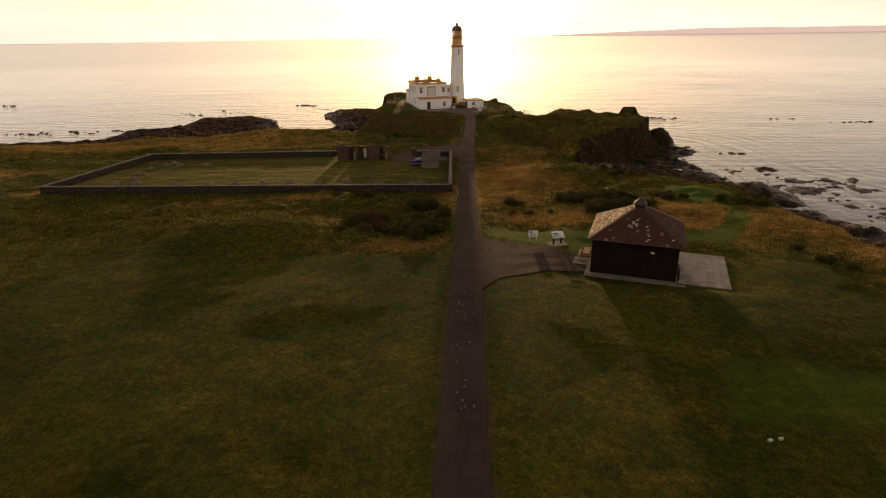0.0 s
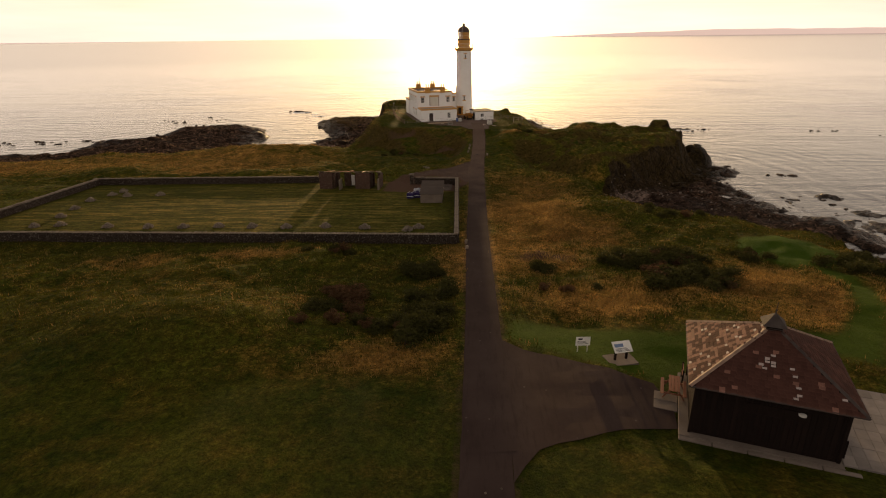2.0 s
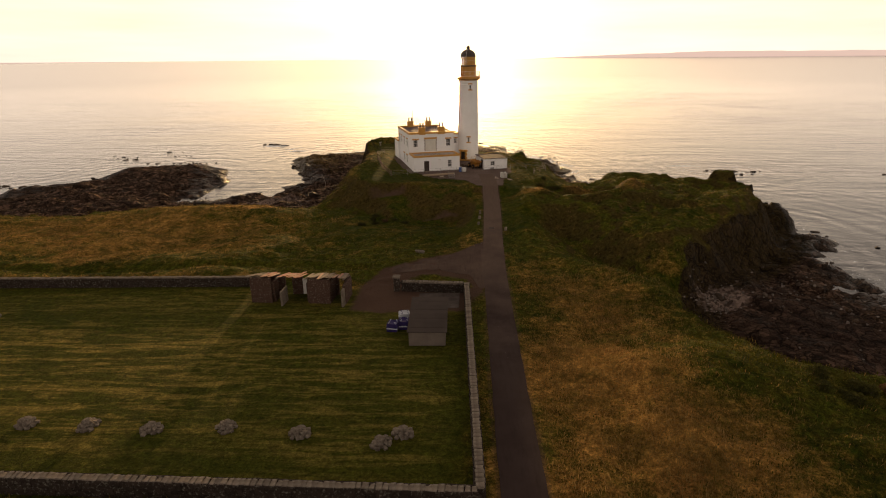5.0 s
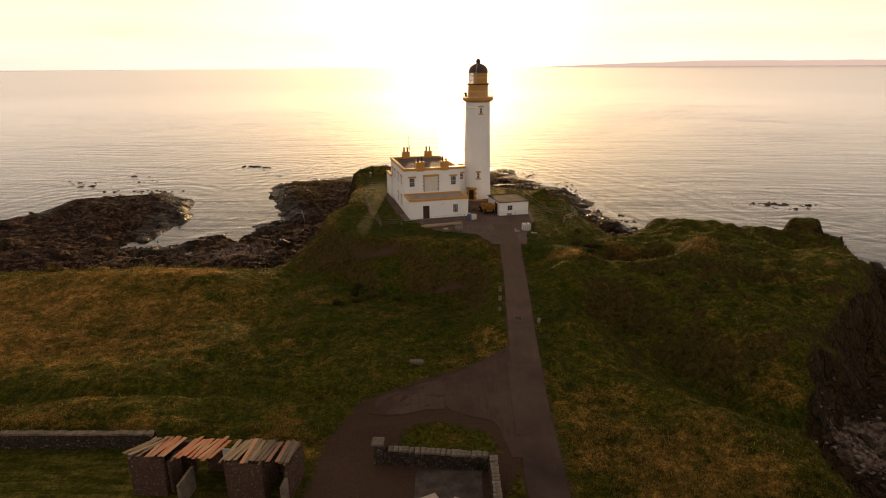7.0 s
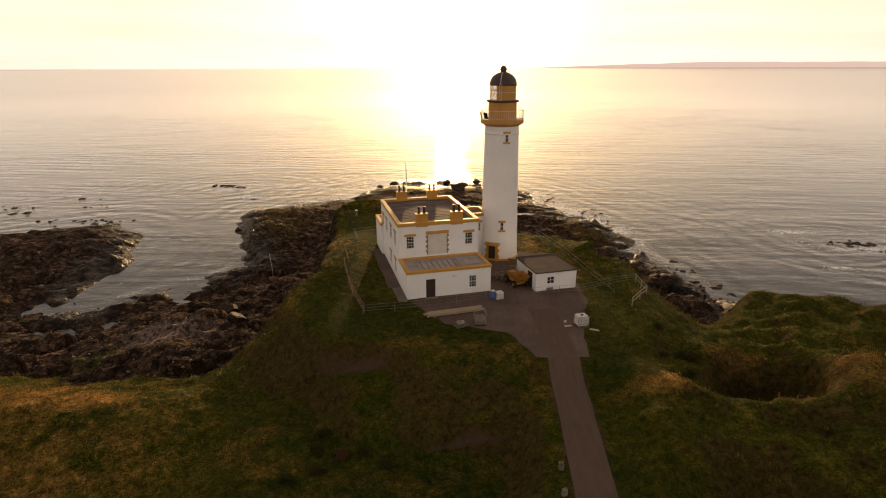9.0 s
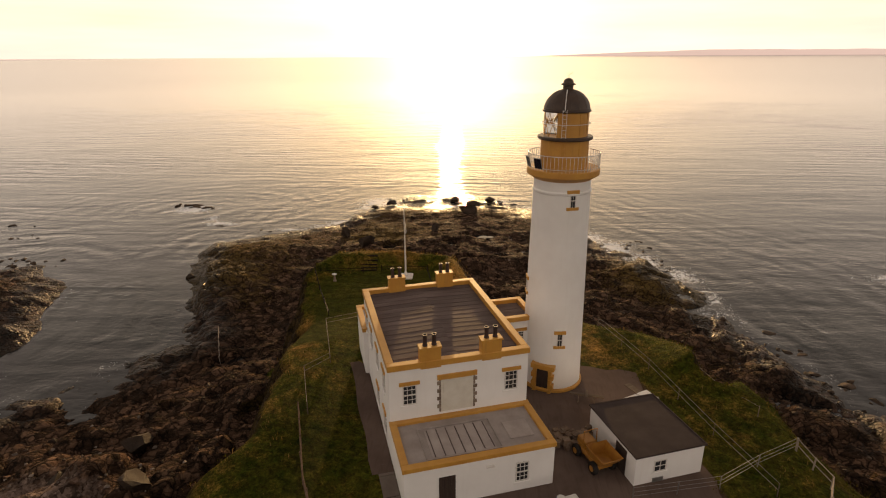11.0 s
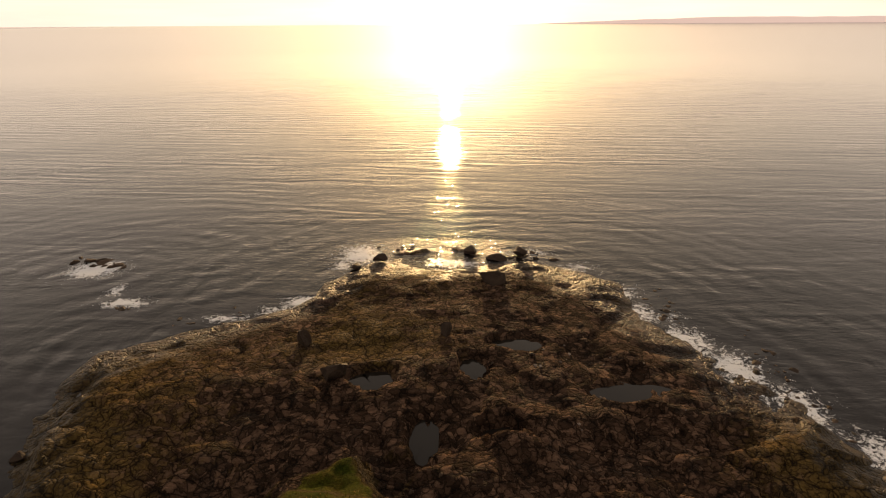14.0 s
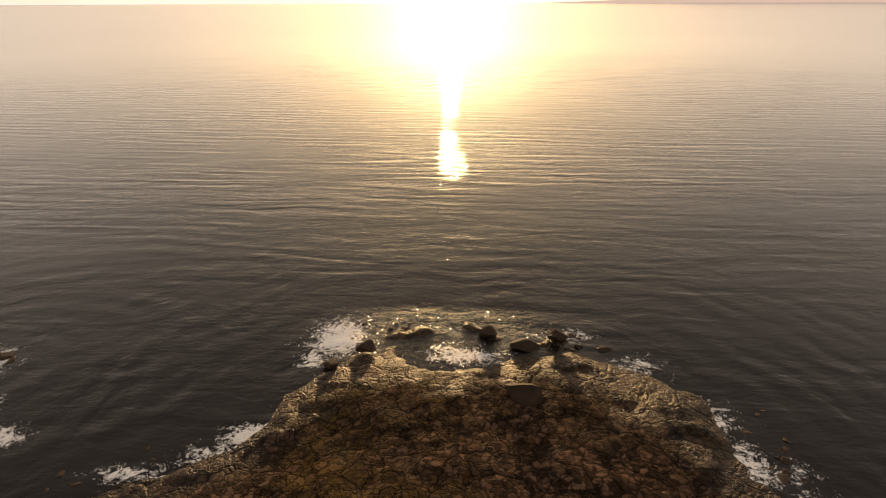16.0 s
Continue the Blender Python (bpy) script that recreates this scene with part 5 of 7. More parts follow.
for a in ((-0.12, 5.02, -0.12, -0.02), (-0.12, 5.02, 5.62, 5.72), (-0.12, -0.02, -0.02, 5.62), (4.92, 5.02, -0.02, 5.62)):
    part("fascia", box(*a, 2.32, 2.44, 0.01), roof_felt, store)
part("door", box(-0.05, 0.02, 1.0, 2.2, 0.05, 2.05, 0.01), dark_door, store, "dark door at the side")
win = part("window", box(1.35, 2.15, -0.02, 0.03, 1.05, 1.8), window_glass, store)
for x0, x1, z0, z1 in ((1.30, 1.37, 1.0, 1.85), (2.13, 2.20, 1.0, 1.85), (1.37, 2.13, 1.0, 1.07), (1.37, 2.13, 1.78, 1.85), (1.73, 1.77, 1.07, 1.78), (1.37, 1.73, 1.41, 1.45), (1.77, 2.13, 1.41, 1.45)):
    part("window_frame", box(x0, x1, -0.05, -0.018, z0, z1), white_rail, win)
part("sill", box(1.2, 2.3, -0.10, 0.0, 0.9, 1.0, 0.01), white, win)
part("wall_vent", box(1.3, 2.1, -0.05, 0.0, 0.15, 0.55, 0.02), grey_metal, store)


# ---- the walled garden ----
def drystone(name, a, b):
    k = Nodes(name)
    mid, fine = k.noise(2.2, 4, 0.65), k.noise(16, 3, 0.65)
    col = k.mix(k.ramp(mid, (0.3, 0.0), (0.7, 1.0)), a, b)
    col = k.mix(k.ramp(k.noise(5.5, 3, 0.6), (0.55, 0.0), (0.72, 0.75)), col, (0.26, 0.235, 0.19))
    tone = k.math("ADD", k.math("MULTIPLY", k.rand(), 0.5), k.math("MULTIPLY", k.island(), 0.5))
    col = k.mix(1.0, col, k.ramp(tone, (0.0, 0.55), (1.0, 1.15)), "MULTIPLY")
    return k.done(col, 0.92, k.bump(fine, 0.6, 0.03))


wall_stone, cope_stone = drystone("wall_stone", (0.030, 0.021, 0.017), (0.055, 0.040, 0.031)), drystone("lichened_cope_stone", (0.12, 0.092, 0.070), (0.23, 0.19, 0.15))


def rough_stone(seed, sx, sy, sz):
    """A squared rubble stone with knocked corners."""
    r = random.Random(seed)
    bm = bmesh.new()
    bmesh.ops.create_cube(bm, size=1.0, matrix=Matrix.Diagonal((sx, sy, sz, 1)))
    bmesh.ops.bevel(bm, geom=bm.edges[:], offset=min(sx, sy, sz) * 0.16, segments=1, affect="EDGES", profile=0.5)
    for v in bm.verts:
        v.co += Vector((r.uniform(-1, 1) * sx, r.uniform(-1, 1) * sy, r.uniform(-1, 1) * sz)) * 0.05
    return bm


def stone_mesh(name, seed, size, material):
    me = bpy.data.meshes.new(name)
    bm = rough_stone(seed, *size)
    bm.to_mesh(me)
    bm.free()
    me.materials.append(material)
    return me


COPES = [stone_mesh("cope", i, (0.30 + 0.05 * (i % 3), 0.46 + 0.03 * (i % 4), 0.2 + 0.03 * (i % 2)), cope_stone) for i in range(8)]
pieces_last = []


def joined(name, boxes, material, parent, label=""):
    """Many six-sided stones in one mesh: each is a centre, sizes, a turn about z and small knocks."""
    corner = np.array([(-1, -1, -1), (1, -1, -1), (1, 1, -1), (-1, 1, -1), (-1, -1, 1), (1, -1, 1), (1, 1, 1), (-1, 1, 1)]) * 0.5
    quad = np.array([(0, 3, 2, 1), (4, 5, 6, 7), (0, 1, 5, 4), (1, 2, 6, 5), (2, 3, 7, 6), (3, 0, 4, 7)])
    rng = np.random.default_rng(5)
    co, fa = [], []
    for n, (c, s, a) in enumerate(boxes):
        p = corner * s * (1 + rng.uniform(-0.13, 0.13, (8, 3)))
        ca, sa = math.cos(a), math.sin(a)
        co.append(np.stack([p[:, 0] * ca - p[:, 1] * sa + c[0], p[:, 0] * sa + p[:, 1] * ca + c[1], p[:, 2] + c[2]], 1))
        fa.append(quad + 8 * n)
    me = bpy.data.meshes.new(name)
    me.from_pydata(np.concatenate(co).tolist(), [], np.concatenate(fa).tolist())
    me.materials.append(material)
    ob = new(name, me)
    ob.parent = parent
    if label:
        ob["label"] = label
    ob["kind"] = "stuff"
    return ob


def garden_wall(name, a, b, tall, label, single=True):
    """A drystone wall between two places, standing on the ground, with a row of cope stones."""
    a, b = Vector((*a, 0)), Vector((*b, 0))
    d = (b - a).normalized()
    nrm, turn, length = Vector((-d.y, d.x, 0)), math.atan2(d.y, d.x), (b - a).length
    n = max(2, int(length / 1.2))
    pts = [a.lerp(b, i / n) for i in range(n + 1)]
    zs = height(np.array([p.x for p in pts]), np.array([p.y for p in pts]))
    bm = bmesh.new()
    rows = []
    for p, z in zip(pts, zs):
        rows.append([bm.verts.new((p.x + nrm.x * o, p.y + nrm.y * o, h)) for o, h in ((-0.24, z - 0.4), (-0.19, z + tall), (0.19, z + tall), (0.24, z - 0.4))])
    for p, q in zip(rows, rows[1:]):
        for i in range(3):
            bm.faces.new((p[i], p[i + 1], q[i + 1], q[i]))
    bm.faces.new(rows[0])
    bm.faces.new(rows[-1][::-1])
    ob = part(name, bm, wall_stone)
    tagged(ob, label, "wall", kind="structure")
    rng = random.Random(name)
    face = []
    for side in (-1, 1):
        z_c = 0.0
        while z_c < tall - 0.05:
            hgt = rng.uniform(0.16, 0.28)
            s = 0.0
            while s < length:
                w = rng.uniform(0.25, 0.6)
                p = a + d * (s + w / 2) + nrm * side * (0.225 + rng.uniform(-0.03, 0.035))
                face.append(((p.x, p.y, float(np.interp(s, np.linspace(0, length, n + 1), zs)) + z_c + hgt / 2), (w * 0.95, 0.16, hgt * 0.93), turn))
                s += w
            z_c += hgt
    joined("facing_stone", face, wall_stone, ob)
    s, rest = 0.0, []
    while s < length:
        w = rng.uniform(0.30, 0.42)
        p = a + d * (s + w / 2)
        z = float(np.interp(s, np.linspace(0, length, n + 1), zs)) + tall + 0.08 + rng.uniform(-0.02, 0.04)
        if single:
            pieces_last.append(("cope_stone", rng.choice(COPES), Matrix.Translation((p.x, p.y, z)) @ Euler((rng.uniform(-0.08, 0.08), rng.uniform(-0.1, 0.1), turn + rng.uniform(-0.12, 0.12))).to_matrix().to_4x4(), ob))
        else:
            rest.append(((p.x, p.y, z), (w, 0.46, rng.uniform(0.18, 0.26)), turn + rng.uniform(-0.12, 0.12)))
        s += w
    if rest:
        joined("cope_stones", rest, cope_stone, ob)
    return ob


garden_wall("garden_wall_east", (0.45, 84.7), (-0.05, 117.2), 1.1, "drystone garden wall beside the road with pale lichened cope")
garden_wall("garden_wall_gate", (-0.4, 117.4), (-7.2, 118.0), 1.05, "short drystone wall running to the gate post")
garden_wall("garden_wall_south", (-65.6, 86.4), (0.2, 84.6), 1.05, "long drystone garden wall with pale cope")
garden_wall("garden_wall_north", (-65.6, 119.0), (-24.9, 119.6), 1.0, "dark drystone wall along the dunes", single=False)
garden_wall("garden_wall_west", (-65.8, 86.8), (-64.9, 118.7), 1.0, "dark drystone wall at the far garden end", single=False)
g_level = ground_z(-7.9, 118.0)
gate_post = thing("gate_post", pose(-7.95, 118.0, g_level), "square stone gate post with a pale cap", "gate post")
part("pillar", box(-0.32, 0.32, -0.32, 0.32, -0.3, 1.6, 0.03), wall_stone, gate_post)
part("cap", box(-0.42, 0.42, -0.42, 0.42, 1.6, 1.8, 0.04), cope_stone, gate_post, "pale cap stone")

# a roofless toilet block of brick and stone with a broken timber and tin roof
old_brick = drystone("old_brown_masonry", (0.066, 0.037, 0.027), (0.100, 0.058, 0.042))
tin = Nodes("rusty_tin")
rust = tin.ramp(tin.noise(1.1, 5, 0.7), (0.40, 0.0), (0.60, 1.0))
tin = tin.done(tin.mix(tin.math("MULTIPLY", tin.rand(), 0.6), tin.mix(rust, (0.24, 0.13, 0.085), (0.30, 0.072, 0.028)), (0.26, 0.17, 0.12)), 0.75, tin.bump(tin.noise(20, 3, 0.6), 0.4, 0.02))
weathered = surface("weathered_timber", (0.17, 0.125, 0.09), (0.27, 0.21, 0.155), 2.0, 0.85, 0.5, 30, 0.4, stretch=(0.4, 6, 6))
ruin = thing("ruined_shelter", pose(-23.35, 114.5, ground_z(-19, 116) - 0.02, 0, 0, -2.5), "ruined brown masonry shelter with a rusty broken roof", "ruin")
for a in ((0, 2.3, 0.0, 0.35), (6.3, 8.7, 0.0, 0.35)):
    part("wall", box(a[0], a[1], a[2], a[3], -0.4, 2.85, 0.03), old_brick, ruin)
for x0, x1, y0, y1, z1 in ((0, 0.3, 0.35, 2.9, 2.25), (10.1, 10.4, 0.0, 2.9, 2.25), (0.3, 2.9, 2.6, 2.9, 2.25), (3.7, 4.9, 2.6, 2.9, 2.25), (5.6, 9.0, 2.6, 2.9, 2.25), (9.6, 10.1, 2.6, 2.9, 2.25), (2.3, 2.55, 0.35, 1.6, 2.4), (6.05, 6.3, 0.35, 2.2, 2.3), (8.45, 8.7, 0.35, 2.6, 2.25)):
    part("wall", box(x0, x1, y0, y1, -0.4, z1, 0.03), old_brick, ruin)
part("screen_wall", box(3.55, 3.75, -0.9, 0.9, -0.4, 1.75, 0.03), cope_stone, ruin, "pale low screen wall")
part("screen_wall", box(10.12, 10.34, -0.9, 0.0, -0.4, 2.0, 0.03), cope_stone, ruin, "pale low screen wall")
part("door_panel", box(4.95, 5.55, 2.5, 2.57, 0.1, 1.9, 0.01), white_rail, ruin, "white panel leaning in the doorway")
rng = random.Random(8)
for i in range(37):
    x = 0.1 + i * 0.28
    if i in (9, 10, 20, 21, 33):
        continue
    drop, dx = rng.uniform(-0.14, 0.14), rng.uniform(-0.2, 0.2)
    m = Matrix.Translation((x, 1.42, 2.78 + drop * 0.3)) @ Euler((radians(-12 + rng.uniform(-3, 3)), radians(rng.uniform(-9, 9)), radians(rng.uniform(-6, 6) - (14 if i < 4 else 0)))).to_matrix().to_4x4()
    long = rng.uniform(2.5, 3.2)
    kind = tin if rng.random() < (0.85 if 1.4 < x < 6.2 else 0.3) else weathered
    part("roof_sheet", box(-0.13, 0.13, -long / 2, long / 2, -0.015, 0.02, 0.004, turn=m), kind, ruin)
for x in (0.2, 3.0, 6.1, 8.6, 10.2):
    part("rafter", box(x - 0.06, x + 0.06, -1.5, 1.5, -0.16, -0.03, 0.01, turn=Matrix.Translation((0, 1.42, 2.72)) @ Matrix.Rotation(radians(-12), 4, "X")), weathered, ruin)

dull_felt = surface("dull_roof_sheet", (0.045, 0.033, 0.028), (0.065, 0.048, 0.041), 0.5, 0.8, 0.3, 14, 0.25)
grey_render = surface("grey_render", (0.15, 0.12, 0.10), (0.21, 0.17, 0.14), 0.8, 0.9, 0.4, 16, 0.1)
shed = thing("garden_shed", pose(-5.35, 104.3, ground_z(-3.6, 107.5) - 0.02, 0, 0, 0.6), "small grey shed with a dull brown sheet roof", "shed")
part("wall", box(0, 3.3, 0, 0.18, -0.3, 1.45), grey_render, shed)
part("wall", box(0, 3.3, 6.3, 6.48, -0.3, 1.85), grey_render, shed)
for x in (0, 3.12):
    bm = bmesh.new()
    v = [bm.verts.new(p) for p in ((x, 0.18, -0.3), (x + 0.18, 0.18, -0.3), (x + 0.18, 6.3, -0.3), (x, 6.3, -0.3), (x, 0.18, 1.45), (x + 0.18, 0.18, 1.45), (x + 0.18, 6.3, 1.83), (x, 6.3, 1.83))]
    for f in ((0, 3, 2, 1), (4, 5, 6, 7), (0, 1, 5, 4), (1, 2, 6, 5), (2, 3, 7, 6), (3, 0, 4, 7)):
        bm.faces.new([v[i] for i in f])
    part("wall", bm, grey_render, shed)
for i in range(8):
    y0 = -0.15 + i * 0.85
    m = Matrix.Translation((1.65, y0 + 0.44, 1.50 + (y0 + 0.44) * 0.062 + 0.012 * (i % 2))) @ Matrix.Rotation(math.atan(0.062), 4, "X")
    part("roof_sheet", box(-1.8, 1.8, -0.45, 0.45, 0, 0.04, 0.008, turn=m), dull_felt, shed)

dark_floor = surface("stained_concrete", (0.055, 0.042, 0.036), (0.13, 0.105, 0.09), 0.9, 0.9, 0.5, 10, 0.0)
slab = flat_on_ground("concrete_floor", [(-5.2, 112.6), (-0.9, 112.9), (-0.8, 117.2), (-5.3, 117.1)], 0.05, dark_floor)
tagged(slab, "cracked bare concrete floor inside the garden wall", "floor", kind="structure")
debris_sheet = surface("pale_board_scrap", (0.55, 0.45, 0.36), (0.42, 0.33, 0.26), 2.0, 0.8, 0.3, 15, 0.2)
for x, y, rz, s in ((-4.2, 114.2, 30, 1.1), (-3.1, 113.9, -12, 0.6), (-2.5, 114.1, 75, 0.7)):
    o = part("board", box(-0.55 * s, 0.55 * s, -0.4 * s, 0.4 * s, 0, 0.05, 0.01), debris_sheet)
    o.matrix_world = pose(x, y, ground_z(x, y) + 0.06, 3, 2, rz)
    tagged(o, "pale board lying on the concrete", "board", "loose boards")

# bulk bags beside the shed
blue_weave = surface("blue_woven_bag", (0.022, 0.015, 0.075), (0.04, 0.028, 0.13), 3.0, 0.6, 0.5, 60, 0.1)
white_weave = surface("white_woven_bag", (0.55, 0.56, 0.60), (0.40, 0.42, 0.47), 3.0, 0.6, 0.5, 60, 0.1)


def bulk_bag(x, y, turn, mat_, label, squash=1.0):
    bag = thing("bulk_bag", pose(x, y, ground_z(x, y), 0, 0, turn), label, "bag", "building bags")
    bm = bmesh.new()
    bmesh.ops.create_grid(bm, x_segments=1, y_segments=1, size=0.001)
    bm.clear()
    bmesh.ops.create_cube(bm, size=0.95)
    bmesh.ops.subdivide_edges(bm, edges=bm.edges[:], cuts=4, use_grid_fill=True)
    for v in bm.verts:
        c = v.co
        bulge = 1 + 0.13 * (1 - (2 * c.z / 0.95) ** 2)
        n = noise.noise(c * 2.6 + Vector((x, y, 0))) * 0.09
        sag = 0.12 * max(0, 1 - (c.x ** 2 + c.y ** 2) * 4) if c.z > 0.4 else 0
        v.co = Vector((c.x * bulge + n, c.y * bulge - n, (c.z + 0.475) * squash * (1 + n) - sag))
    for f in bm.faces:
        f.smooth = True
    part("sack", bm, mat_, bag)
    for sx in (-1, 1):
        for sy in (-1, 1):
            loop = bmesh.new()
            pts = [Vector((sx * (0.40 - 0.16 * math.sin(t)), sy * 0.42, 0.85 * squash + 0.24 * math.sin(t))) + Vector((0, sy * -0.2 * t / 3.14, 0)) for t in (0, 0.6, 1.2, 1.9, 2.5, 3.1)]
            for p, q in zip(pts, pts[1:]):
                rod(loop, p, q, 0.022, 5)
            part("lifting_loop", loop, white_weave if mat_ is blue_weave else blue_weave, bag)
    band = box(-0.54, 0.54, -0.545, -0.53, 0.35 * squash, 0.47 * squash)
    part("printed_band", band, white_weave if mat_ is blue_weave else blue_weave, bag)
    return bag


bulk_bag(-6.2, 109.5, 12, white_weave, "crumpled white bulk bag standing behind blue ones", 1.1)
bulk_bag(-7.15, 107.6, -8, blue_weave, "dark blue woven bulk bag standing on the grass", 0.9)
bulk_bag(-6.12, 108.1, 6, blue_weave, "dark blue woven bulk bag beside the shed", 0.95)

# heaps of stone set out on the mown grass
heap_stones = [stone_mesh("heap_stone", 40 + i, (0.34 + 0.07 * (i % 3), 0.26 + 0.05 * (i % 2), 0.2 + 0.05 * (i % 3)), cope_stone) for i in range(6)]
heap = thing("stone_heap", pose(-11.6, 91.1, ground_z(-11.6, 91.1)), "heap of pale rubble stones set on the grass", "stone heap", "stone heaps in the garden")
rng = random.Random(21)
for i in range(26):
    ring = 0 if i < 11 else 1 if i < 19 else 2
    a = i * 2.4
    r = (0.62, 0.36, 0.13)[ring] * rng.uniform(0.8, 1.15)
    o = new("stone", rng.choice(heap_stones))
    o.matrix_world = Matrix.Translation((r * math.cos(a), r * math.sin(a) * 0.8, 0.10 + ring * 0.17)) @ Euler((rng.uniform(-0.4, 0.4), rng.uniform(-0.4, 0.4), a)).to_matrix().to_4x4()
    o.parent = heap
    o.matrix_parent_inverse = Matrix()
bpy.context.view_layer.update()
for i, (x, y) in enumerate(((-4.6, 91.2), (-5.9, 90.1), (-16.9, 91.7), (-22.0, 91.4), (-26.7, 91.8), (-31.3, 92.0), (-36.0, 91.7), (-40.8, 91.7), (-46.5, 92.0), (-53.7, 92.9), (-56.9, 92.3), (-56.7, 97.2), (-57.7, 101.7), (-58.6, 106.8),
                            (-49.0, 110.4), (-56.9, 113.2), (-54.4, 110.0), (-57.4, 110.7))):
    copy_thing(heap, pose(x, y, ground_z(x, y) - 0.02, 0, 0, i * 67 % 360))

# ---- the hut beside the road ----
HUT = pose(18.65, 50.7, 10.3, 0, 0, -18.8)
dark_wood = surface("dark_stained_boards", (0.009, 0.005, 0.004), (0.018, 0.010, 0.008), 3.0, 0.75, 0.4, 30, 0.35, stretch=(4, 4, 0.4))
slate = Nodes("brown_roof_slate")
tone = slate.math("ADD", slate.math("MULTIPLY", slate.rand(), 0.5), slate.math("MULTIPLY", slate.island(), 0.5))
scol = slate.mix(slate.ramp(slate.noise(1.4, 4, 0.6), (0.35, 0.0), (0.7, 1.0)), (0.044, 0.020, 0.016), (0.085, 0.040, 0.030))
scol = slate.mix(1.0, scol, slate.ramp(tone, (0.0, 0.6), (1.0, 1.25)), "MULTIPLY")
slate = slate.done(scol, 0.8, slate.bump(slate.noise(24, 3, 0.6), 0.4, 0.01), Specular_IOR_Level=0.04)
pale_slate = surface("lichened_slate", (0.42, 0.36, 0.34), (0.33, 0.27, 0.25), 3.0, 0.7, 0.3, 20, 0.2)
ridge_clay = surface("pale_ridge_tile", (0.24, 0.16, 0.12), (0.34, 0.24, 0.18), 2.0, 0.7, 0.3, 20, 0.3)
lead_grey = surface("dark_lead_sheet", (0.045, 0.036, 0.033), (0.075, 0.062, 0.056), 2.0, 0.8, 0.3, 20, 0.0)
flagstone = surface("grey_paving_flag", (0.23, 0.20, 0.18), (0.33, 0.29, 0.26), 0.8, 0.85, 0.4, 18, 0.3)
hut = thing("hut", HUT, "dark timber hut with a hipped brown slate roof", "hut")
HX, HY, EAVE = 3.6, 3.0, 3.60
for x0, x1, y0, y1 in ((-HX, HX, -HY, -HY + 0.15), (-HX, HX, HY - 0.15, HY), (-HX, -HX + 0.15, -HY + 0.15, HY - 0.15), (HX - 0.15, HX, -HY + 0.15, HY - 0.15)):
    part("wall", box(x0, x1, y0, y1, 0.1, EAVE), dark_wood, hut)
for i in range(26):
    x = -HX + 0.15 + i * 0.276
    part("board", box(x - 0.118, x + 0.118, -HY - 0.03, -HY - 0.001, 0.25, EAVE - 0.1, 0.008), dark_wood, hut)
for i in range(21):
    y = -HY + 0.15 + i * 0.285
    part("board", box(-HX - 0.03, -HX - 0.001, y - 0.12, y + 0.12, 0.25, EAVE - 0.1, 0.008), dark_wood, hut)
for x in (-HX, HX):
    for y in (-HY, HY):
        part("corner_post", box(x - 0.09, x + 0.09, y - 0.09, y + 0.09, 0.1, EAVE, 0.015), dark_wood, hut)
shutter = part("shutter", box(-1.2, 1.9, -HY - 0.07, -HY - 0.03, 2.15, 2.75, 0.01), dark_wood, hut, "closed dark serving shutter")
part("lamp", lathe([(0, 2.6), (0.18, 2.61), (0.20, 2.66), (0.14, 2.71), (0, 2.72)], 20, centre=(1.5, -HY - 0.15)), white_rail, hut, "white bulkhead lamp under the eave")
RX, RY, PEAK, TX = 4.05, 3.85, 5.85, 0.42
corners = [(-RX, -RY), (RX, -RY), (RX, RY), (-RX, RY)]
tops = [(-TX, -TX), (TX, -TX), (TX, TX), (-TX, TX)]
bm = bmesh.new()
lo, hi = [bm.verts.new((x, y, EAVE - 0.04)) for x, y in corners], [bm.verts.new((x, y, PEAK - 0.04)) for x, y in tops]
for i in range(4):
    bm.faces.new((lo[i], lo[(i + 1) % 4], hi[(i + 1) % 4], hi[i]))
bm.faces.new(lo[::-1])
bm.faces.new(hi)
hut_roof = part("roof", bm, dark_wood, hut)
for i in range(4):
    a, b = Vector((*corners[i], EAVE)), Vector((*corners[(i + 1) % 4], EAVE))
    part("gutter", rod(bmesh.new(), a - Vector((0, 0, 0.03)), b - Vector((0, 0, 0.03)), 0.06, 8), lead_grey, hut)
slate_me = [stone_mesh("slate_piece", 70 + i, (0.27, 0.30, 0.022), slate) for i in range(4)]
pale_me = stone_mesh("slate_piece", 77, (0.22, 0.15, 0.022), pale_slate)
# a few faded slates in front; on the left slope also sunlight put into colour
faded_lit_slate = surface("faded_and_lit_red_slate", (0.16, 0.075, 0.055), (0.26, 0.14, 0.11), 3.0, 0.8, 0.3, 20, 0.3)
faded_lit_me = stone_mesh("slate_piece", 78, (0.27, 0.30, 0.022), faded_lit_slate)
hut_m = HUT
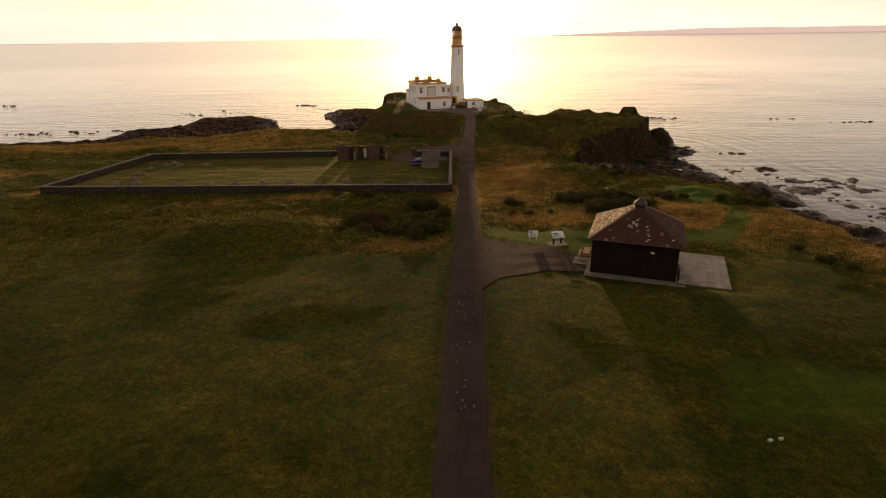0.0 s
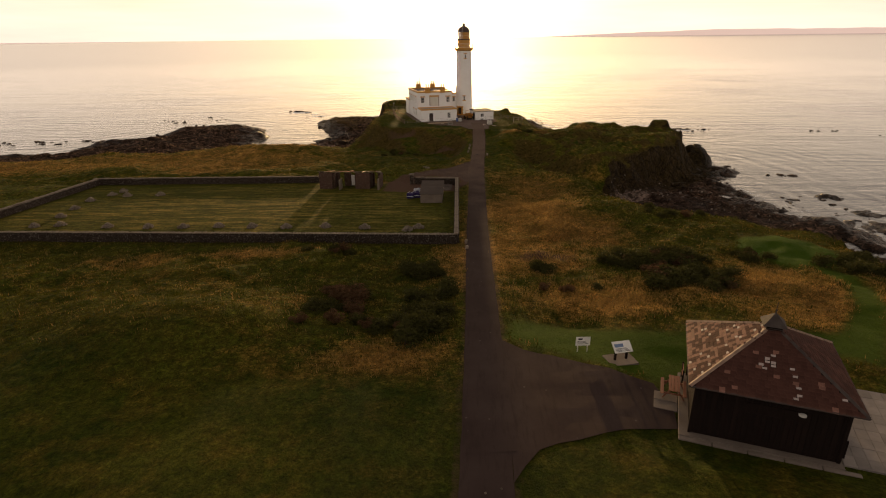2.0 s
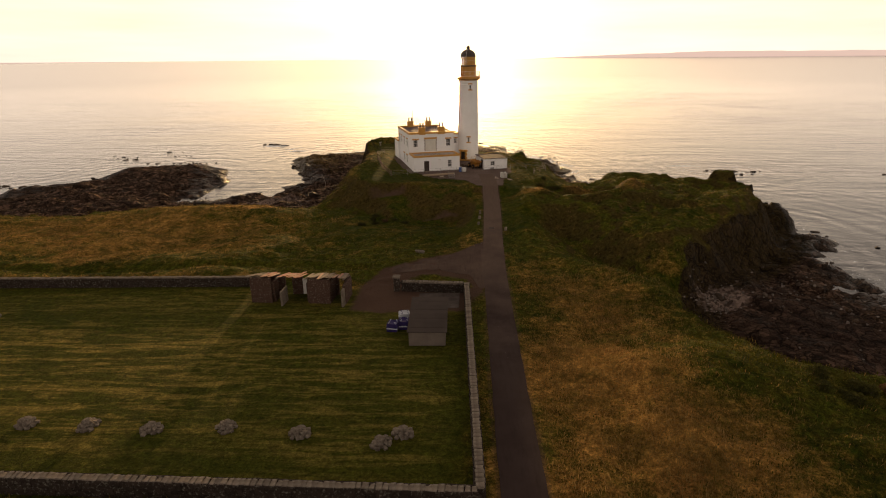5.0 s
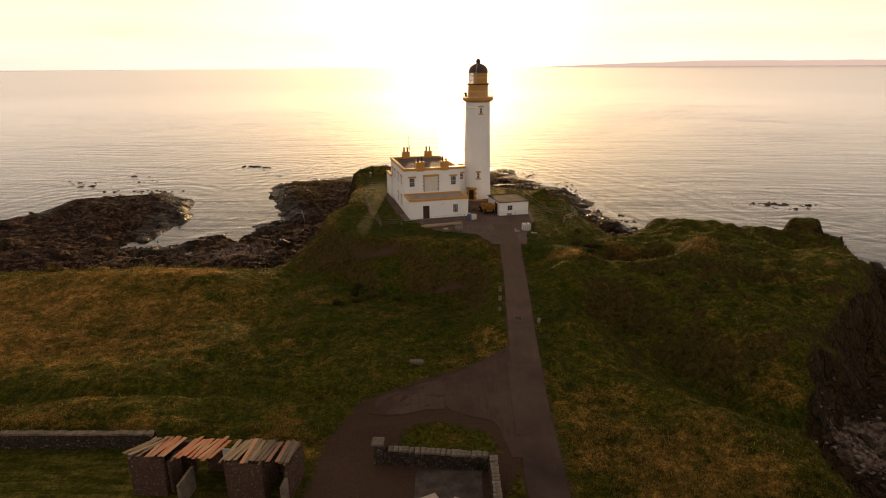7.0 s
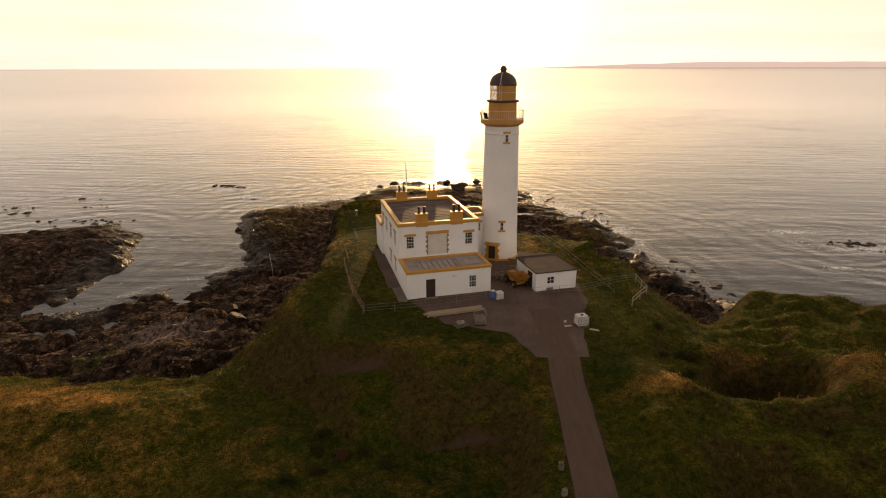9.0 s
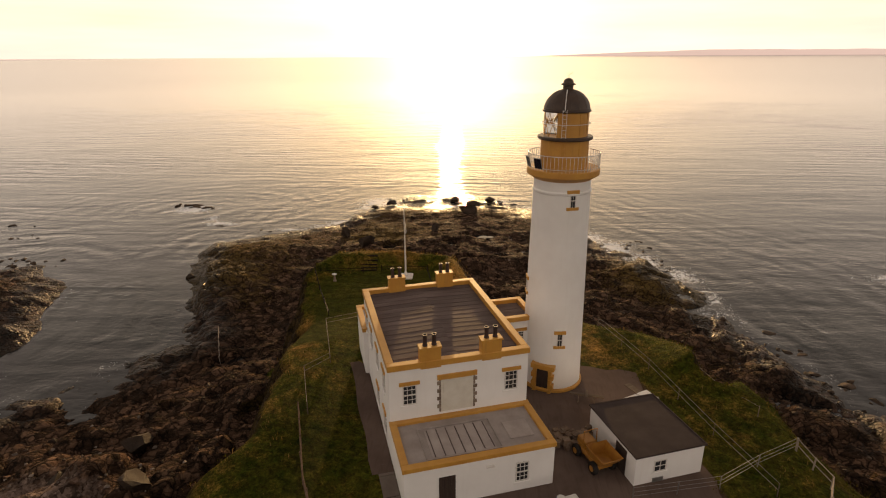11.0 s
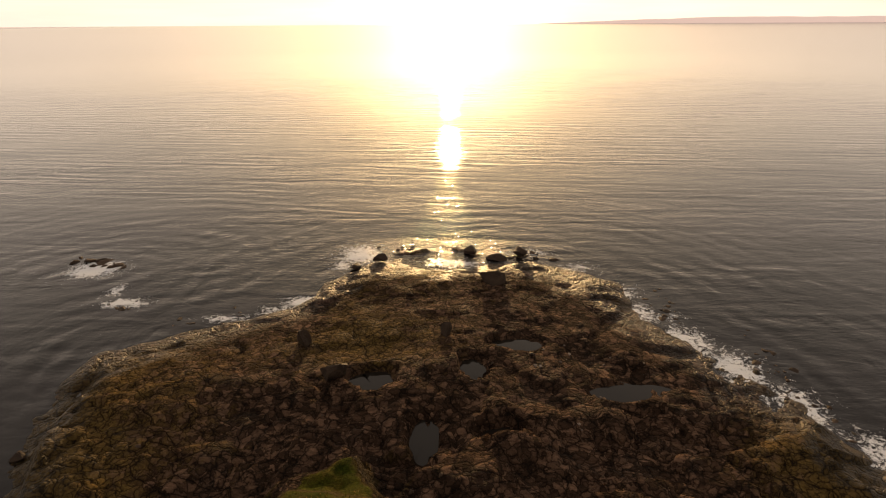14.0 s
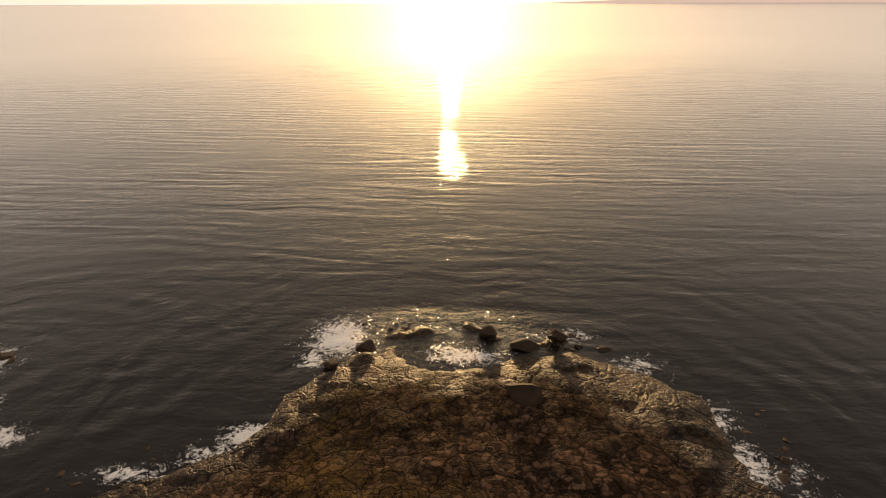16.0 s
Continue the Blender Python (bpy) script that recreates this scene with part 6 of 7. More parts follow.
for side_i in range(4):
    a, b = Vector((*corners[side_i], EAVE)), Vector((*corners[(side_i + 1) % 4], EAVE))
    ta, tb = Vector((*tops[side_i], PEAK)), Vector((*tops[(side_i + 1) % 4], PEAK))
    along = (b - a).normalized()
    up = ((ta + tb) / 2 - (a + b) / 2)
    slope_len = up.length
    up.normalize()
    nrm = along.cross(up)
    rot = Matrix((along, up, nrm)).transposed()
    lay, courses = [], int(slope_len / 0.20)
    for c in range(courses):
        f = (c + 0.5) / courses
        left, right = a.lerp(ta, f), b.lerp(tb, f)
        wide = (right - left).length
        n = max(1, round(wide / 0.285))
        for j in range(n):
            s = (j + 0.5 + (0.25 if c % 2 else -0.25)) / n
            if not 0.02 < s < 0.98:
                continue
            p = left.lerp(right, s) + nrm * (0.02 + 0.012 * random.random())
            lay.append((p, s, f))
    singly = side_i in (0, 3)
    rest = []
    for p, s, f in lay:
        pale = side_i == 0 and ((abs(s - 0.47) < 0.12 and abs(f - 0.5) < 0.13 and random.random() < 0.3) or (abs(s - 0.68) < 0.06 and abs(f - 0.32) < 0.1 and random.random() < 0.22) or random.random() < 0.004) or (side_i == 3 and random.random() < 0.07)
        tilt = Euler((radians(4), 0, random.uniform(-0.03, 0.03))).to_matrix()
        m = Matrix.Translation(p) @ (rot @ tilt).to_4x4()
        # half the left slope's slates are paler, to brighten the sunny side
        if singly:
            pieces_last.append(("slate", pale_me if pale else (faded_lit_me if random.random() < (0.5 if side_i == 3 else 0.05) else random.choice(slate_me)), m, hut_roof))
        else:
            rest.append(m)
    if rest:
        bm = bmesh.new()
        for m in rest:
            bmesh.ops.create_cube(bm, size=1.0, matrix=m @ Matrix.Diagonal((0.27, 0.30, 0.022, 1)))
        ob = part("slate_rest", bm, slate, hut_roof)
        ob["kind"] = "stuff"
    steps_n = int((ta - a).length / 0.34)
    for j in range(steps_n):
        p, q = a.lerp(ta, j / steps_n), a.lerp(ta, (j + 1.08) / steps_n)
        d = q - p
        m = Matrix.Translation((p + q) / 2 + Vector((0, 0, 0.05))) @ d.to_track_quat("X", "Z").to_matrix().to_4x4()
        bm = bmesh.new()
        half = d.length / 2
        v = [bm.verts.new(m @ Vector(c)) for c in ((-half, -0.13, -0.05), (-half, 0, 0.04), (-half, 0.13, -0.05), (half, -0.13, -0.04), (half, 0, 0.05), (half, 0.13, -0.04))]
        for f in ((0, 3, 4, 1), (1, 4, 5, 2), (0, 1, 2), (3, 5, 4), (0, 2, 5, 3)):
            bm.faces.new([v[k] for k in f])
        part("ridge_tile", bm, lead_grey if side_i == 1 else ridge_clay, hut_roof)
louvre = part("cupola", box(-0.40, 0.40, -0.40, 0.40, PEAK - 0.1, PEAK + 0.32, 0.02), dark_wood, hut, "louvred cupola on the ridge")
for i in range(3):
    part("slat", box(-0.44, 0.44, -0.44, 0.44, PEAK + 0.02 + i * 0.1, PEAK + 0.05 + i * 0.1, 0.005), lead_grey, louvre)
bm = bmesh.new()
bmesh.ops.create_cone(bm, cap_ends=True, segments=4, radius1=0.86, radius2=0.03, depth=0.62, matrix=Matrix.Translation((0, 0, PEAK + 0.62)) @ Matrix.Rotation(radians(45), 4, "Z"))
cap = part("cupola_roof", bm, lead_grey, louvre, "lead pyramid cap")
part("finial", lathe([(0.05, PEAK + 0.9), (0.03, PEAK + 1.05), (0.06, PEAK + 1.1), (0.02, PEAK + 1.16), (0.012, PEAK + 1.6), (0, PEAK + 1.62)], 10), lead_grey, louvre)

base_slab = part("plinth", box(-HX - 0.55, HX + 0.25, -HY - 0.45, HY + 0.2, -0.6, 0.1, 0.02), path_concrete, hut, "concrete plinth under the hut")
for i in range(5):
    part("kerb_stone", box(-HX - 0.55 + i * 1.75, -HX + 1.15 + i * 1.75, -HY - 0.75, -HY - 0.46, -0.5, 0.06 + 0.01 * (i % 2), 0.03), path_concrete, hut)
terrace = thing("terrace", HUT, "terrace of grey paving flags beside the hut", "terrace", kind="structure")
for i in range(7):
    for j in range(9):
        x, y = HX + 0.30 + i * 0.62, -HY + j * 0.90
        part("flag", box(x, x + 0.612, y, y + 0.892, -0.5, 0.05 + 0.012 * random.random(), 0.012), flagstone, terrace)
for i in range(2):
    part("step", box(-HX - 1.95, -HX - 0.58, -1.2 + i * 0.9, -0.32 + i * 0.9, -0.8, 0.03 + 0.03 * i, 0.02), path_concrete, hut, "concrete landing slab")

red_timber = surface("reddish_timber", (0.20, 0.075, 0.045), (0.30, 0.13, 0.08), 2.0, 0.6, 0.3, 30, 0.3, stretch=(0.5, 6, 6))
bench = thing("picnic_bench", HUT @ pose(-HX - 0.85, 0.55, 0.1, 0, 0, 90), "reddish wooden picnic bench beside the hut wall", "bench")
for i in range(4):
    part("top_plank", box(-0.9, 0.9, -0.32 + i * 0.165, -0.17 + i * 0.165, 0.70, 0.745, 0.008), red_timber, bench)
for y in (-0.72, 0.58):
    part("seat_plank", box(-0.9, 0.9, y, y + 0.2, 0.42, 0.46, 0.008), red_timber, bench)
for x in (-0.65, 0.65):
    part("cross_bar", box(x - 0.04, x + 0.04, -0.72, 0.78, 0.33, 0.42, 0.006), red_timber, bench)
    for s in (-1, 1):
        leg = rod(bmesh.new(), (x, s * 0.62, 0.0), (x, s * 0.2, 0.70), 0.045, 4)
        part("leg", leg, red_timber, bench)
rail = thing("hut_rail", HUT @ pose(-HX - 0.35, 2.2, 0.1), "dark timber rail at the hut's side", "rail")
for y in (-0.6, 0.5):
    part("post", box(-0.05, 0.05, y - 0.05, y + 0.05, 0, 1.1, 0.01), dark_wood, rail)
for z in (0.5, 0.95):
    part("bar", box(-0.03, 0.03, -0.6, 0.5, z, z + 0.08, 0.01), red_timber, rail)
rail2 = copy_thing(rail, HUT @ pose(HX + 0.3, -HY + 1.1, 0.1, 0, 0, 4))

# ---- signs by the apron ----
sign_white = surface("white_sign_panel", (0.78, 0.77, 0.74), (0.68, 0.66, 0.62), 1.5, 0.4, 0.05, 20, 0.0)
ink, ink_blue = surface("dark_print", (0.03, 0.03, 0.035), (0.05, 0.05, 0.05), 4, 0.5, 0.0, 20, 0.0), surface("blue_print", (0.10, 0.16, 0.30), (0.16, 0.22, 0.36), 4, 0.5, 0.0, 20, 0.0)
gz0 = ground_z(9.95, 57.8)
sign = thing("notice_sign", pose(9.95, 57.8, gz0, 0, 0, 4), "small white notice on two thin posts", "sign")
for x in (-0.35, 0.35):
    part("post", box(x - 0.025, x + 0.025, -0.02, 0.02, -0.2, 0.75, 0.004), white_rail, sign)
plate = part("panel", box(-0.52, 0.52, -0.035, -0.02, 0.55, 1.25, 0.008), sign_white, sign)
part("print_block", box(-0.35, -0.05, -0.041, -0.035, 1.0, 1.14), ink, plate)
for i in range(3):
    part("print_bar", box(-0.42, 0.38 - 0.1 * i, -0.041, -0.035, 0.68 + i * 0.09, 0.71 + i * 0.09), ink, plate)
gz0 = ground_z(12.35, 56.6)
info = thing("information_board", pose(12.35, 56.6, gz0, 0, 0, 14), "sloping information board on two dark posts", "information board")
part("base_slab", box(-1.0, 1.0, -0.75, 0.75, -0.2, 0.05, 0.02), path_concrete, info, "pale concrete base")
for x in (-0.42, 0.42):
    part("post", box(x - 0.07, x + 0.07, -0.07, 0.07, 0.0, 0.95, 0.01), dark_wood, info)
m = Matrix.Translation((0, -0.05, 1.05)) @ Matrix.Rotation(radians(38), 4, "X")
lectern = part("panel", box(-0.66, 0.66, -0.42, 0.42, -0.03, 0.03, 0.01, turn=m), sign_white, info)
part("print_picture", box(-0.55, 0.1, -0.02, 0.22, 0.03, 0.036, turn=m), ink_blue, lectern)
for i in range(4):
    part("print_bar", box(-0.55, 0.5 - 0.08 * i, -0.34 + i * 0.07, -0.31 + i * 0.07, 0.03, 0.035, turn=m), ink, lectern)
marker_green = surface("marker_green", (0.30, 0.42, 0.26), (0.38, 0.50, 0.33), 6, 0.6, 0.2, 40, 0.1)
for x, y in ((18.7, 25.5), (19.3, 25.6)):
    o = part("tee_marker", rough_stone(int(x * 10), 0.26, 0.17, 0.14), marker_green)
    o.matrix_world = pose(x, y, ground_z(x, y) + 0.1, 0, 0, 20)
    tagged(o, "pale green-white block on the mown tee", "tee marker", "tee markers")


# ---- things in the lighthouse yard ----
YZ = 10.78
digger_yellow = surface("yellow_machine_paint", (0.40, 0.18, 0.02), (0.28, 0.11, 0.015), 2.0, 0.5, 0.2, 20, 0.0)
rubber = surface("black_rubber", (0.02, 0.018, 0.017), (0.035, 0.03, 0.028), 4.0, 0.8, 0.4, 30, 0.0)
digger = thing("dumper", pose(2.0, 174.9, YZ, 0, 0, 22), "small yellow building-site dumper parked in the yard", "dumper")
part("chassis", box(-0.55, 0.55, -1.3, 1.2, 0.45, 0.75, 0.05), digger_yellow, digger)
bm = bmesh.new()
v = [bm.verts.new(p) for p in ((-0.55, -1.5, 0.85), (0.55, -1.5, 0.85), (0.55, -0.3, 0.75), (-0.55, -0.3, 0.75), (-0.78, -1.95, 1.5), (0.78, -1.95, 1.5), (0.78, -0.1, 1.6), (-0.78, -0.1, 1.6))]
for f in ((0, 3, 2, 1), (0, 1, 5, 4), (1, 2, 6, 5), (2, 3, 7, 6), (3, 0, 4, 7)):
    bm.faces.new([v[i] for i in f])
skip = part("skip", bm, digger_yellow, digger, "tipping skip")
sol = skip.modifiers.new("thick", "SOLIDIFY")
sol.thickness = 0.05
part("engine_cover", box(-0.45, 0.45, 0.35, 1.35, 0.75, 1.3, 0.06), digger_yellow, digger)
part("seat", box(-0.25, 0.25, 0.05, 0.45, 1.0, 1.15, 0.04), rubber, digger)
for s in (-1, 1):
    part("roll_bar", rod(bmesh.new(), (s * 0.5, 0.5, 0.9), (s * 0.5, 0.55, 2.1), 0.035, 8), digger_yellow, digger)
    for y in (-0.95, 0.95):
        bm = bmesh.new()
        bmesh.ops.create_cone(bm, cap_ends=True, segments=20, radius1=0.42, radius2=0.42, depth=0.3, matrix=Matrix.Translation((s * 0.68, y, 0.42)) @ Matrix.Rotation(radians(90), 4, "Y"))
        bmesh.ops.bevel(bm, geom=[e for e in bm.edges if e.calc_face_angle(0) > 1], offset=0.05, segments=1, affect="EDGES")
        wheel = part("wheel", bm, rubber, digger)
        bm = bmesh.new()
        bmesh.ops.create_cone(bm, cap_ends=True, segments=16, radius1=0.2, radius2=0.16, depth=0.34, matrix=Matrix.Translation((s * 0.69, y, 0.42)) @ Matrix.Rotation(radians(90), 4, "Y"))
        part("hub", bm, digger_yellow, wheel)
part("roll_bar", rod(bmesh.new(), (-0.5, 0.55, 2.1), (0.5, 0.55, 2.1), 0.035, 8), digger_yellow, digger)
rubble_m = drystone("brown_rubble", (0.13, 0.085, 0.06), (0.24, 0.17, 0.12))
rng = random.Random(31)
pile = [((-0.6 + rng.uniform(0, 3.0), 176.9 + rng.uniform(-0.9, 0.9), YZ + rng.uniform(0.0, 0.45)), (rng.uniform(0.2, 0.5),) * 3, rng.uniform(0, 3)) for _ in range(70)]
o = joined("rubble_pile", pile, rubble_m, None)
tagged(o, "low pile of brown rubble beside the dumper", "rubble", kind="stuff")

blue_plastic = surface("blue_plastic", (0.06, 0.10, 0.28), (0.09, 0.14, 0.34), 2.0, 0.4, 0.1, 20, 0.0)
pale_plastic = surface("pale_plastic", (0.62, 0.60, 0.55), (0.50, 0.48, 0.43), 2.0, 0.5, 0.1, 20, 0.0)
drum = thing("water_drum", pose(-0.9, 170.6, YZ - 0.02), "blue plastic drum at the yard's edge", "drum")
part("body", lathe([(0, 0), (0.27, 0.0), (0.29, 0.04), (0.29, 0.3), (0.31, 0.33), (0.29, 0.36), (0.29, 0.6), (0.31, 0.63), (0.29, 0.66), (0.29, 0.9), (0.24, 0.93), (0, 0.93)], 24), blue_plastic, drum)
part("lid", lathe([(0.25, 0.93), (0.25, 0.97), (0, 0.98)], 20), pale_plastic, drum)
crate = thing("white_crate", pose(-0.2, 170.7, YZ - 0.02, 0, 0, 20), "pale ribbed plastic crate beside the drum", "crate")
part("body", box(-0.4, 0.4, -0.35, 0.35, 0, 0.8, 0.03), pale_plastic, crate)
for i in range(6):
    part("rib", box(-0.36 + i * 0.135, -0.31 + i * 0.135, -0.37, -0.35, 0.05, 0.75), pale_plastic, crate)

new_timber = surface("sawn_timber", (0.40, 0.29, 0.19), (0.50, 0.38, 0.26), 1.5, 0.75, 0.3, 25, 0.3, stretch=(0.3, 6, 6))
stack = thing("timber_stack", pose(-5.0, 166.9, YZ - 0.02, 0, 0, 18), "stack of long sawn timber lying before the house", "timber")
for j in range(2):
    for i in range(4):
        dx = 0.25 * math.sin(i * 2.1 + j)
        part("plank", box(-3.0 + dx, 3.0 + dx * 0.5, -0.5 + i * 0.25, -0.28 + i * 0.25, 0.1 + j * 0.09, 0.18 + j * 0.09, 0.006), new_timber, stack)
for x in (-2.2, 0, 2.2):
    part("bearer", box(x - 0.05, x + 0.05, -0.6, 0.6, 0, 0.1, 0.005), new_timber, stack)


def pallet(m, label, stacked=1):
    ob = thing("pallet", m, label, "pallet", "pallets in the yard")
    for k in range(stacked):
        z = k * 0.145
        for i in range(3):
            part("bearer", box(-0.6, 0.6, -0.5 + i * 0.45, -0.4 + i * 0.45, z + 0.022, z + 0.1), weathered, ob)
        for i in range(6):
            part("slat", box(-0.6 + i * 0.22, -0.5 + i * 0.22, -0.5, 0.5, z + 0.1, z + 0.122), weathered, ob)
        for i in range(3):
            part("slat", box(-0.6 + i * 0.55, -0.5 + i * 0.55, -0.5, 0.5, z, z + 0.022), weathered, ob)
    return ob


pallet(pose(-4.4, 163.9, YZ, 0, 0, 35), "grey wooden pallet with scraps of rope and mesh", 2)
rope_m = surface("pale_rope", (0.5, 0.42, 0.33), (0.38, 0.31, 0.24), 5, 0.9, 0.3, 40, 0.0)
bm = bmesh.new()
for i in range(40):
    a = i * 0.5
    r = 0.32 + 0.05 * math.sin(i * 1.7)
    rod(bm, (r * math.cos(a), r * math.sin(a), 0.30 + 0.004 * i), (r * math.cos(a + 0.5), r * math.sin(a + 0.5), 0.304 + 0.004 * i), 0.03, 5)
coil = part("rope_coil", bm, rope_m)
coil.matrix_world = pose(-4.4, 163.9, YZ)
tagged(coil, "coil of pale rope lying on a pallet", "rope")
cage = thing("cage_trolley", pose(-2.5, 164.6, YZ, 0, 0, 4), "grey wire-mesh cage trolley with a board inside", "trolley")
part("deck", box(-0.55, 0.55, -0.8, 0.8, 0.15, 0.22, 0.01), grey_metal, cage)
part("load", box(-0.48, 0.48, -0.7, 0.7, 0.22, 0.55, 0.02), path_concrete, cage, "grey slabs on the trolley")
for x in (-0.55, 0.55):
    for y in (-0.8, 0.8):
        part("corner_post", rod(bmesh.new(), (x, y, 0.0), (x, y, 1.2), 0.02, 6), grey_metal, cage)
    for z in (0.5, 0.85, 1.18):
        part("mesh_bar", rod(bmesh.new(), (x, -0.8, z), (x, 0.8, z), 0.012, 5), grey_metal, cage)
for z in (0.5, 0.85, 1.18):
    part("mesh_bar", rod(bmesh.new(), (-0.55, 0.8, z), (0.55, 0.8, z), 0.012, 5), grey_metal, cage)

gt = ground_z(7.3, 164.2)
tank = thing("water_tank", pose(7.3, 164.2, gt, 0, 0, 14), "white plastic tank in a metal cage on a pallet", "tank")
part("bottle", box(-0.55, 0.55, -0.48, 0.48, 0.16, 1.12, 0.07), pale_plastic, tank)
for i in range(3):
    part("pallet_board", box(-0.62, 0.62, -0.5 + i * 0.42, -0.36 + i * 0.42, 0.0, 0.15, 0.01), weathered, tank)
for x in (-0.58, -0.29, 0, 0.29, 0.58):
    for y in (-0.51, 0.51):
        part("cage_bar", rod(bmesh.new(), (x, y, 0.15), (x, y, 1.15), 0.014, 5), grey_metal, tank)
for z in (0.4, 0.75, 1.15):
    for y in (-0.52, 0.52):
        part("cage_bar", rod(bmesh.new(), (-0.6, y, z), (0.6, y, z), 0.014, 5), grey_metal, tank)
part("tap_cap", lathe([(0.14, 1.12), (0.14, 1.18), (0, 1.19)], 16), rubber, tank)
for i, (x, y, rz, s) in enumerate(((6.0, 164.0, 20, 0.8), (5.9, 165.0, 70, 0.6), (8.4, 163.4, -15, 0.9))):
    o = part("broken_board", box(-0.5 * s, 0.5 * s, -0.12, 0.12, 0, 0.05, 0.008), debris_sheet)
    o.matrix_world = pose(x, y, ground_z(x, y) + 0.03, 6, 4, rz)
    tagged(o, "broken pale board beside the water tank", "board", "loose boards")

freezer = thing("white_cabinet", pose(6.6, 180.3, YZ - 0.05, 0, 0, 28), "white box cabinet with a loose lid behind the outbuilding", "cabinet")
part("body", box(-1.2, 1.2, -0.6, 0.6, 0, 1.25, 0.03), sign_white, freezer)
part("lid", box(-1.25, 0.15, -0.62, 0.62, 1.26, 1.31, 0.01), sign_white, freezer)
part("lid", box(0.25, 1.25, -0.62, 0.62, 1.28, 1.35, 0.01), sign_white, freezer)
part("board", box(0.2, 0.75, 0.62, 1.9, 1.3, 1.36, 0.01), weathered, freezer, "plank lying across the back")
trestle = thing("trestle", pose(3.0, 181.8, YZ - 0.02, 0, 0, -14), "low grey wooden trestle standing in the yard", "trestle")
part("beam", box(-1.3, 1.3, -0.14, 0.14, 0.5, 0.62, 0.01), weathered, trestle)
part("beam", box(-0.1, 0.1, -0.5, 0.5, 0.62, 0.72, 0.01), weathered, trestle)
for x in (-0.6, 0.6):
    for y in (-0.25, 0.25):
        part("leg", rod(bmesh.new(), (x, y * 1.4, 0), (x, y * 0.3, 0.5), 0.04, 5), weathered, trestle)


# ---- fences ----
def fence(name, line, tall, gap, label, wires=(0.5, 0.95), post=0.05, mat_post=None, mat_wire=None, wire=0.014, top=None):
    ob = thing(name, pose(*line[0], ground_z(*line[0])), label, "fence")
    inv = ob.matrix_world.inverted()
    mat_post, mat_wire = mat_post or weathered, mat_wire or grey_metal
    spots = []
    for a, b in zip(line, line[1:]):
        a, b = Vector((*a, 0)), Vector((*b, 0))
        n = max(1, round((b - a).length / gap))
        spots += [a.lerp(b, i / n) for i in range(n)]
    spots.append(Vector((*line[-1], 0)))
    feet = [Vector((p.x, p.y, ground_z(p.x, p.y))) for p in spots]
    for i, f in enumerate(feet):
        lean = Vector((0.05 * math.sin(i * 2.3), 0.05 * math.cos(i * 1.7), 0))
        part("post", rod(bmesh.new(), inv @ (f - Vector((0, 0, 0.2))), inv @ (f + lean + Vector((0, 0, tall))), post, 6), mat_post, ob)
    for z in wires:
        for i, (a, b) in enumerate(zip(feet, feet[1:])):
            part("wire" if wire < 0.03 else "rail", rod(bmesh.new(), inv @ (a + Vector((0, 0, z))), inv @ (b + Vector((0, 0, z))), wire, 5), mat_wire, ob)
    return ob


bleached = surface("bleached_timber", (0.30, 0.25, 0.20), (0.44, 0.37, 0.31), 1.5, 0.8, 0.3, 25, 0.3, stretch=(0.4, 5, 5))
brown_rail = surface("brown_fence_timber", (0.13, 0.080, 0.050), (0.22, 0.145, 0.10), 1.5, 0.8, 0.3, 25, 0.3, stretch=(0.4, 5, 5))
fence("post_and_rail_fence", [(-14.2, 166.6), (-16.6, 172), (-18.4, 178)], 1.15, 1.5, "leaning brown post-and-rail fence along the bank", (0.3, 0.62, 0.98), 0.06, brown_rail, brown_rail, 0.045)
fence("wire_fence", [(-17.9, 178.4), (-19.3, 183.0), (-17.9, 186), (-19.9, 193.2), (-16.9, 195.4)], 1.0, 3.6, "thin wire fence round the house lawn", (0.5, 0.95), 0.035, weathered, bleached, 0.016)
fence("front_wire_fence", [(-14.3, 166.4), (-8, 168.0), (-1.6, 170.3)], 1.0, 3.2, "low wire fence before the house front", (0.35, 0.65, 0.98), 0.03, grey_metal, grey_metal, 0.012)
fence("front_wire_fence", [(3.6, 171.5), (9.3, 172.6), (12.6, 174.6), (16.2, 176.6)], 1.0, 3.0, "low wire fence beside the outbuilding", (0.35, 0.65, 0.98), 0.03, grey_metal, grey_metal, 0.012)
fence("yard_wire_fence", [(7.0, 195.0), (9.3, 186.5), (11.1, 177.8), (12.5, 172.0)], 1.0, 5.0, "taut wire fence above the rocks", (0.5, 0.98), 0.03, weathered, bleached, 0.018)
fence("seaward_wire_fence", [(7.4, 196.5), (14.5, 198.0), (15.3, 186), (15.3, 180)], 0.95, 6.0, "sagging wire fence on the grassy knob", (0.9,), 0.035, weathered, bleached, 0.014)
fence("cliff_fence", [(16.2, 176.5), (16.4, 173), (13.6, 169.0)], 1.0, 2.0, "short timber fence at the cliff edge", (0.5, 0.95), 0.06, bleached, bleached, 0.035)
fence("lawn_fence", [(-20.3, 196), (-24.3, 206.8), (-18.8, 208.6)], 0.8, 4.0, "low dark timber edging fence round the flag lawn", (0.3, 0.6), 0.05, dark_wood, dark_wood, 0.03)
fence("lawn_fence", [(-16.6, 209.3), (-10.9, 209.3), (-9.3, 199.5)], 0.8, 4.0, "low dark timber edging fence round the flag lawn", (0.3, 0.6), 0.05, dark_wood, dark_wood, 0.03)
fence("marsh_rail", [(-39.0, 210.5), (-37.8, 207.5), (-36.7, 204.8)], 1.1, 3.0, "old pale rail down the side of the rocks", (1.0,), 0.04, bleached, bleached, 0.04)

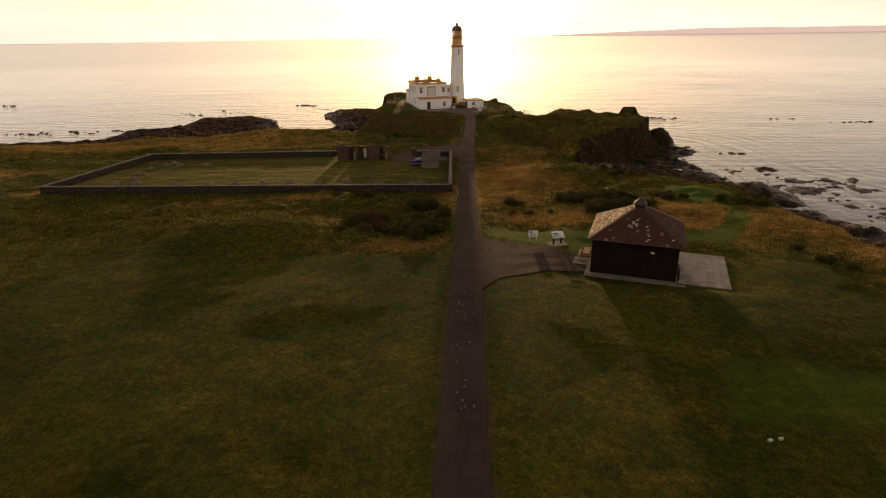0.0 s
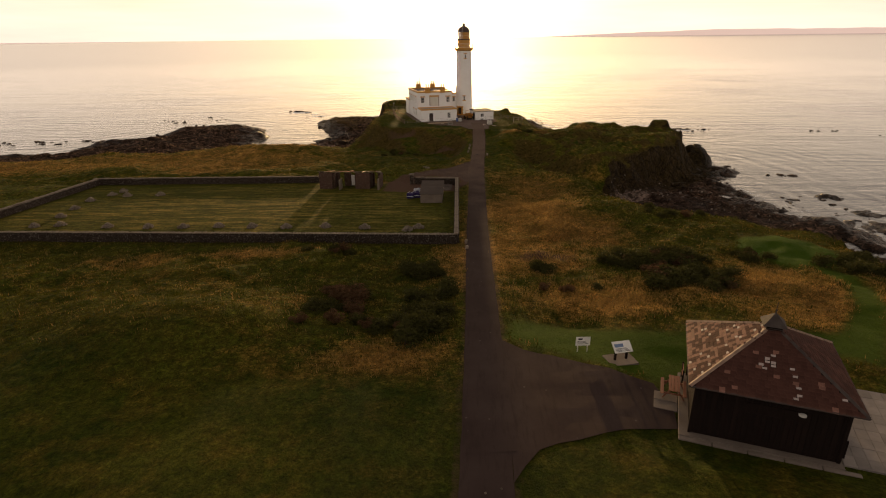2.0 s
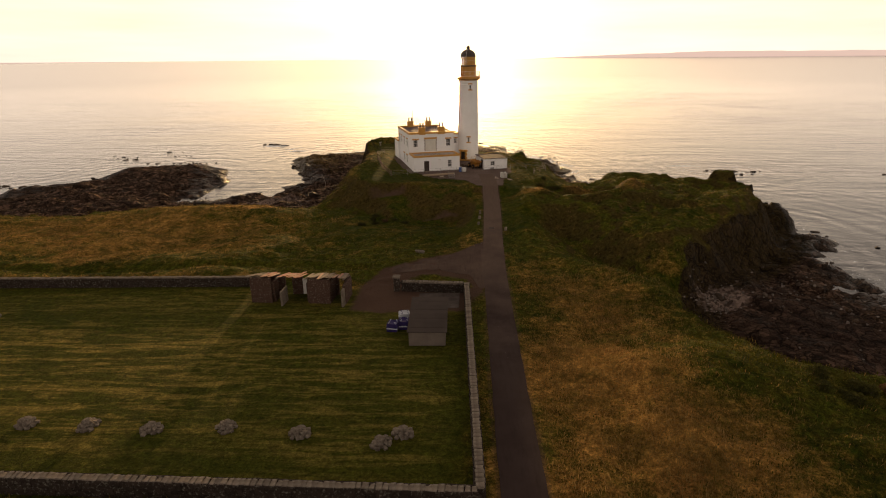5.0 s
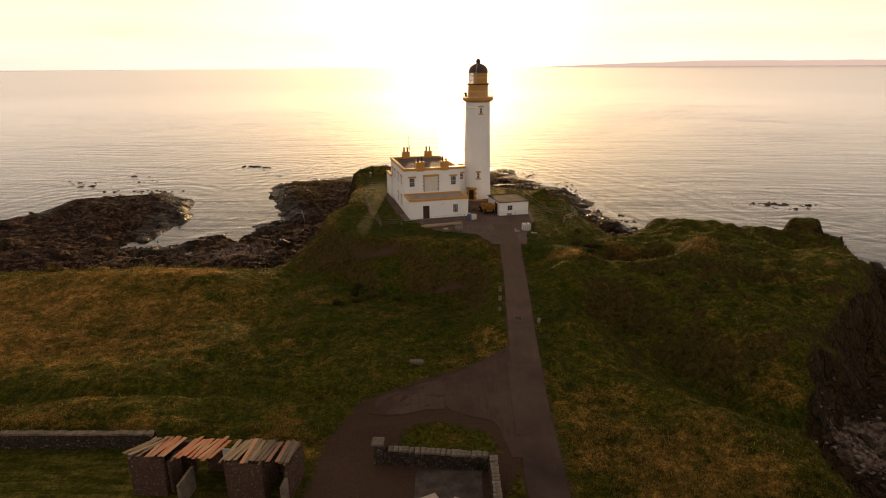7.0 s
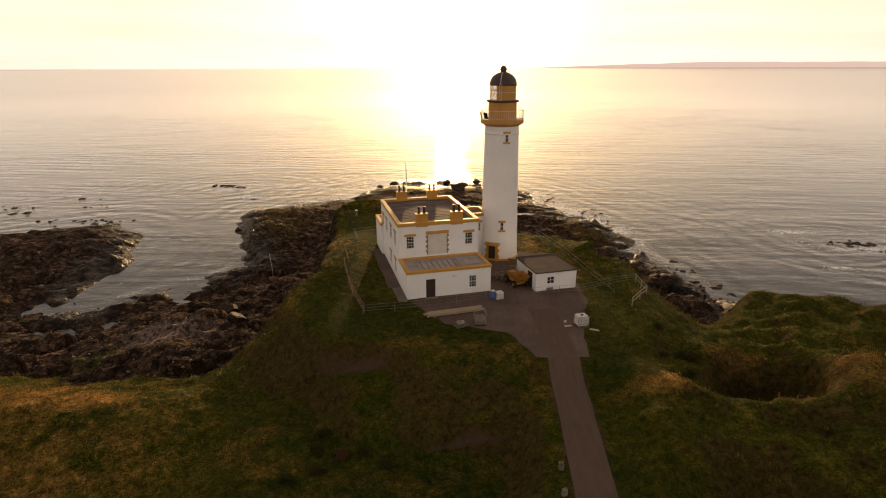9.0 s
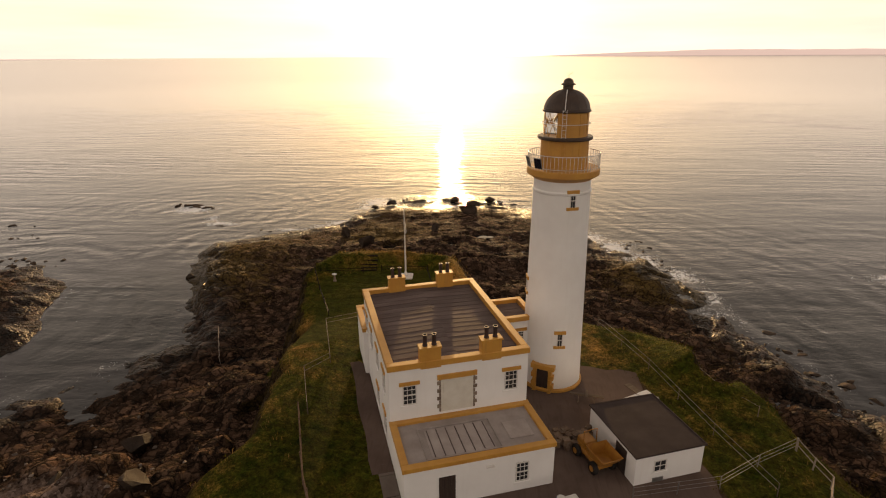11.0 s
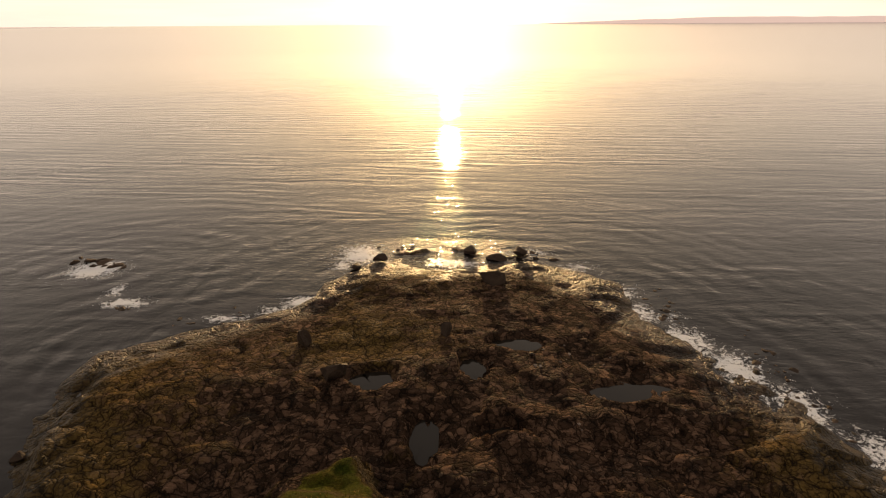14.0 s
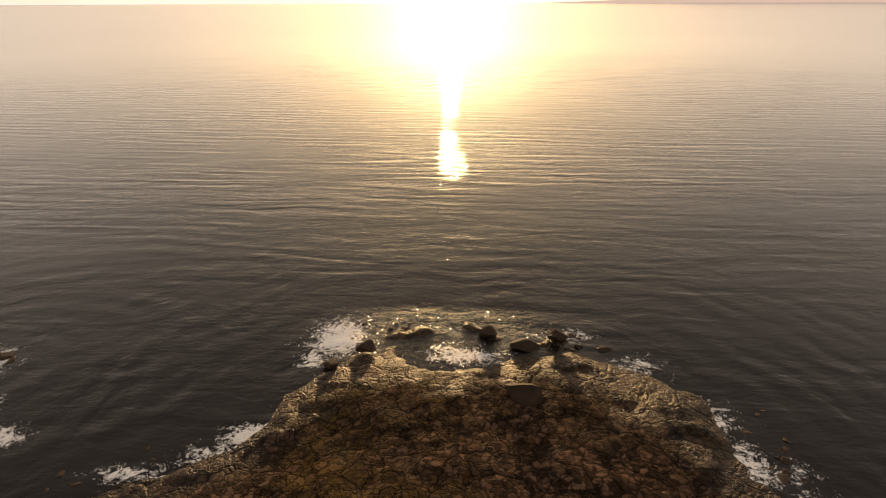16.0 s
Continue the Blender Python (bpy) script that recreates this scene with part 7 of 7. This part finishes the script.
# ---- the flag lawn ----
fz = ground_z(-13.4, 207.5)
flag = thing("flagpole", pose(-13.4, 207.5, fz), "tall white flagpole on a square white base", "flagpole")
part("base", box(-0.85, 0.85, -0.85, 0.85, -0.3, 0.16, 0.03), white_rail, flag, "square white painted base")
part("foot", lathe([(0.34, 0.16), (0.30, 0.3), (0.16, 0.6), (0.12, 0.75), (0, 0.76)], 20), white_rail, flag)
part("mast", lathe([(0.10, 0.6), (0.075, 4.5), (0.06, 4.6), (0.05, 8.5), (0, 8.52)], 16), white_rail, flag)
part("ball", lathe([(0, 8.48), (0.08, 8.52), (0.1, 8.6), (0.07, 8.68), (0, 8.7)], 12), white_rail, flag)
part("halyard", rod(bmesh.new(), (0.14, 0.05, 1.0), (0.05, 0.02, 8.3), 0.012, 5), rope_m, flag)
cloth = bmesh.new()
pts = [(0.06, 6.9), (0.16, 6.6), (0.1, 6.2), (0.2, 5.9), (0.12, 5.5)]
for (x0, z0), (x1, z1) in zip(pts, pts[1:]):
    rod(cloth, (x0, 0, z0), (x1, 0.03, z1), 0.06, 7, 0.045)
part("furled_pennant", cloth, white_rail, flag)
dz = ground_z(-21.8, 206.0)
dial = thing("marker_pedestal", pose(-21.8, 206.0, dz), "small pedestal with a white round top on the lawn", "pedestal")
part("pillar", lathe([(0.22, -0.2), (0.22, 0.1), (0.14, 0.16), (0.12, 0.8), (0.16, 0.86), (0, 0.87)], 14), stone_quoin, dial)
part("disc", lathe([(0.28, 0.86), (0.28, 0.92), (0.1, 0.93), (0.1, 0.95), (0, 0.95)], 20), white_rail, dial)
steps_ob = thing("lawn_steps", pose(-18.4, 211.4, ground_z(-18.4, 209.5), 0, 0, 4), "timber-edged steps down from the lawn", "steps")
for i in range(5):
    z = ground_z(-18.4, 209.4 + i * 0.7) - ground_z(-18.4, 209.5)
    part("tread", box(-1.0, 1.0, -2.0 + i * 0.7, -1.8 + i * 0.7, z - 0.15, z + 0.1, 0.02), dark_wood, steps_ob)

# ---- small things along the road ----
wz = ground_z(-6.45, 132.6)
o = part("white_boulder", rough_stone(3, 1.3, 0.6, 0.5), cope_stone)
o.matrix_world = pose(-6.45, 132.6, wz + 0.12, 0, 8, 20)
tagged(o, "pale flat boulder lying in the grass", "boulder")
cover = thing("manhole_cover", pose(3.85, 139.9, ground_z(3.85, 139.9) + 0.055, -4, 0, 5), "dark broken manhole cover in the road", "manhole")
part("frame", box(-0.42, 0.42, -0.36, 0.36, -0.1, 0.018, 0.01), black_iron, cover)
part("lid", box(-0.34, 0.34, -0.28, 0.28, 0.0, 0.03, 0.01), rubber, cover)
for i, (x, y, h) in enumerate(((2.35, 146.2, 0.7), (2.2, 144.0, 0.55), (2.0, 141.6, 0.45), (5.9, 139.0, 0.6), (1.6, 84.4, 0.6), (1.7, 82.2, 0.5))):
    o = part("marker_stone", rough_stone(90 + i, 0.35, 0.3, h), cope_stone if i < 3 else stone_quoin)
    o.matrix_world = pose(x, y, ground_z(x, y) + h * 0.35, 4, -5, 20 * i)
    tagged(o, "rough pale marker stone at the road's edge", "stone", "roadside stones")
rng = random.Random(77)
grit = [((2.4 + rng.gauss(0, 0.5), rng.uniform(26, 44), 0), (rng.uniform(0.05, 0.13),) * 3, rng.uniform(0, 3)) for _ in range(40)]
grit = [((x, y, ground_z(x, y) + 0.07), s, a) for (x, y, _), s, a in grit]
o = joined("loose_stones", grit, cope_stone, None)
tagged(o, "pale stones scattered on the road", "stones", kind="stuff")
for i, (y0, y1, x0, x1) in enumerate(((46.5, 53.5, 1.55, 4.4), (121, 131, 1.9, 4.3), (134, 138.5, 3.0, 4.9))):
    o = flat_on_ground("road_patch", [(x0, y0), (x1, y0 + 0.3), (x1 + 0.05, y1), (x0 + 0.1, y1 + 0.4)], 0.068, asphalt)
    tagged(o, "repaired patch in the asphalt road", "road patch", kind="structure")


# ---- rocks of the shore ----
def boulder_shapes(n, seed):
    """Unit rocks as arrays of corners and faces: a ball cut by random planes."""
    r = np.random.default_rng(seed)
    out = []
    for _ in range(n):
        bm = bmesh.new()
        bmesh.ops.create_icosphere(bm, subdivisions=2, radius=1.0)
        co = np.array([v.co[:] for v in bm.verts])
        fa = np.array([[v.index for v in f.verts] for f in bm.faces])
        bm.free()
        for _ in range(11):
            d = r.normal(size=3)
            d /= np.linalg.norm(d)
            cut = r.uniform(0.32, 0.75)
            over = np.maximum(co @ d - cut, 0)
            co = co - over[:, None] * d
        co = co * (1 + 0.05 * r.normal(size=(len(co), 1)))
        out.append((co, fa))
    return out


SHAPES = boulder_shapes(9, 4)


def scatter_rocks(name, spots, material, label, category="rocks"):
    """Many rocks in one mesh: spots of x, y, z, size, flatness."""
    r = np.random.default_rng(len(spots))
    cos, fas, base = [], [], 0
    for x, y, z, s, flat in spots:
        co, fa = SHAPES[r.integers(len(SHAPES))]
        a = r.uniform(0, 6.28)
        q = co * (s, s * r.uniform(0.6, 1.0), s * flat)
        q = np.stack([q[:, 0] * math.cos(a) - q[:, 1] * math.sin(a) + x, q[:, 0] * math.sin(a) + q[:, 1] * math.cos(a) + y, q[:, 2] + z], 1)
        cos.append(q)
        fas.append(fa + base)
        base += len(co)
    me = bpy.data.meshes.new(name)
    me.from_pydata(np.concatenate(cos).tolist(), [], np.concatenate(fas).tolist())
    me.materials.append(material)
    return tagged(new(name, me), label, category, kind="stuff")


def shore_rock(name, a, b, c):
    k = Nodes(name)
    mid, fine = k.noise(0.8, 5, 0.65), k.noise(9, 4, 0.7)
    col = k.mix(k.ramp(mid, (0.3, 0.0), (0.7, 1.0)), a, b)
    col = k.mix(k.ramp(fine, (0.55, 0.0), (0.85, 0.8)), col, c)
    col = k.mix(1.0, col, k.ramp(k.island(), (0.0, 0.55), (1.0, 1.3)), "MULTIPLY")
    return k.done(col, k.ramp(mid, (0.4, 0.65), (0.7, 0.9)), k.bump(fine, 0.7, 0.08), Specular_IOR_Level=0.12)


dark_rock = shore_rock("dark_shore_rock", (0.032, 0.022, 0.016), (0.085, 0.058, 0.040), (0.15, 0.115, 0.09))
rng = np.random.default_rng(12)
n = 15000
px_, py_ = rng.uniform(-110, 66, n), rng.uniform(122, 290, n)
inn, gr = inside(px_, py_, COAST), inside(px_, py_, TURF)
pz = height(px_, py_)
keep = (inn > -1.0) & (gr < -0.5) & ((py_ < 222) | (rng.random(n) < 0.05)) & ((px_ > -10) | (rng.random(n) < 0.5)) & (gr < -2.5)
size = 0.14 + 0.32 * rng.random(n) ** 3.0 + 0.55 * (rng.random(n) < 0.02)
spots = [(x, y, z + 0.1 * s, s, 0.6) for x, y, z, s in zip(px_[keep], py_[keep], pz[keep], size[keep])][:6000]
scatter_rocks("shore_boulders", spots, dark_rock, "dark angular boulders strewn over the sea rocks")

# single large rocks: on the point, in the surf and off the coast
for x, y, s, flat, z, label in ((-29.9, 252.4, 1.5, 1.2, 0, "tall dark rock standing on the rock shelf"), (-53.5, 233.0, 1.2, 0.45, 0.0, "dark boulder at the edge of the cove"), (-27.6, 279.0, 1.5, 0.7, 0.3, "dark wet rock in the surf"), (-23.9, 282.6, 1.7, 0.6, 0.4, "dark wet rock in the surf"), (-8.0, 286.6, 2.0, 0.5, 0.5, "dark wet rock in the surf"), (-3.2, 284.0, 2.3, 0.5, 0.3, "dark wet rock in the surf"), (1.0, 285.4, 1.9, 0.6, 0.5, "dark wet rock in the surf"),
                                (-5.3, 272.6, 3.1, 0.6, 0.0, "large low dark rock near the point"), (-11.8, 254.4, 1.4, 1.1, 0, "upright dark rock beside a pool"),
                                (-24.4, 243.6, 2.5, 0.7, 0.1, "brown rounded rock beside a pool"), (-37.6, 187.6, 2.0, 0.6, 0, "dark boulder on the shingle beach"), (-33.6, 180.4, 2.2, 0.55, 0, "dark boulder on the shingle beach"), (-41, 181.5, 1.2, 0.7, 0, "dark boulder on the shingle beach")):
    co, fa = SHAPES[int(abs(x)) % 9]
    bm = bmesh.new()
    vs = [bm.verts.new((p[0] * s, p[1] * s * 0.8, p[2] * s * flat)) for p in co]
    for f in fa:
        bm.faces.new([vs[i] for i in f])
    o = part("shore_rock", bm, dark_rock)
    o.matrix_world = pose(x, y, ground_z(x, y) + s * flat * 0.25 + z, 0, 0, x * 7 % 360)
    tagged(o, label, "rock")
sea_spots = []
r2 = np.random.default_rng(3)
for cx, cy, rx, ry, count, big in ((-74, 281, 5, 2.5, 22, 1.1), (-113, 248, 3, 2, 9, 1.2), (-100, 255, 3, 1.5, 6, 0.8), (76, 155, 4, 1.5, 12, 0.8), (67, 164, 2, 2, 8, 0.8), (77, 225, 7, 1.4, 30, 0.9), (74, 221, 6, 1.2, 14, 0.7),
                               (-62, 264, 3, 1.5, 10, 0.7), (-20, 287, 8, 4, 18, 0.7), (2, 284, 5, 3, 16, 0.8), (128, 219, 9, 1.0, 22, 0.8), (143, 209, 6, 1.0, 16, 0.8), (-119, 253, 5, 2, 12, 0.8), (-106, 264, 5, 1.5, 8, 0.7),
                               (-150, 200, 14, 2.5, 30, 1.0), (-132, 205, 12, 2.5, 26, 1.0), (70, 128, 5, 12, 40, 0.5), (75, 108, 6, 14, 50, 0.5), (28, 250, 3, 12, 60, 0.6), (20, 264, 4, 6, 50, 0.6), (36, 205, 3, 12, 40, 0.7), (-238, 295, 8, 3, 14, 1.2), (-45, 262, 8, 3, 30, 0.5), (-90, 240, 10, 3, 30, 0.7)):
    for _ in range(count):
        s = big * r2.uniform(0.3, 1.0)
        s *= 1.7
        if r2.random() < 0.55:
            sea_spots.append((cx + rx * r2.normal() * 0.6, cy + ry * r2.normal() * 0.6, r2.uniform(-0.16, 0.04) * s, s, 0.3))
scatter_rocks("surf_rocks", sea_spots, dark_rock, "low wet dark rocks breaking the water's surface")
pale_spots = []
for cx, cy, rx, ry, count in ((31.5, 125.5, 2.0, 2.5, 50), (35, 128, 3, 3, 24), (-38, 176, 9, 9, 90), (-48, 180, 10, 6, 60), (46, 134, 4, 5, 30), (52, 122, 8, 10, 70), (10, 246, 14, 8, 30)):
    for _ in range(count):
        x, y = cx + rx * r2.normal() * 0.7, cy + ry * r2.normal() * 0.7
        s = r2.uniform(0.12, 0.34)
        pale_spots.append((x, y, ground_z(x, y) + 0.08, s, 0.65))
pale_rock = shore_rock("pale_shore_rock", (0.13, 0.10, 0.085), (0.22, 0.18, 0.15), (0.30, 0.26, 0.22))
scatter_rocks("shingle_stones", pale_spots, pale_rock, "pale weathered stones lying at the cliff foot")

pool_water = Nodes("pool_water")
pool_water = pool_water.done((0.02, 0.017, 0.014), 0.04, pool_water.bump(pool_water.noise(2.5, 3, 0.5), 0.05, 0.05), IOR=1.333)
for x, y, rx, ry, z in POOLS[:-1]:
    around = np.linspace(0, 6.28, 40)
    z = min(z, float(np.percentile(height(x + rx * 1.3 * np.cos(around), y + ry * 1.3 * np.sin(around)), 25)))
    bm = bmesh.new()
    c = bm.verts.new((0, 0, 0))
    ring = [bm.verts.new((rx * 1.35 * math.cos(a) * (1 + 0.7 * noise.noise(Vector((2.2 * math.cos(a), 2.2 * math.sin(a), x)))), ry * 1.35 * math.sin(a) * (1 + 0.7 * noise.noise(Vector((2.2 * math.cos(a), 2.2 * math.sin(a), y)))), 0)) for a in np.linspace(0, 2 * math.pi, 44, endpoint=False)]
    for i in range(44):
        bm.faces.new((c, ring[i], ring[(i + 1) % 44]))
    o = part("rock_pool", bm, pool_water)
    o.matrix_world = pose(x, y, z - 0.08)
    tagged(o, "still dark pool in the rock shelf", "rock pool", kind="structure")


# ---- plants ----
def leaf_material(name, a, b, c, glow=0.35):
    k = Nodes(name)
    tone, patch = k.island(), k.noise(0.35, 3, 0.6)
    col = k.mix(tone, a, b)
    col = k.mix(k.ramp(patch, (0.4, 0.0), (0.7, 0.8)), col, c)
    k.put(k.b.inputs["Base Color"], col)
    k.b.inputs["Roughness"].default_value = 0.8
    k.b.inputs["Specular IOR Level"].default_value = 0.05
    tr = k.n.new("ShaderNodeBsdfTranslucent")
    k.l.new(col, tr.inputs["Color"])
    mx = k.n.new("ShaderNodeMixShader")
    mx.inputs["Fac"].default_value = glow
    k.l.new(k.b.outputs[0], mx.inputs[1])
    k.l.new(tr.outputs[0], mx.inputs[2])
    k.l.new(mx.outputs[0], k.n["Material Output"].inputs["Surface"])
    return k.m


def tufts(name, x, y, tall, material, label, blades=5, spread=0.16, wide=0.05, category="grass"):
    """Grass as many narrow blades in one mesh."""
    r = np.random.default_rng(len(x))
    z = height(x, y) - 0.03
    n = len(x) * blades
    bx, by, bz = (np.repeat(v, blades) for v in (x, y, z))
    h = np.repeat(tall, blades) * r.uniform(0.5, 1.1, n)
    a, lean = r.uniform(0, 6.28, n), r.uniform(0.1, 0.7, n)
    fx, fy = bx + r.normal(0, spread, n), by + r.normal(0, spread, n)
    w = wide * r.uniform(0.6, 1.4, n)
    sx, sy = np.cos(a + 1.57) * w, np.sin(a + 1.57) * w
    mx, my = fx + np.cos(a) * lean * h * 0.35, fy + np.sin(a) * lean * h * 0.35
    tx, ty = fx + np.cos(a) * lean * h, fy + np.sin(a) * lean * h
    co = np.empty((n, 5, 3))
    co[:, 0] = np.stack([fx - sx, fy - sy, bz], 1)
    co[:, 1] = np.stack([fx + sx, fy + sy, bz], 1)
    co[:, 2] = np.stack([mx + sx * 0.8, my + sy * 0.8, bz + h * 0.6], 1)
    co[:, 3] = np.stack([mx - sx * 0.8, my - sy * 0.8, bz + h * 0.6], 1)
    co[:, 4] = np.stack([tx, ty, bz + h * (1 - 0.25 * lean)], 1)
    i = np.arange(n)[:, None] * 5
    quads, tris = (i + np.array([[0, 1, 2, 3]])), (i + np.array([[3, 2, 4]]))
    me = bpy.data.meshes.new(name)
    me.vertices.add(n * 5)
    me.vertices.foreach_set("co", co.ravel())
    me.loops.add(n * 7)
    me.loops.foreach_set("vertex_index", np.concatenate([quads, tris], 1).ravel())
    me.polygons.add(n * 2)
    me.polygons.foreach_set("loop_start", (np.arange(n)[:, None] * 7 + np.array([[0, 4]])).ravel())
    me.update(calc_edges=True)
    me.materials.append(material)
    return tagged(new(name, me), label, category, kind="stuff")


def field(at, gxs, gys, grid, default=0.0):
    """Read a number of the ground's grid at places."""
    ix = np.clip(np.searchsorted(gxs, at[0]) - 1, 0, len(gxs) - 2)
    iy = np.clip(np.searchsorted(gys, at[1]) - 1, 0, len(gys) - 2)
    return grid[iy, ix]


rng = np.random.default_rng(101)
n = 190000
tx = np.concatenate([rng.uniform(-60, 62, n), rng.uniform(-115, 62, n // 2)])
ty = np.concatenate([rng.uniform(18, 122, n), rng.uniform(120, 222, n // 2)])
at = (tx, ty)
d_dry, d_mown, d_dirt, d_rock = (field(at, xs, ys, g) for g in (dry, mown, dirt, rock))
off_road = beside(tx, ty, ROAD) > 1.9
clear = off_road & (inside(tx, ty, GARDEN) < -0.6) & (inside(tx, ty, HUT_PAD) < -0.8) & (inside(tx, ty, YARD) < 0.3) & (d_rock < 0.5) & (d_mown < 0.6)
clear &= (inside(tx, ty, [(3.6, 60.0), (13.7, 53.9), (13.8, 49.4), (8.0, 48.0), (4.0, 44.5)]) < 0.2) & ~((np.abs(tx + 6) < 12) & (np.abs(ty - 180) < 16))
bare = inside(tx, ty, SCRUFF) > 0
clump = 0.5 + 0.5 * fbm(tx, ty, 5, 3, 131)
gold = clear & ~bare & (rng.random(len(tx)) < (np.maximum(d_dry - 0.15, 0) * 1.3 * (0.3 + clump) + 0.03 * (ty > 58)))
green = clear & ~bare & ~gold & (rng.random(len(tx)) < np.where(ty > 60, 0.30 + 0.5 * clump, 0.15 + 0.4 * clump))
dry_grass = leaf_material("dry_long_grass", (0.14, 0.090, 0.026), (0.35, 0.215, 0.075), (0.12, 0.086, 0.022), 0.48)
green_grass = leaf_material("green_rough_grass", (0.020, 0.029, 0.003), (0.058, 0.060, 0.008), (0.085, 0.062, 0.011), 0.42)
ids = rng.permutation(np.flatnonzero(gold))[:60000]
tufts("long_dry_grass", tx[ids], ty[ids], rng.uniform(0.18, 0.48, len(ids)), dry_grass, "tall dry golden grass in drifts", 6, 0.32, 0.017)
ids = rng.permutation(np.flatnonzero(green))[:75000]
tufts("rough_green_grass", tx[ids], ty[ids], rng.uniform(0.10, 0.34, len(ids)) * np.where(ty[ids] > 60, 1.0, 0.85), green_grass, "tussocky dark green rough grass", 5, 0.26, 0.026)

leaf_dark = leaf_material("gorse_leaf", (0.028, 0.030, 0.008), (0.070, 0.066, 0.018), (0.042, 0.042, 0.012), 0.3)
leaf_brown = leaf_material("brown_bracken", (0.060, 0.034, 0.017), (0.13, 0.070, 0.034), (0.075, 0.048, 0.025), 0.3)
stem_wood = surface("bush_stem", (0.06, 0.045, 0.03), (0.09, 0.065, 0.045), 4, 0.9, 0.4, 30, 0.0)


def bush(seed, leaves=1500):
    """A low shrub, about 2 m across: bare stems and a ragged crown of small leaf sprays."""
    r = np.random.default_rng(seed)
    lobes = [(r.uniform(-0.75, 0.75), r.uniform(-0.6, 0.6), r.uniform(0.3, 0.75), r.uniform(0.3, 0.6)) for _ in range(8)]
    pts = []
    for i in range(leaves):
        cx, cy, cz, rad = lobes[r.integers(len(lobes))]
        d = r.normal(size=3)
        d /= np.linalg.norm(d)
        p = np.array((cx, cy, cz)) + d * rad * r.uniform(0.55, 1.08) * (1, 1, 0.8)
        if p[2] > 0.02:
            pts.append((p, d))
    co, fa = [], []
    for p, d in pts:
        s, a = r.uniform(0.05, 0.11), r.normal(size=3)
        u = np.cross(d, a)
        u /= np.linalg.norm(u) + 1e-6
        v = np.cross(u, d) * 0.5 + d * 0.7
        i = len(co)
        co += [p - u * s * 0.5, p + u * s * 0.5, p + u * s * 0.35 + v * s, p + v * s * 1.5, p - u * s * 0.35 + v * s]
        fa.append((i, i + 1, i + 2, i + 3, i + 4))
    me = bpy.data.meshes.new("crown")
    me.from_pydata([tuple(c) for c in co], [], fa)
    stems = bmesh.new()
    for cx, cy, cz, rad in lobes:
        rod(stems, (cx * 0.2, cy * 0.2, -0.1), (cx * 0.7, cy * 0.7, cz * 0.6), 0.05, 5, 0.03)
        rod(stems, (cx * 0.7, cy * 0.7, cz * 0.6), (cx, cy, cz + rad * 0.4), 0.03, 4, 0.01)
    return me, stems


kinds = []
for i, (mat_, label) in enumerate(((leaf_dark, "dark green gorse bush in the rough grass"), (leaf_dark, "dark green gorse bush in the rough grass"), (leaf_brown, "brown bracken clump in the rough grass"))):
    crown, stems = bush(50 + i)
    ob = thing("bush", pose(0, 0, 0), label, "bush", "bushes in the rough")
    me = crown
    me.materials.append(mat_)
    c = new("crown", me)
    c.parent = ob
    part("stems", stems, stem_wood, ob)
    kinds.append(ob)
r = random.Random(5)
places = []
for cx, cy, rx, ry, count, low, high, brown in ((-9.5, 66.5, 3.2, 2.2, 12, 0.9, 1.5, 0.7), (-2.3, 63, 2.6, 5.5, 22, 0.9, 1.6, 0.15), (-3.2, 74, 3.0, 1.6, 10, 0.9, 1.4, 0.1), (-8, 62, 3, 2, 6, 0.7, 1.1, 0.5), (9.6, 75.5, 0.8, 0.8, 4, 0.8, 1.2, 0.0),
                                             (21.5, 77.5, 5.0, 3.2, 26, 1.0, 1.7, 0.1), (22, 72.5, 5.0, 3.0, 24, 1.0, 1.6, 0.2), (11, 70, 3, 1.5, 4, 0.5, 0.8, 0.5), (44, 79, 5, 4, 14, 0.9, 1.5, 0.1), (32, 80, 3, 2, 7, 0.7, 1.2, 0.3), (-12, 80, 5, 2, 5, 0.6, 0.9, 0.3), (30, 97, 5, 2, 8, 0.6, 1.0, 0.5), (16, 160, 3, 4, 7, 0.5, 0.9, 0.3), (-12, 150, 8, 3, 7, 0.5, 0.8, 0.4), (38, 50, 4, 6, 6, 0.6, 1.0, 0.4)):
    for _ in range(count):
        x, y = cx + r.gauss(0, 0.5) * rx, cy + r.gauss(0, 0.5) * ry
        if float(beside(np.array([x]), np.array([y]), ROAD)[0]) < 3.0:
            x -= 2.2 if x < 3 else -2.2
        places.append((x, y, r.uniform(low, high), 2 if r.random() < brown else r.randrange(2)))
first = {}
for x, y, s, kind in places:
    m = pose(x, y, ground_z(x, y) - 0.05, 0, 0, r.uniform(0, 360)) @ Matrix.Diagonal((s, s, s * r.uniform(0.6, 0.9), 1))
    if kind not in first:
        first[kind] = kinds[kind]
        kinds[kind].matrix_world = m
        continue
    c = copy_thing(kinds[kind], Matrix())
    c.matrix_basis = m
for kind, ob in enumerate(kinds):
    if kind not in first:
        ob.matrix_world = pose(-6, 60 + kind, ground_z(-6, 60 + kind))

# ---- pieces of walls and roofs ----
for name, me, m, parent in pieces_last:
    o = bpy.data.objects.new(name, me)
    scene.collection.objects.link(o)
    o.parent = parent
    o.matrix_basis = m
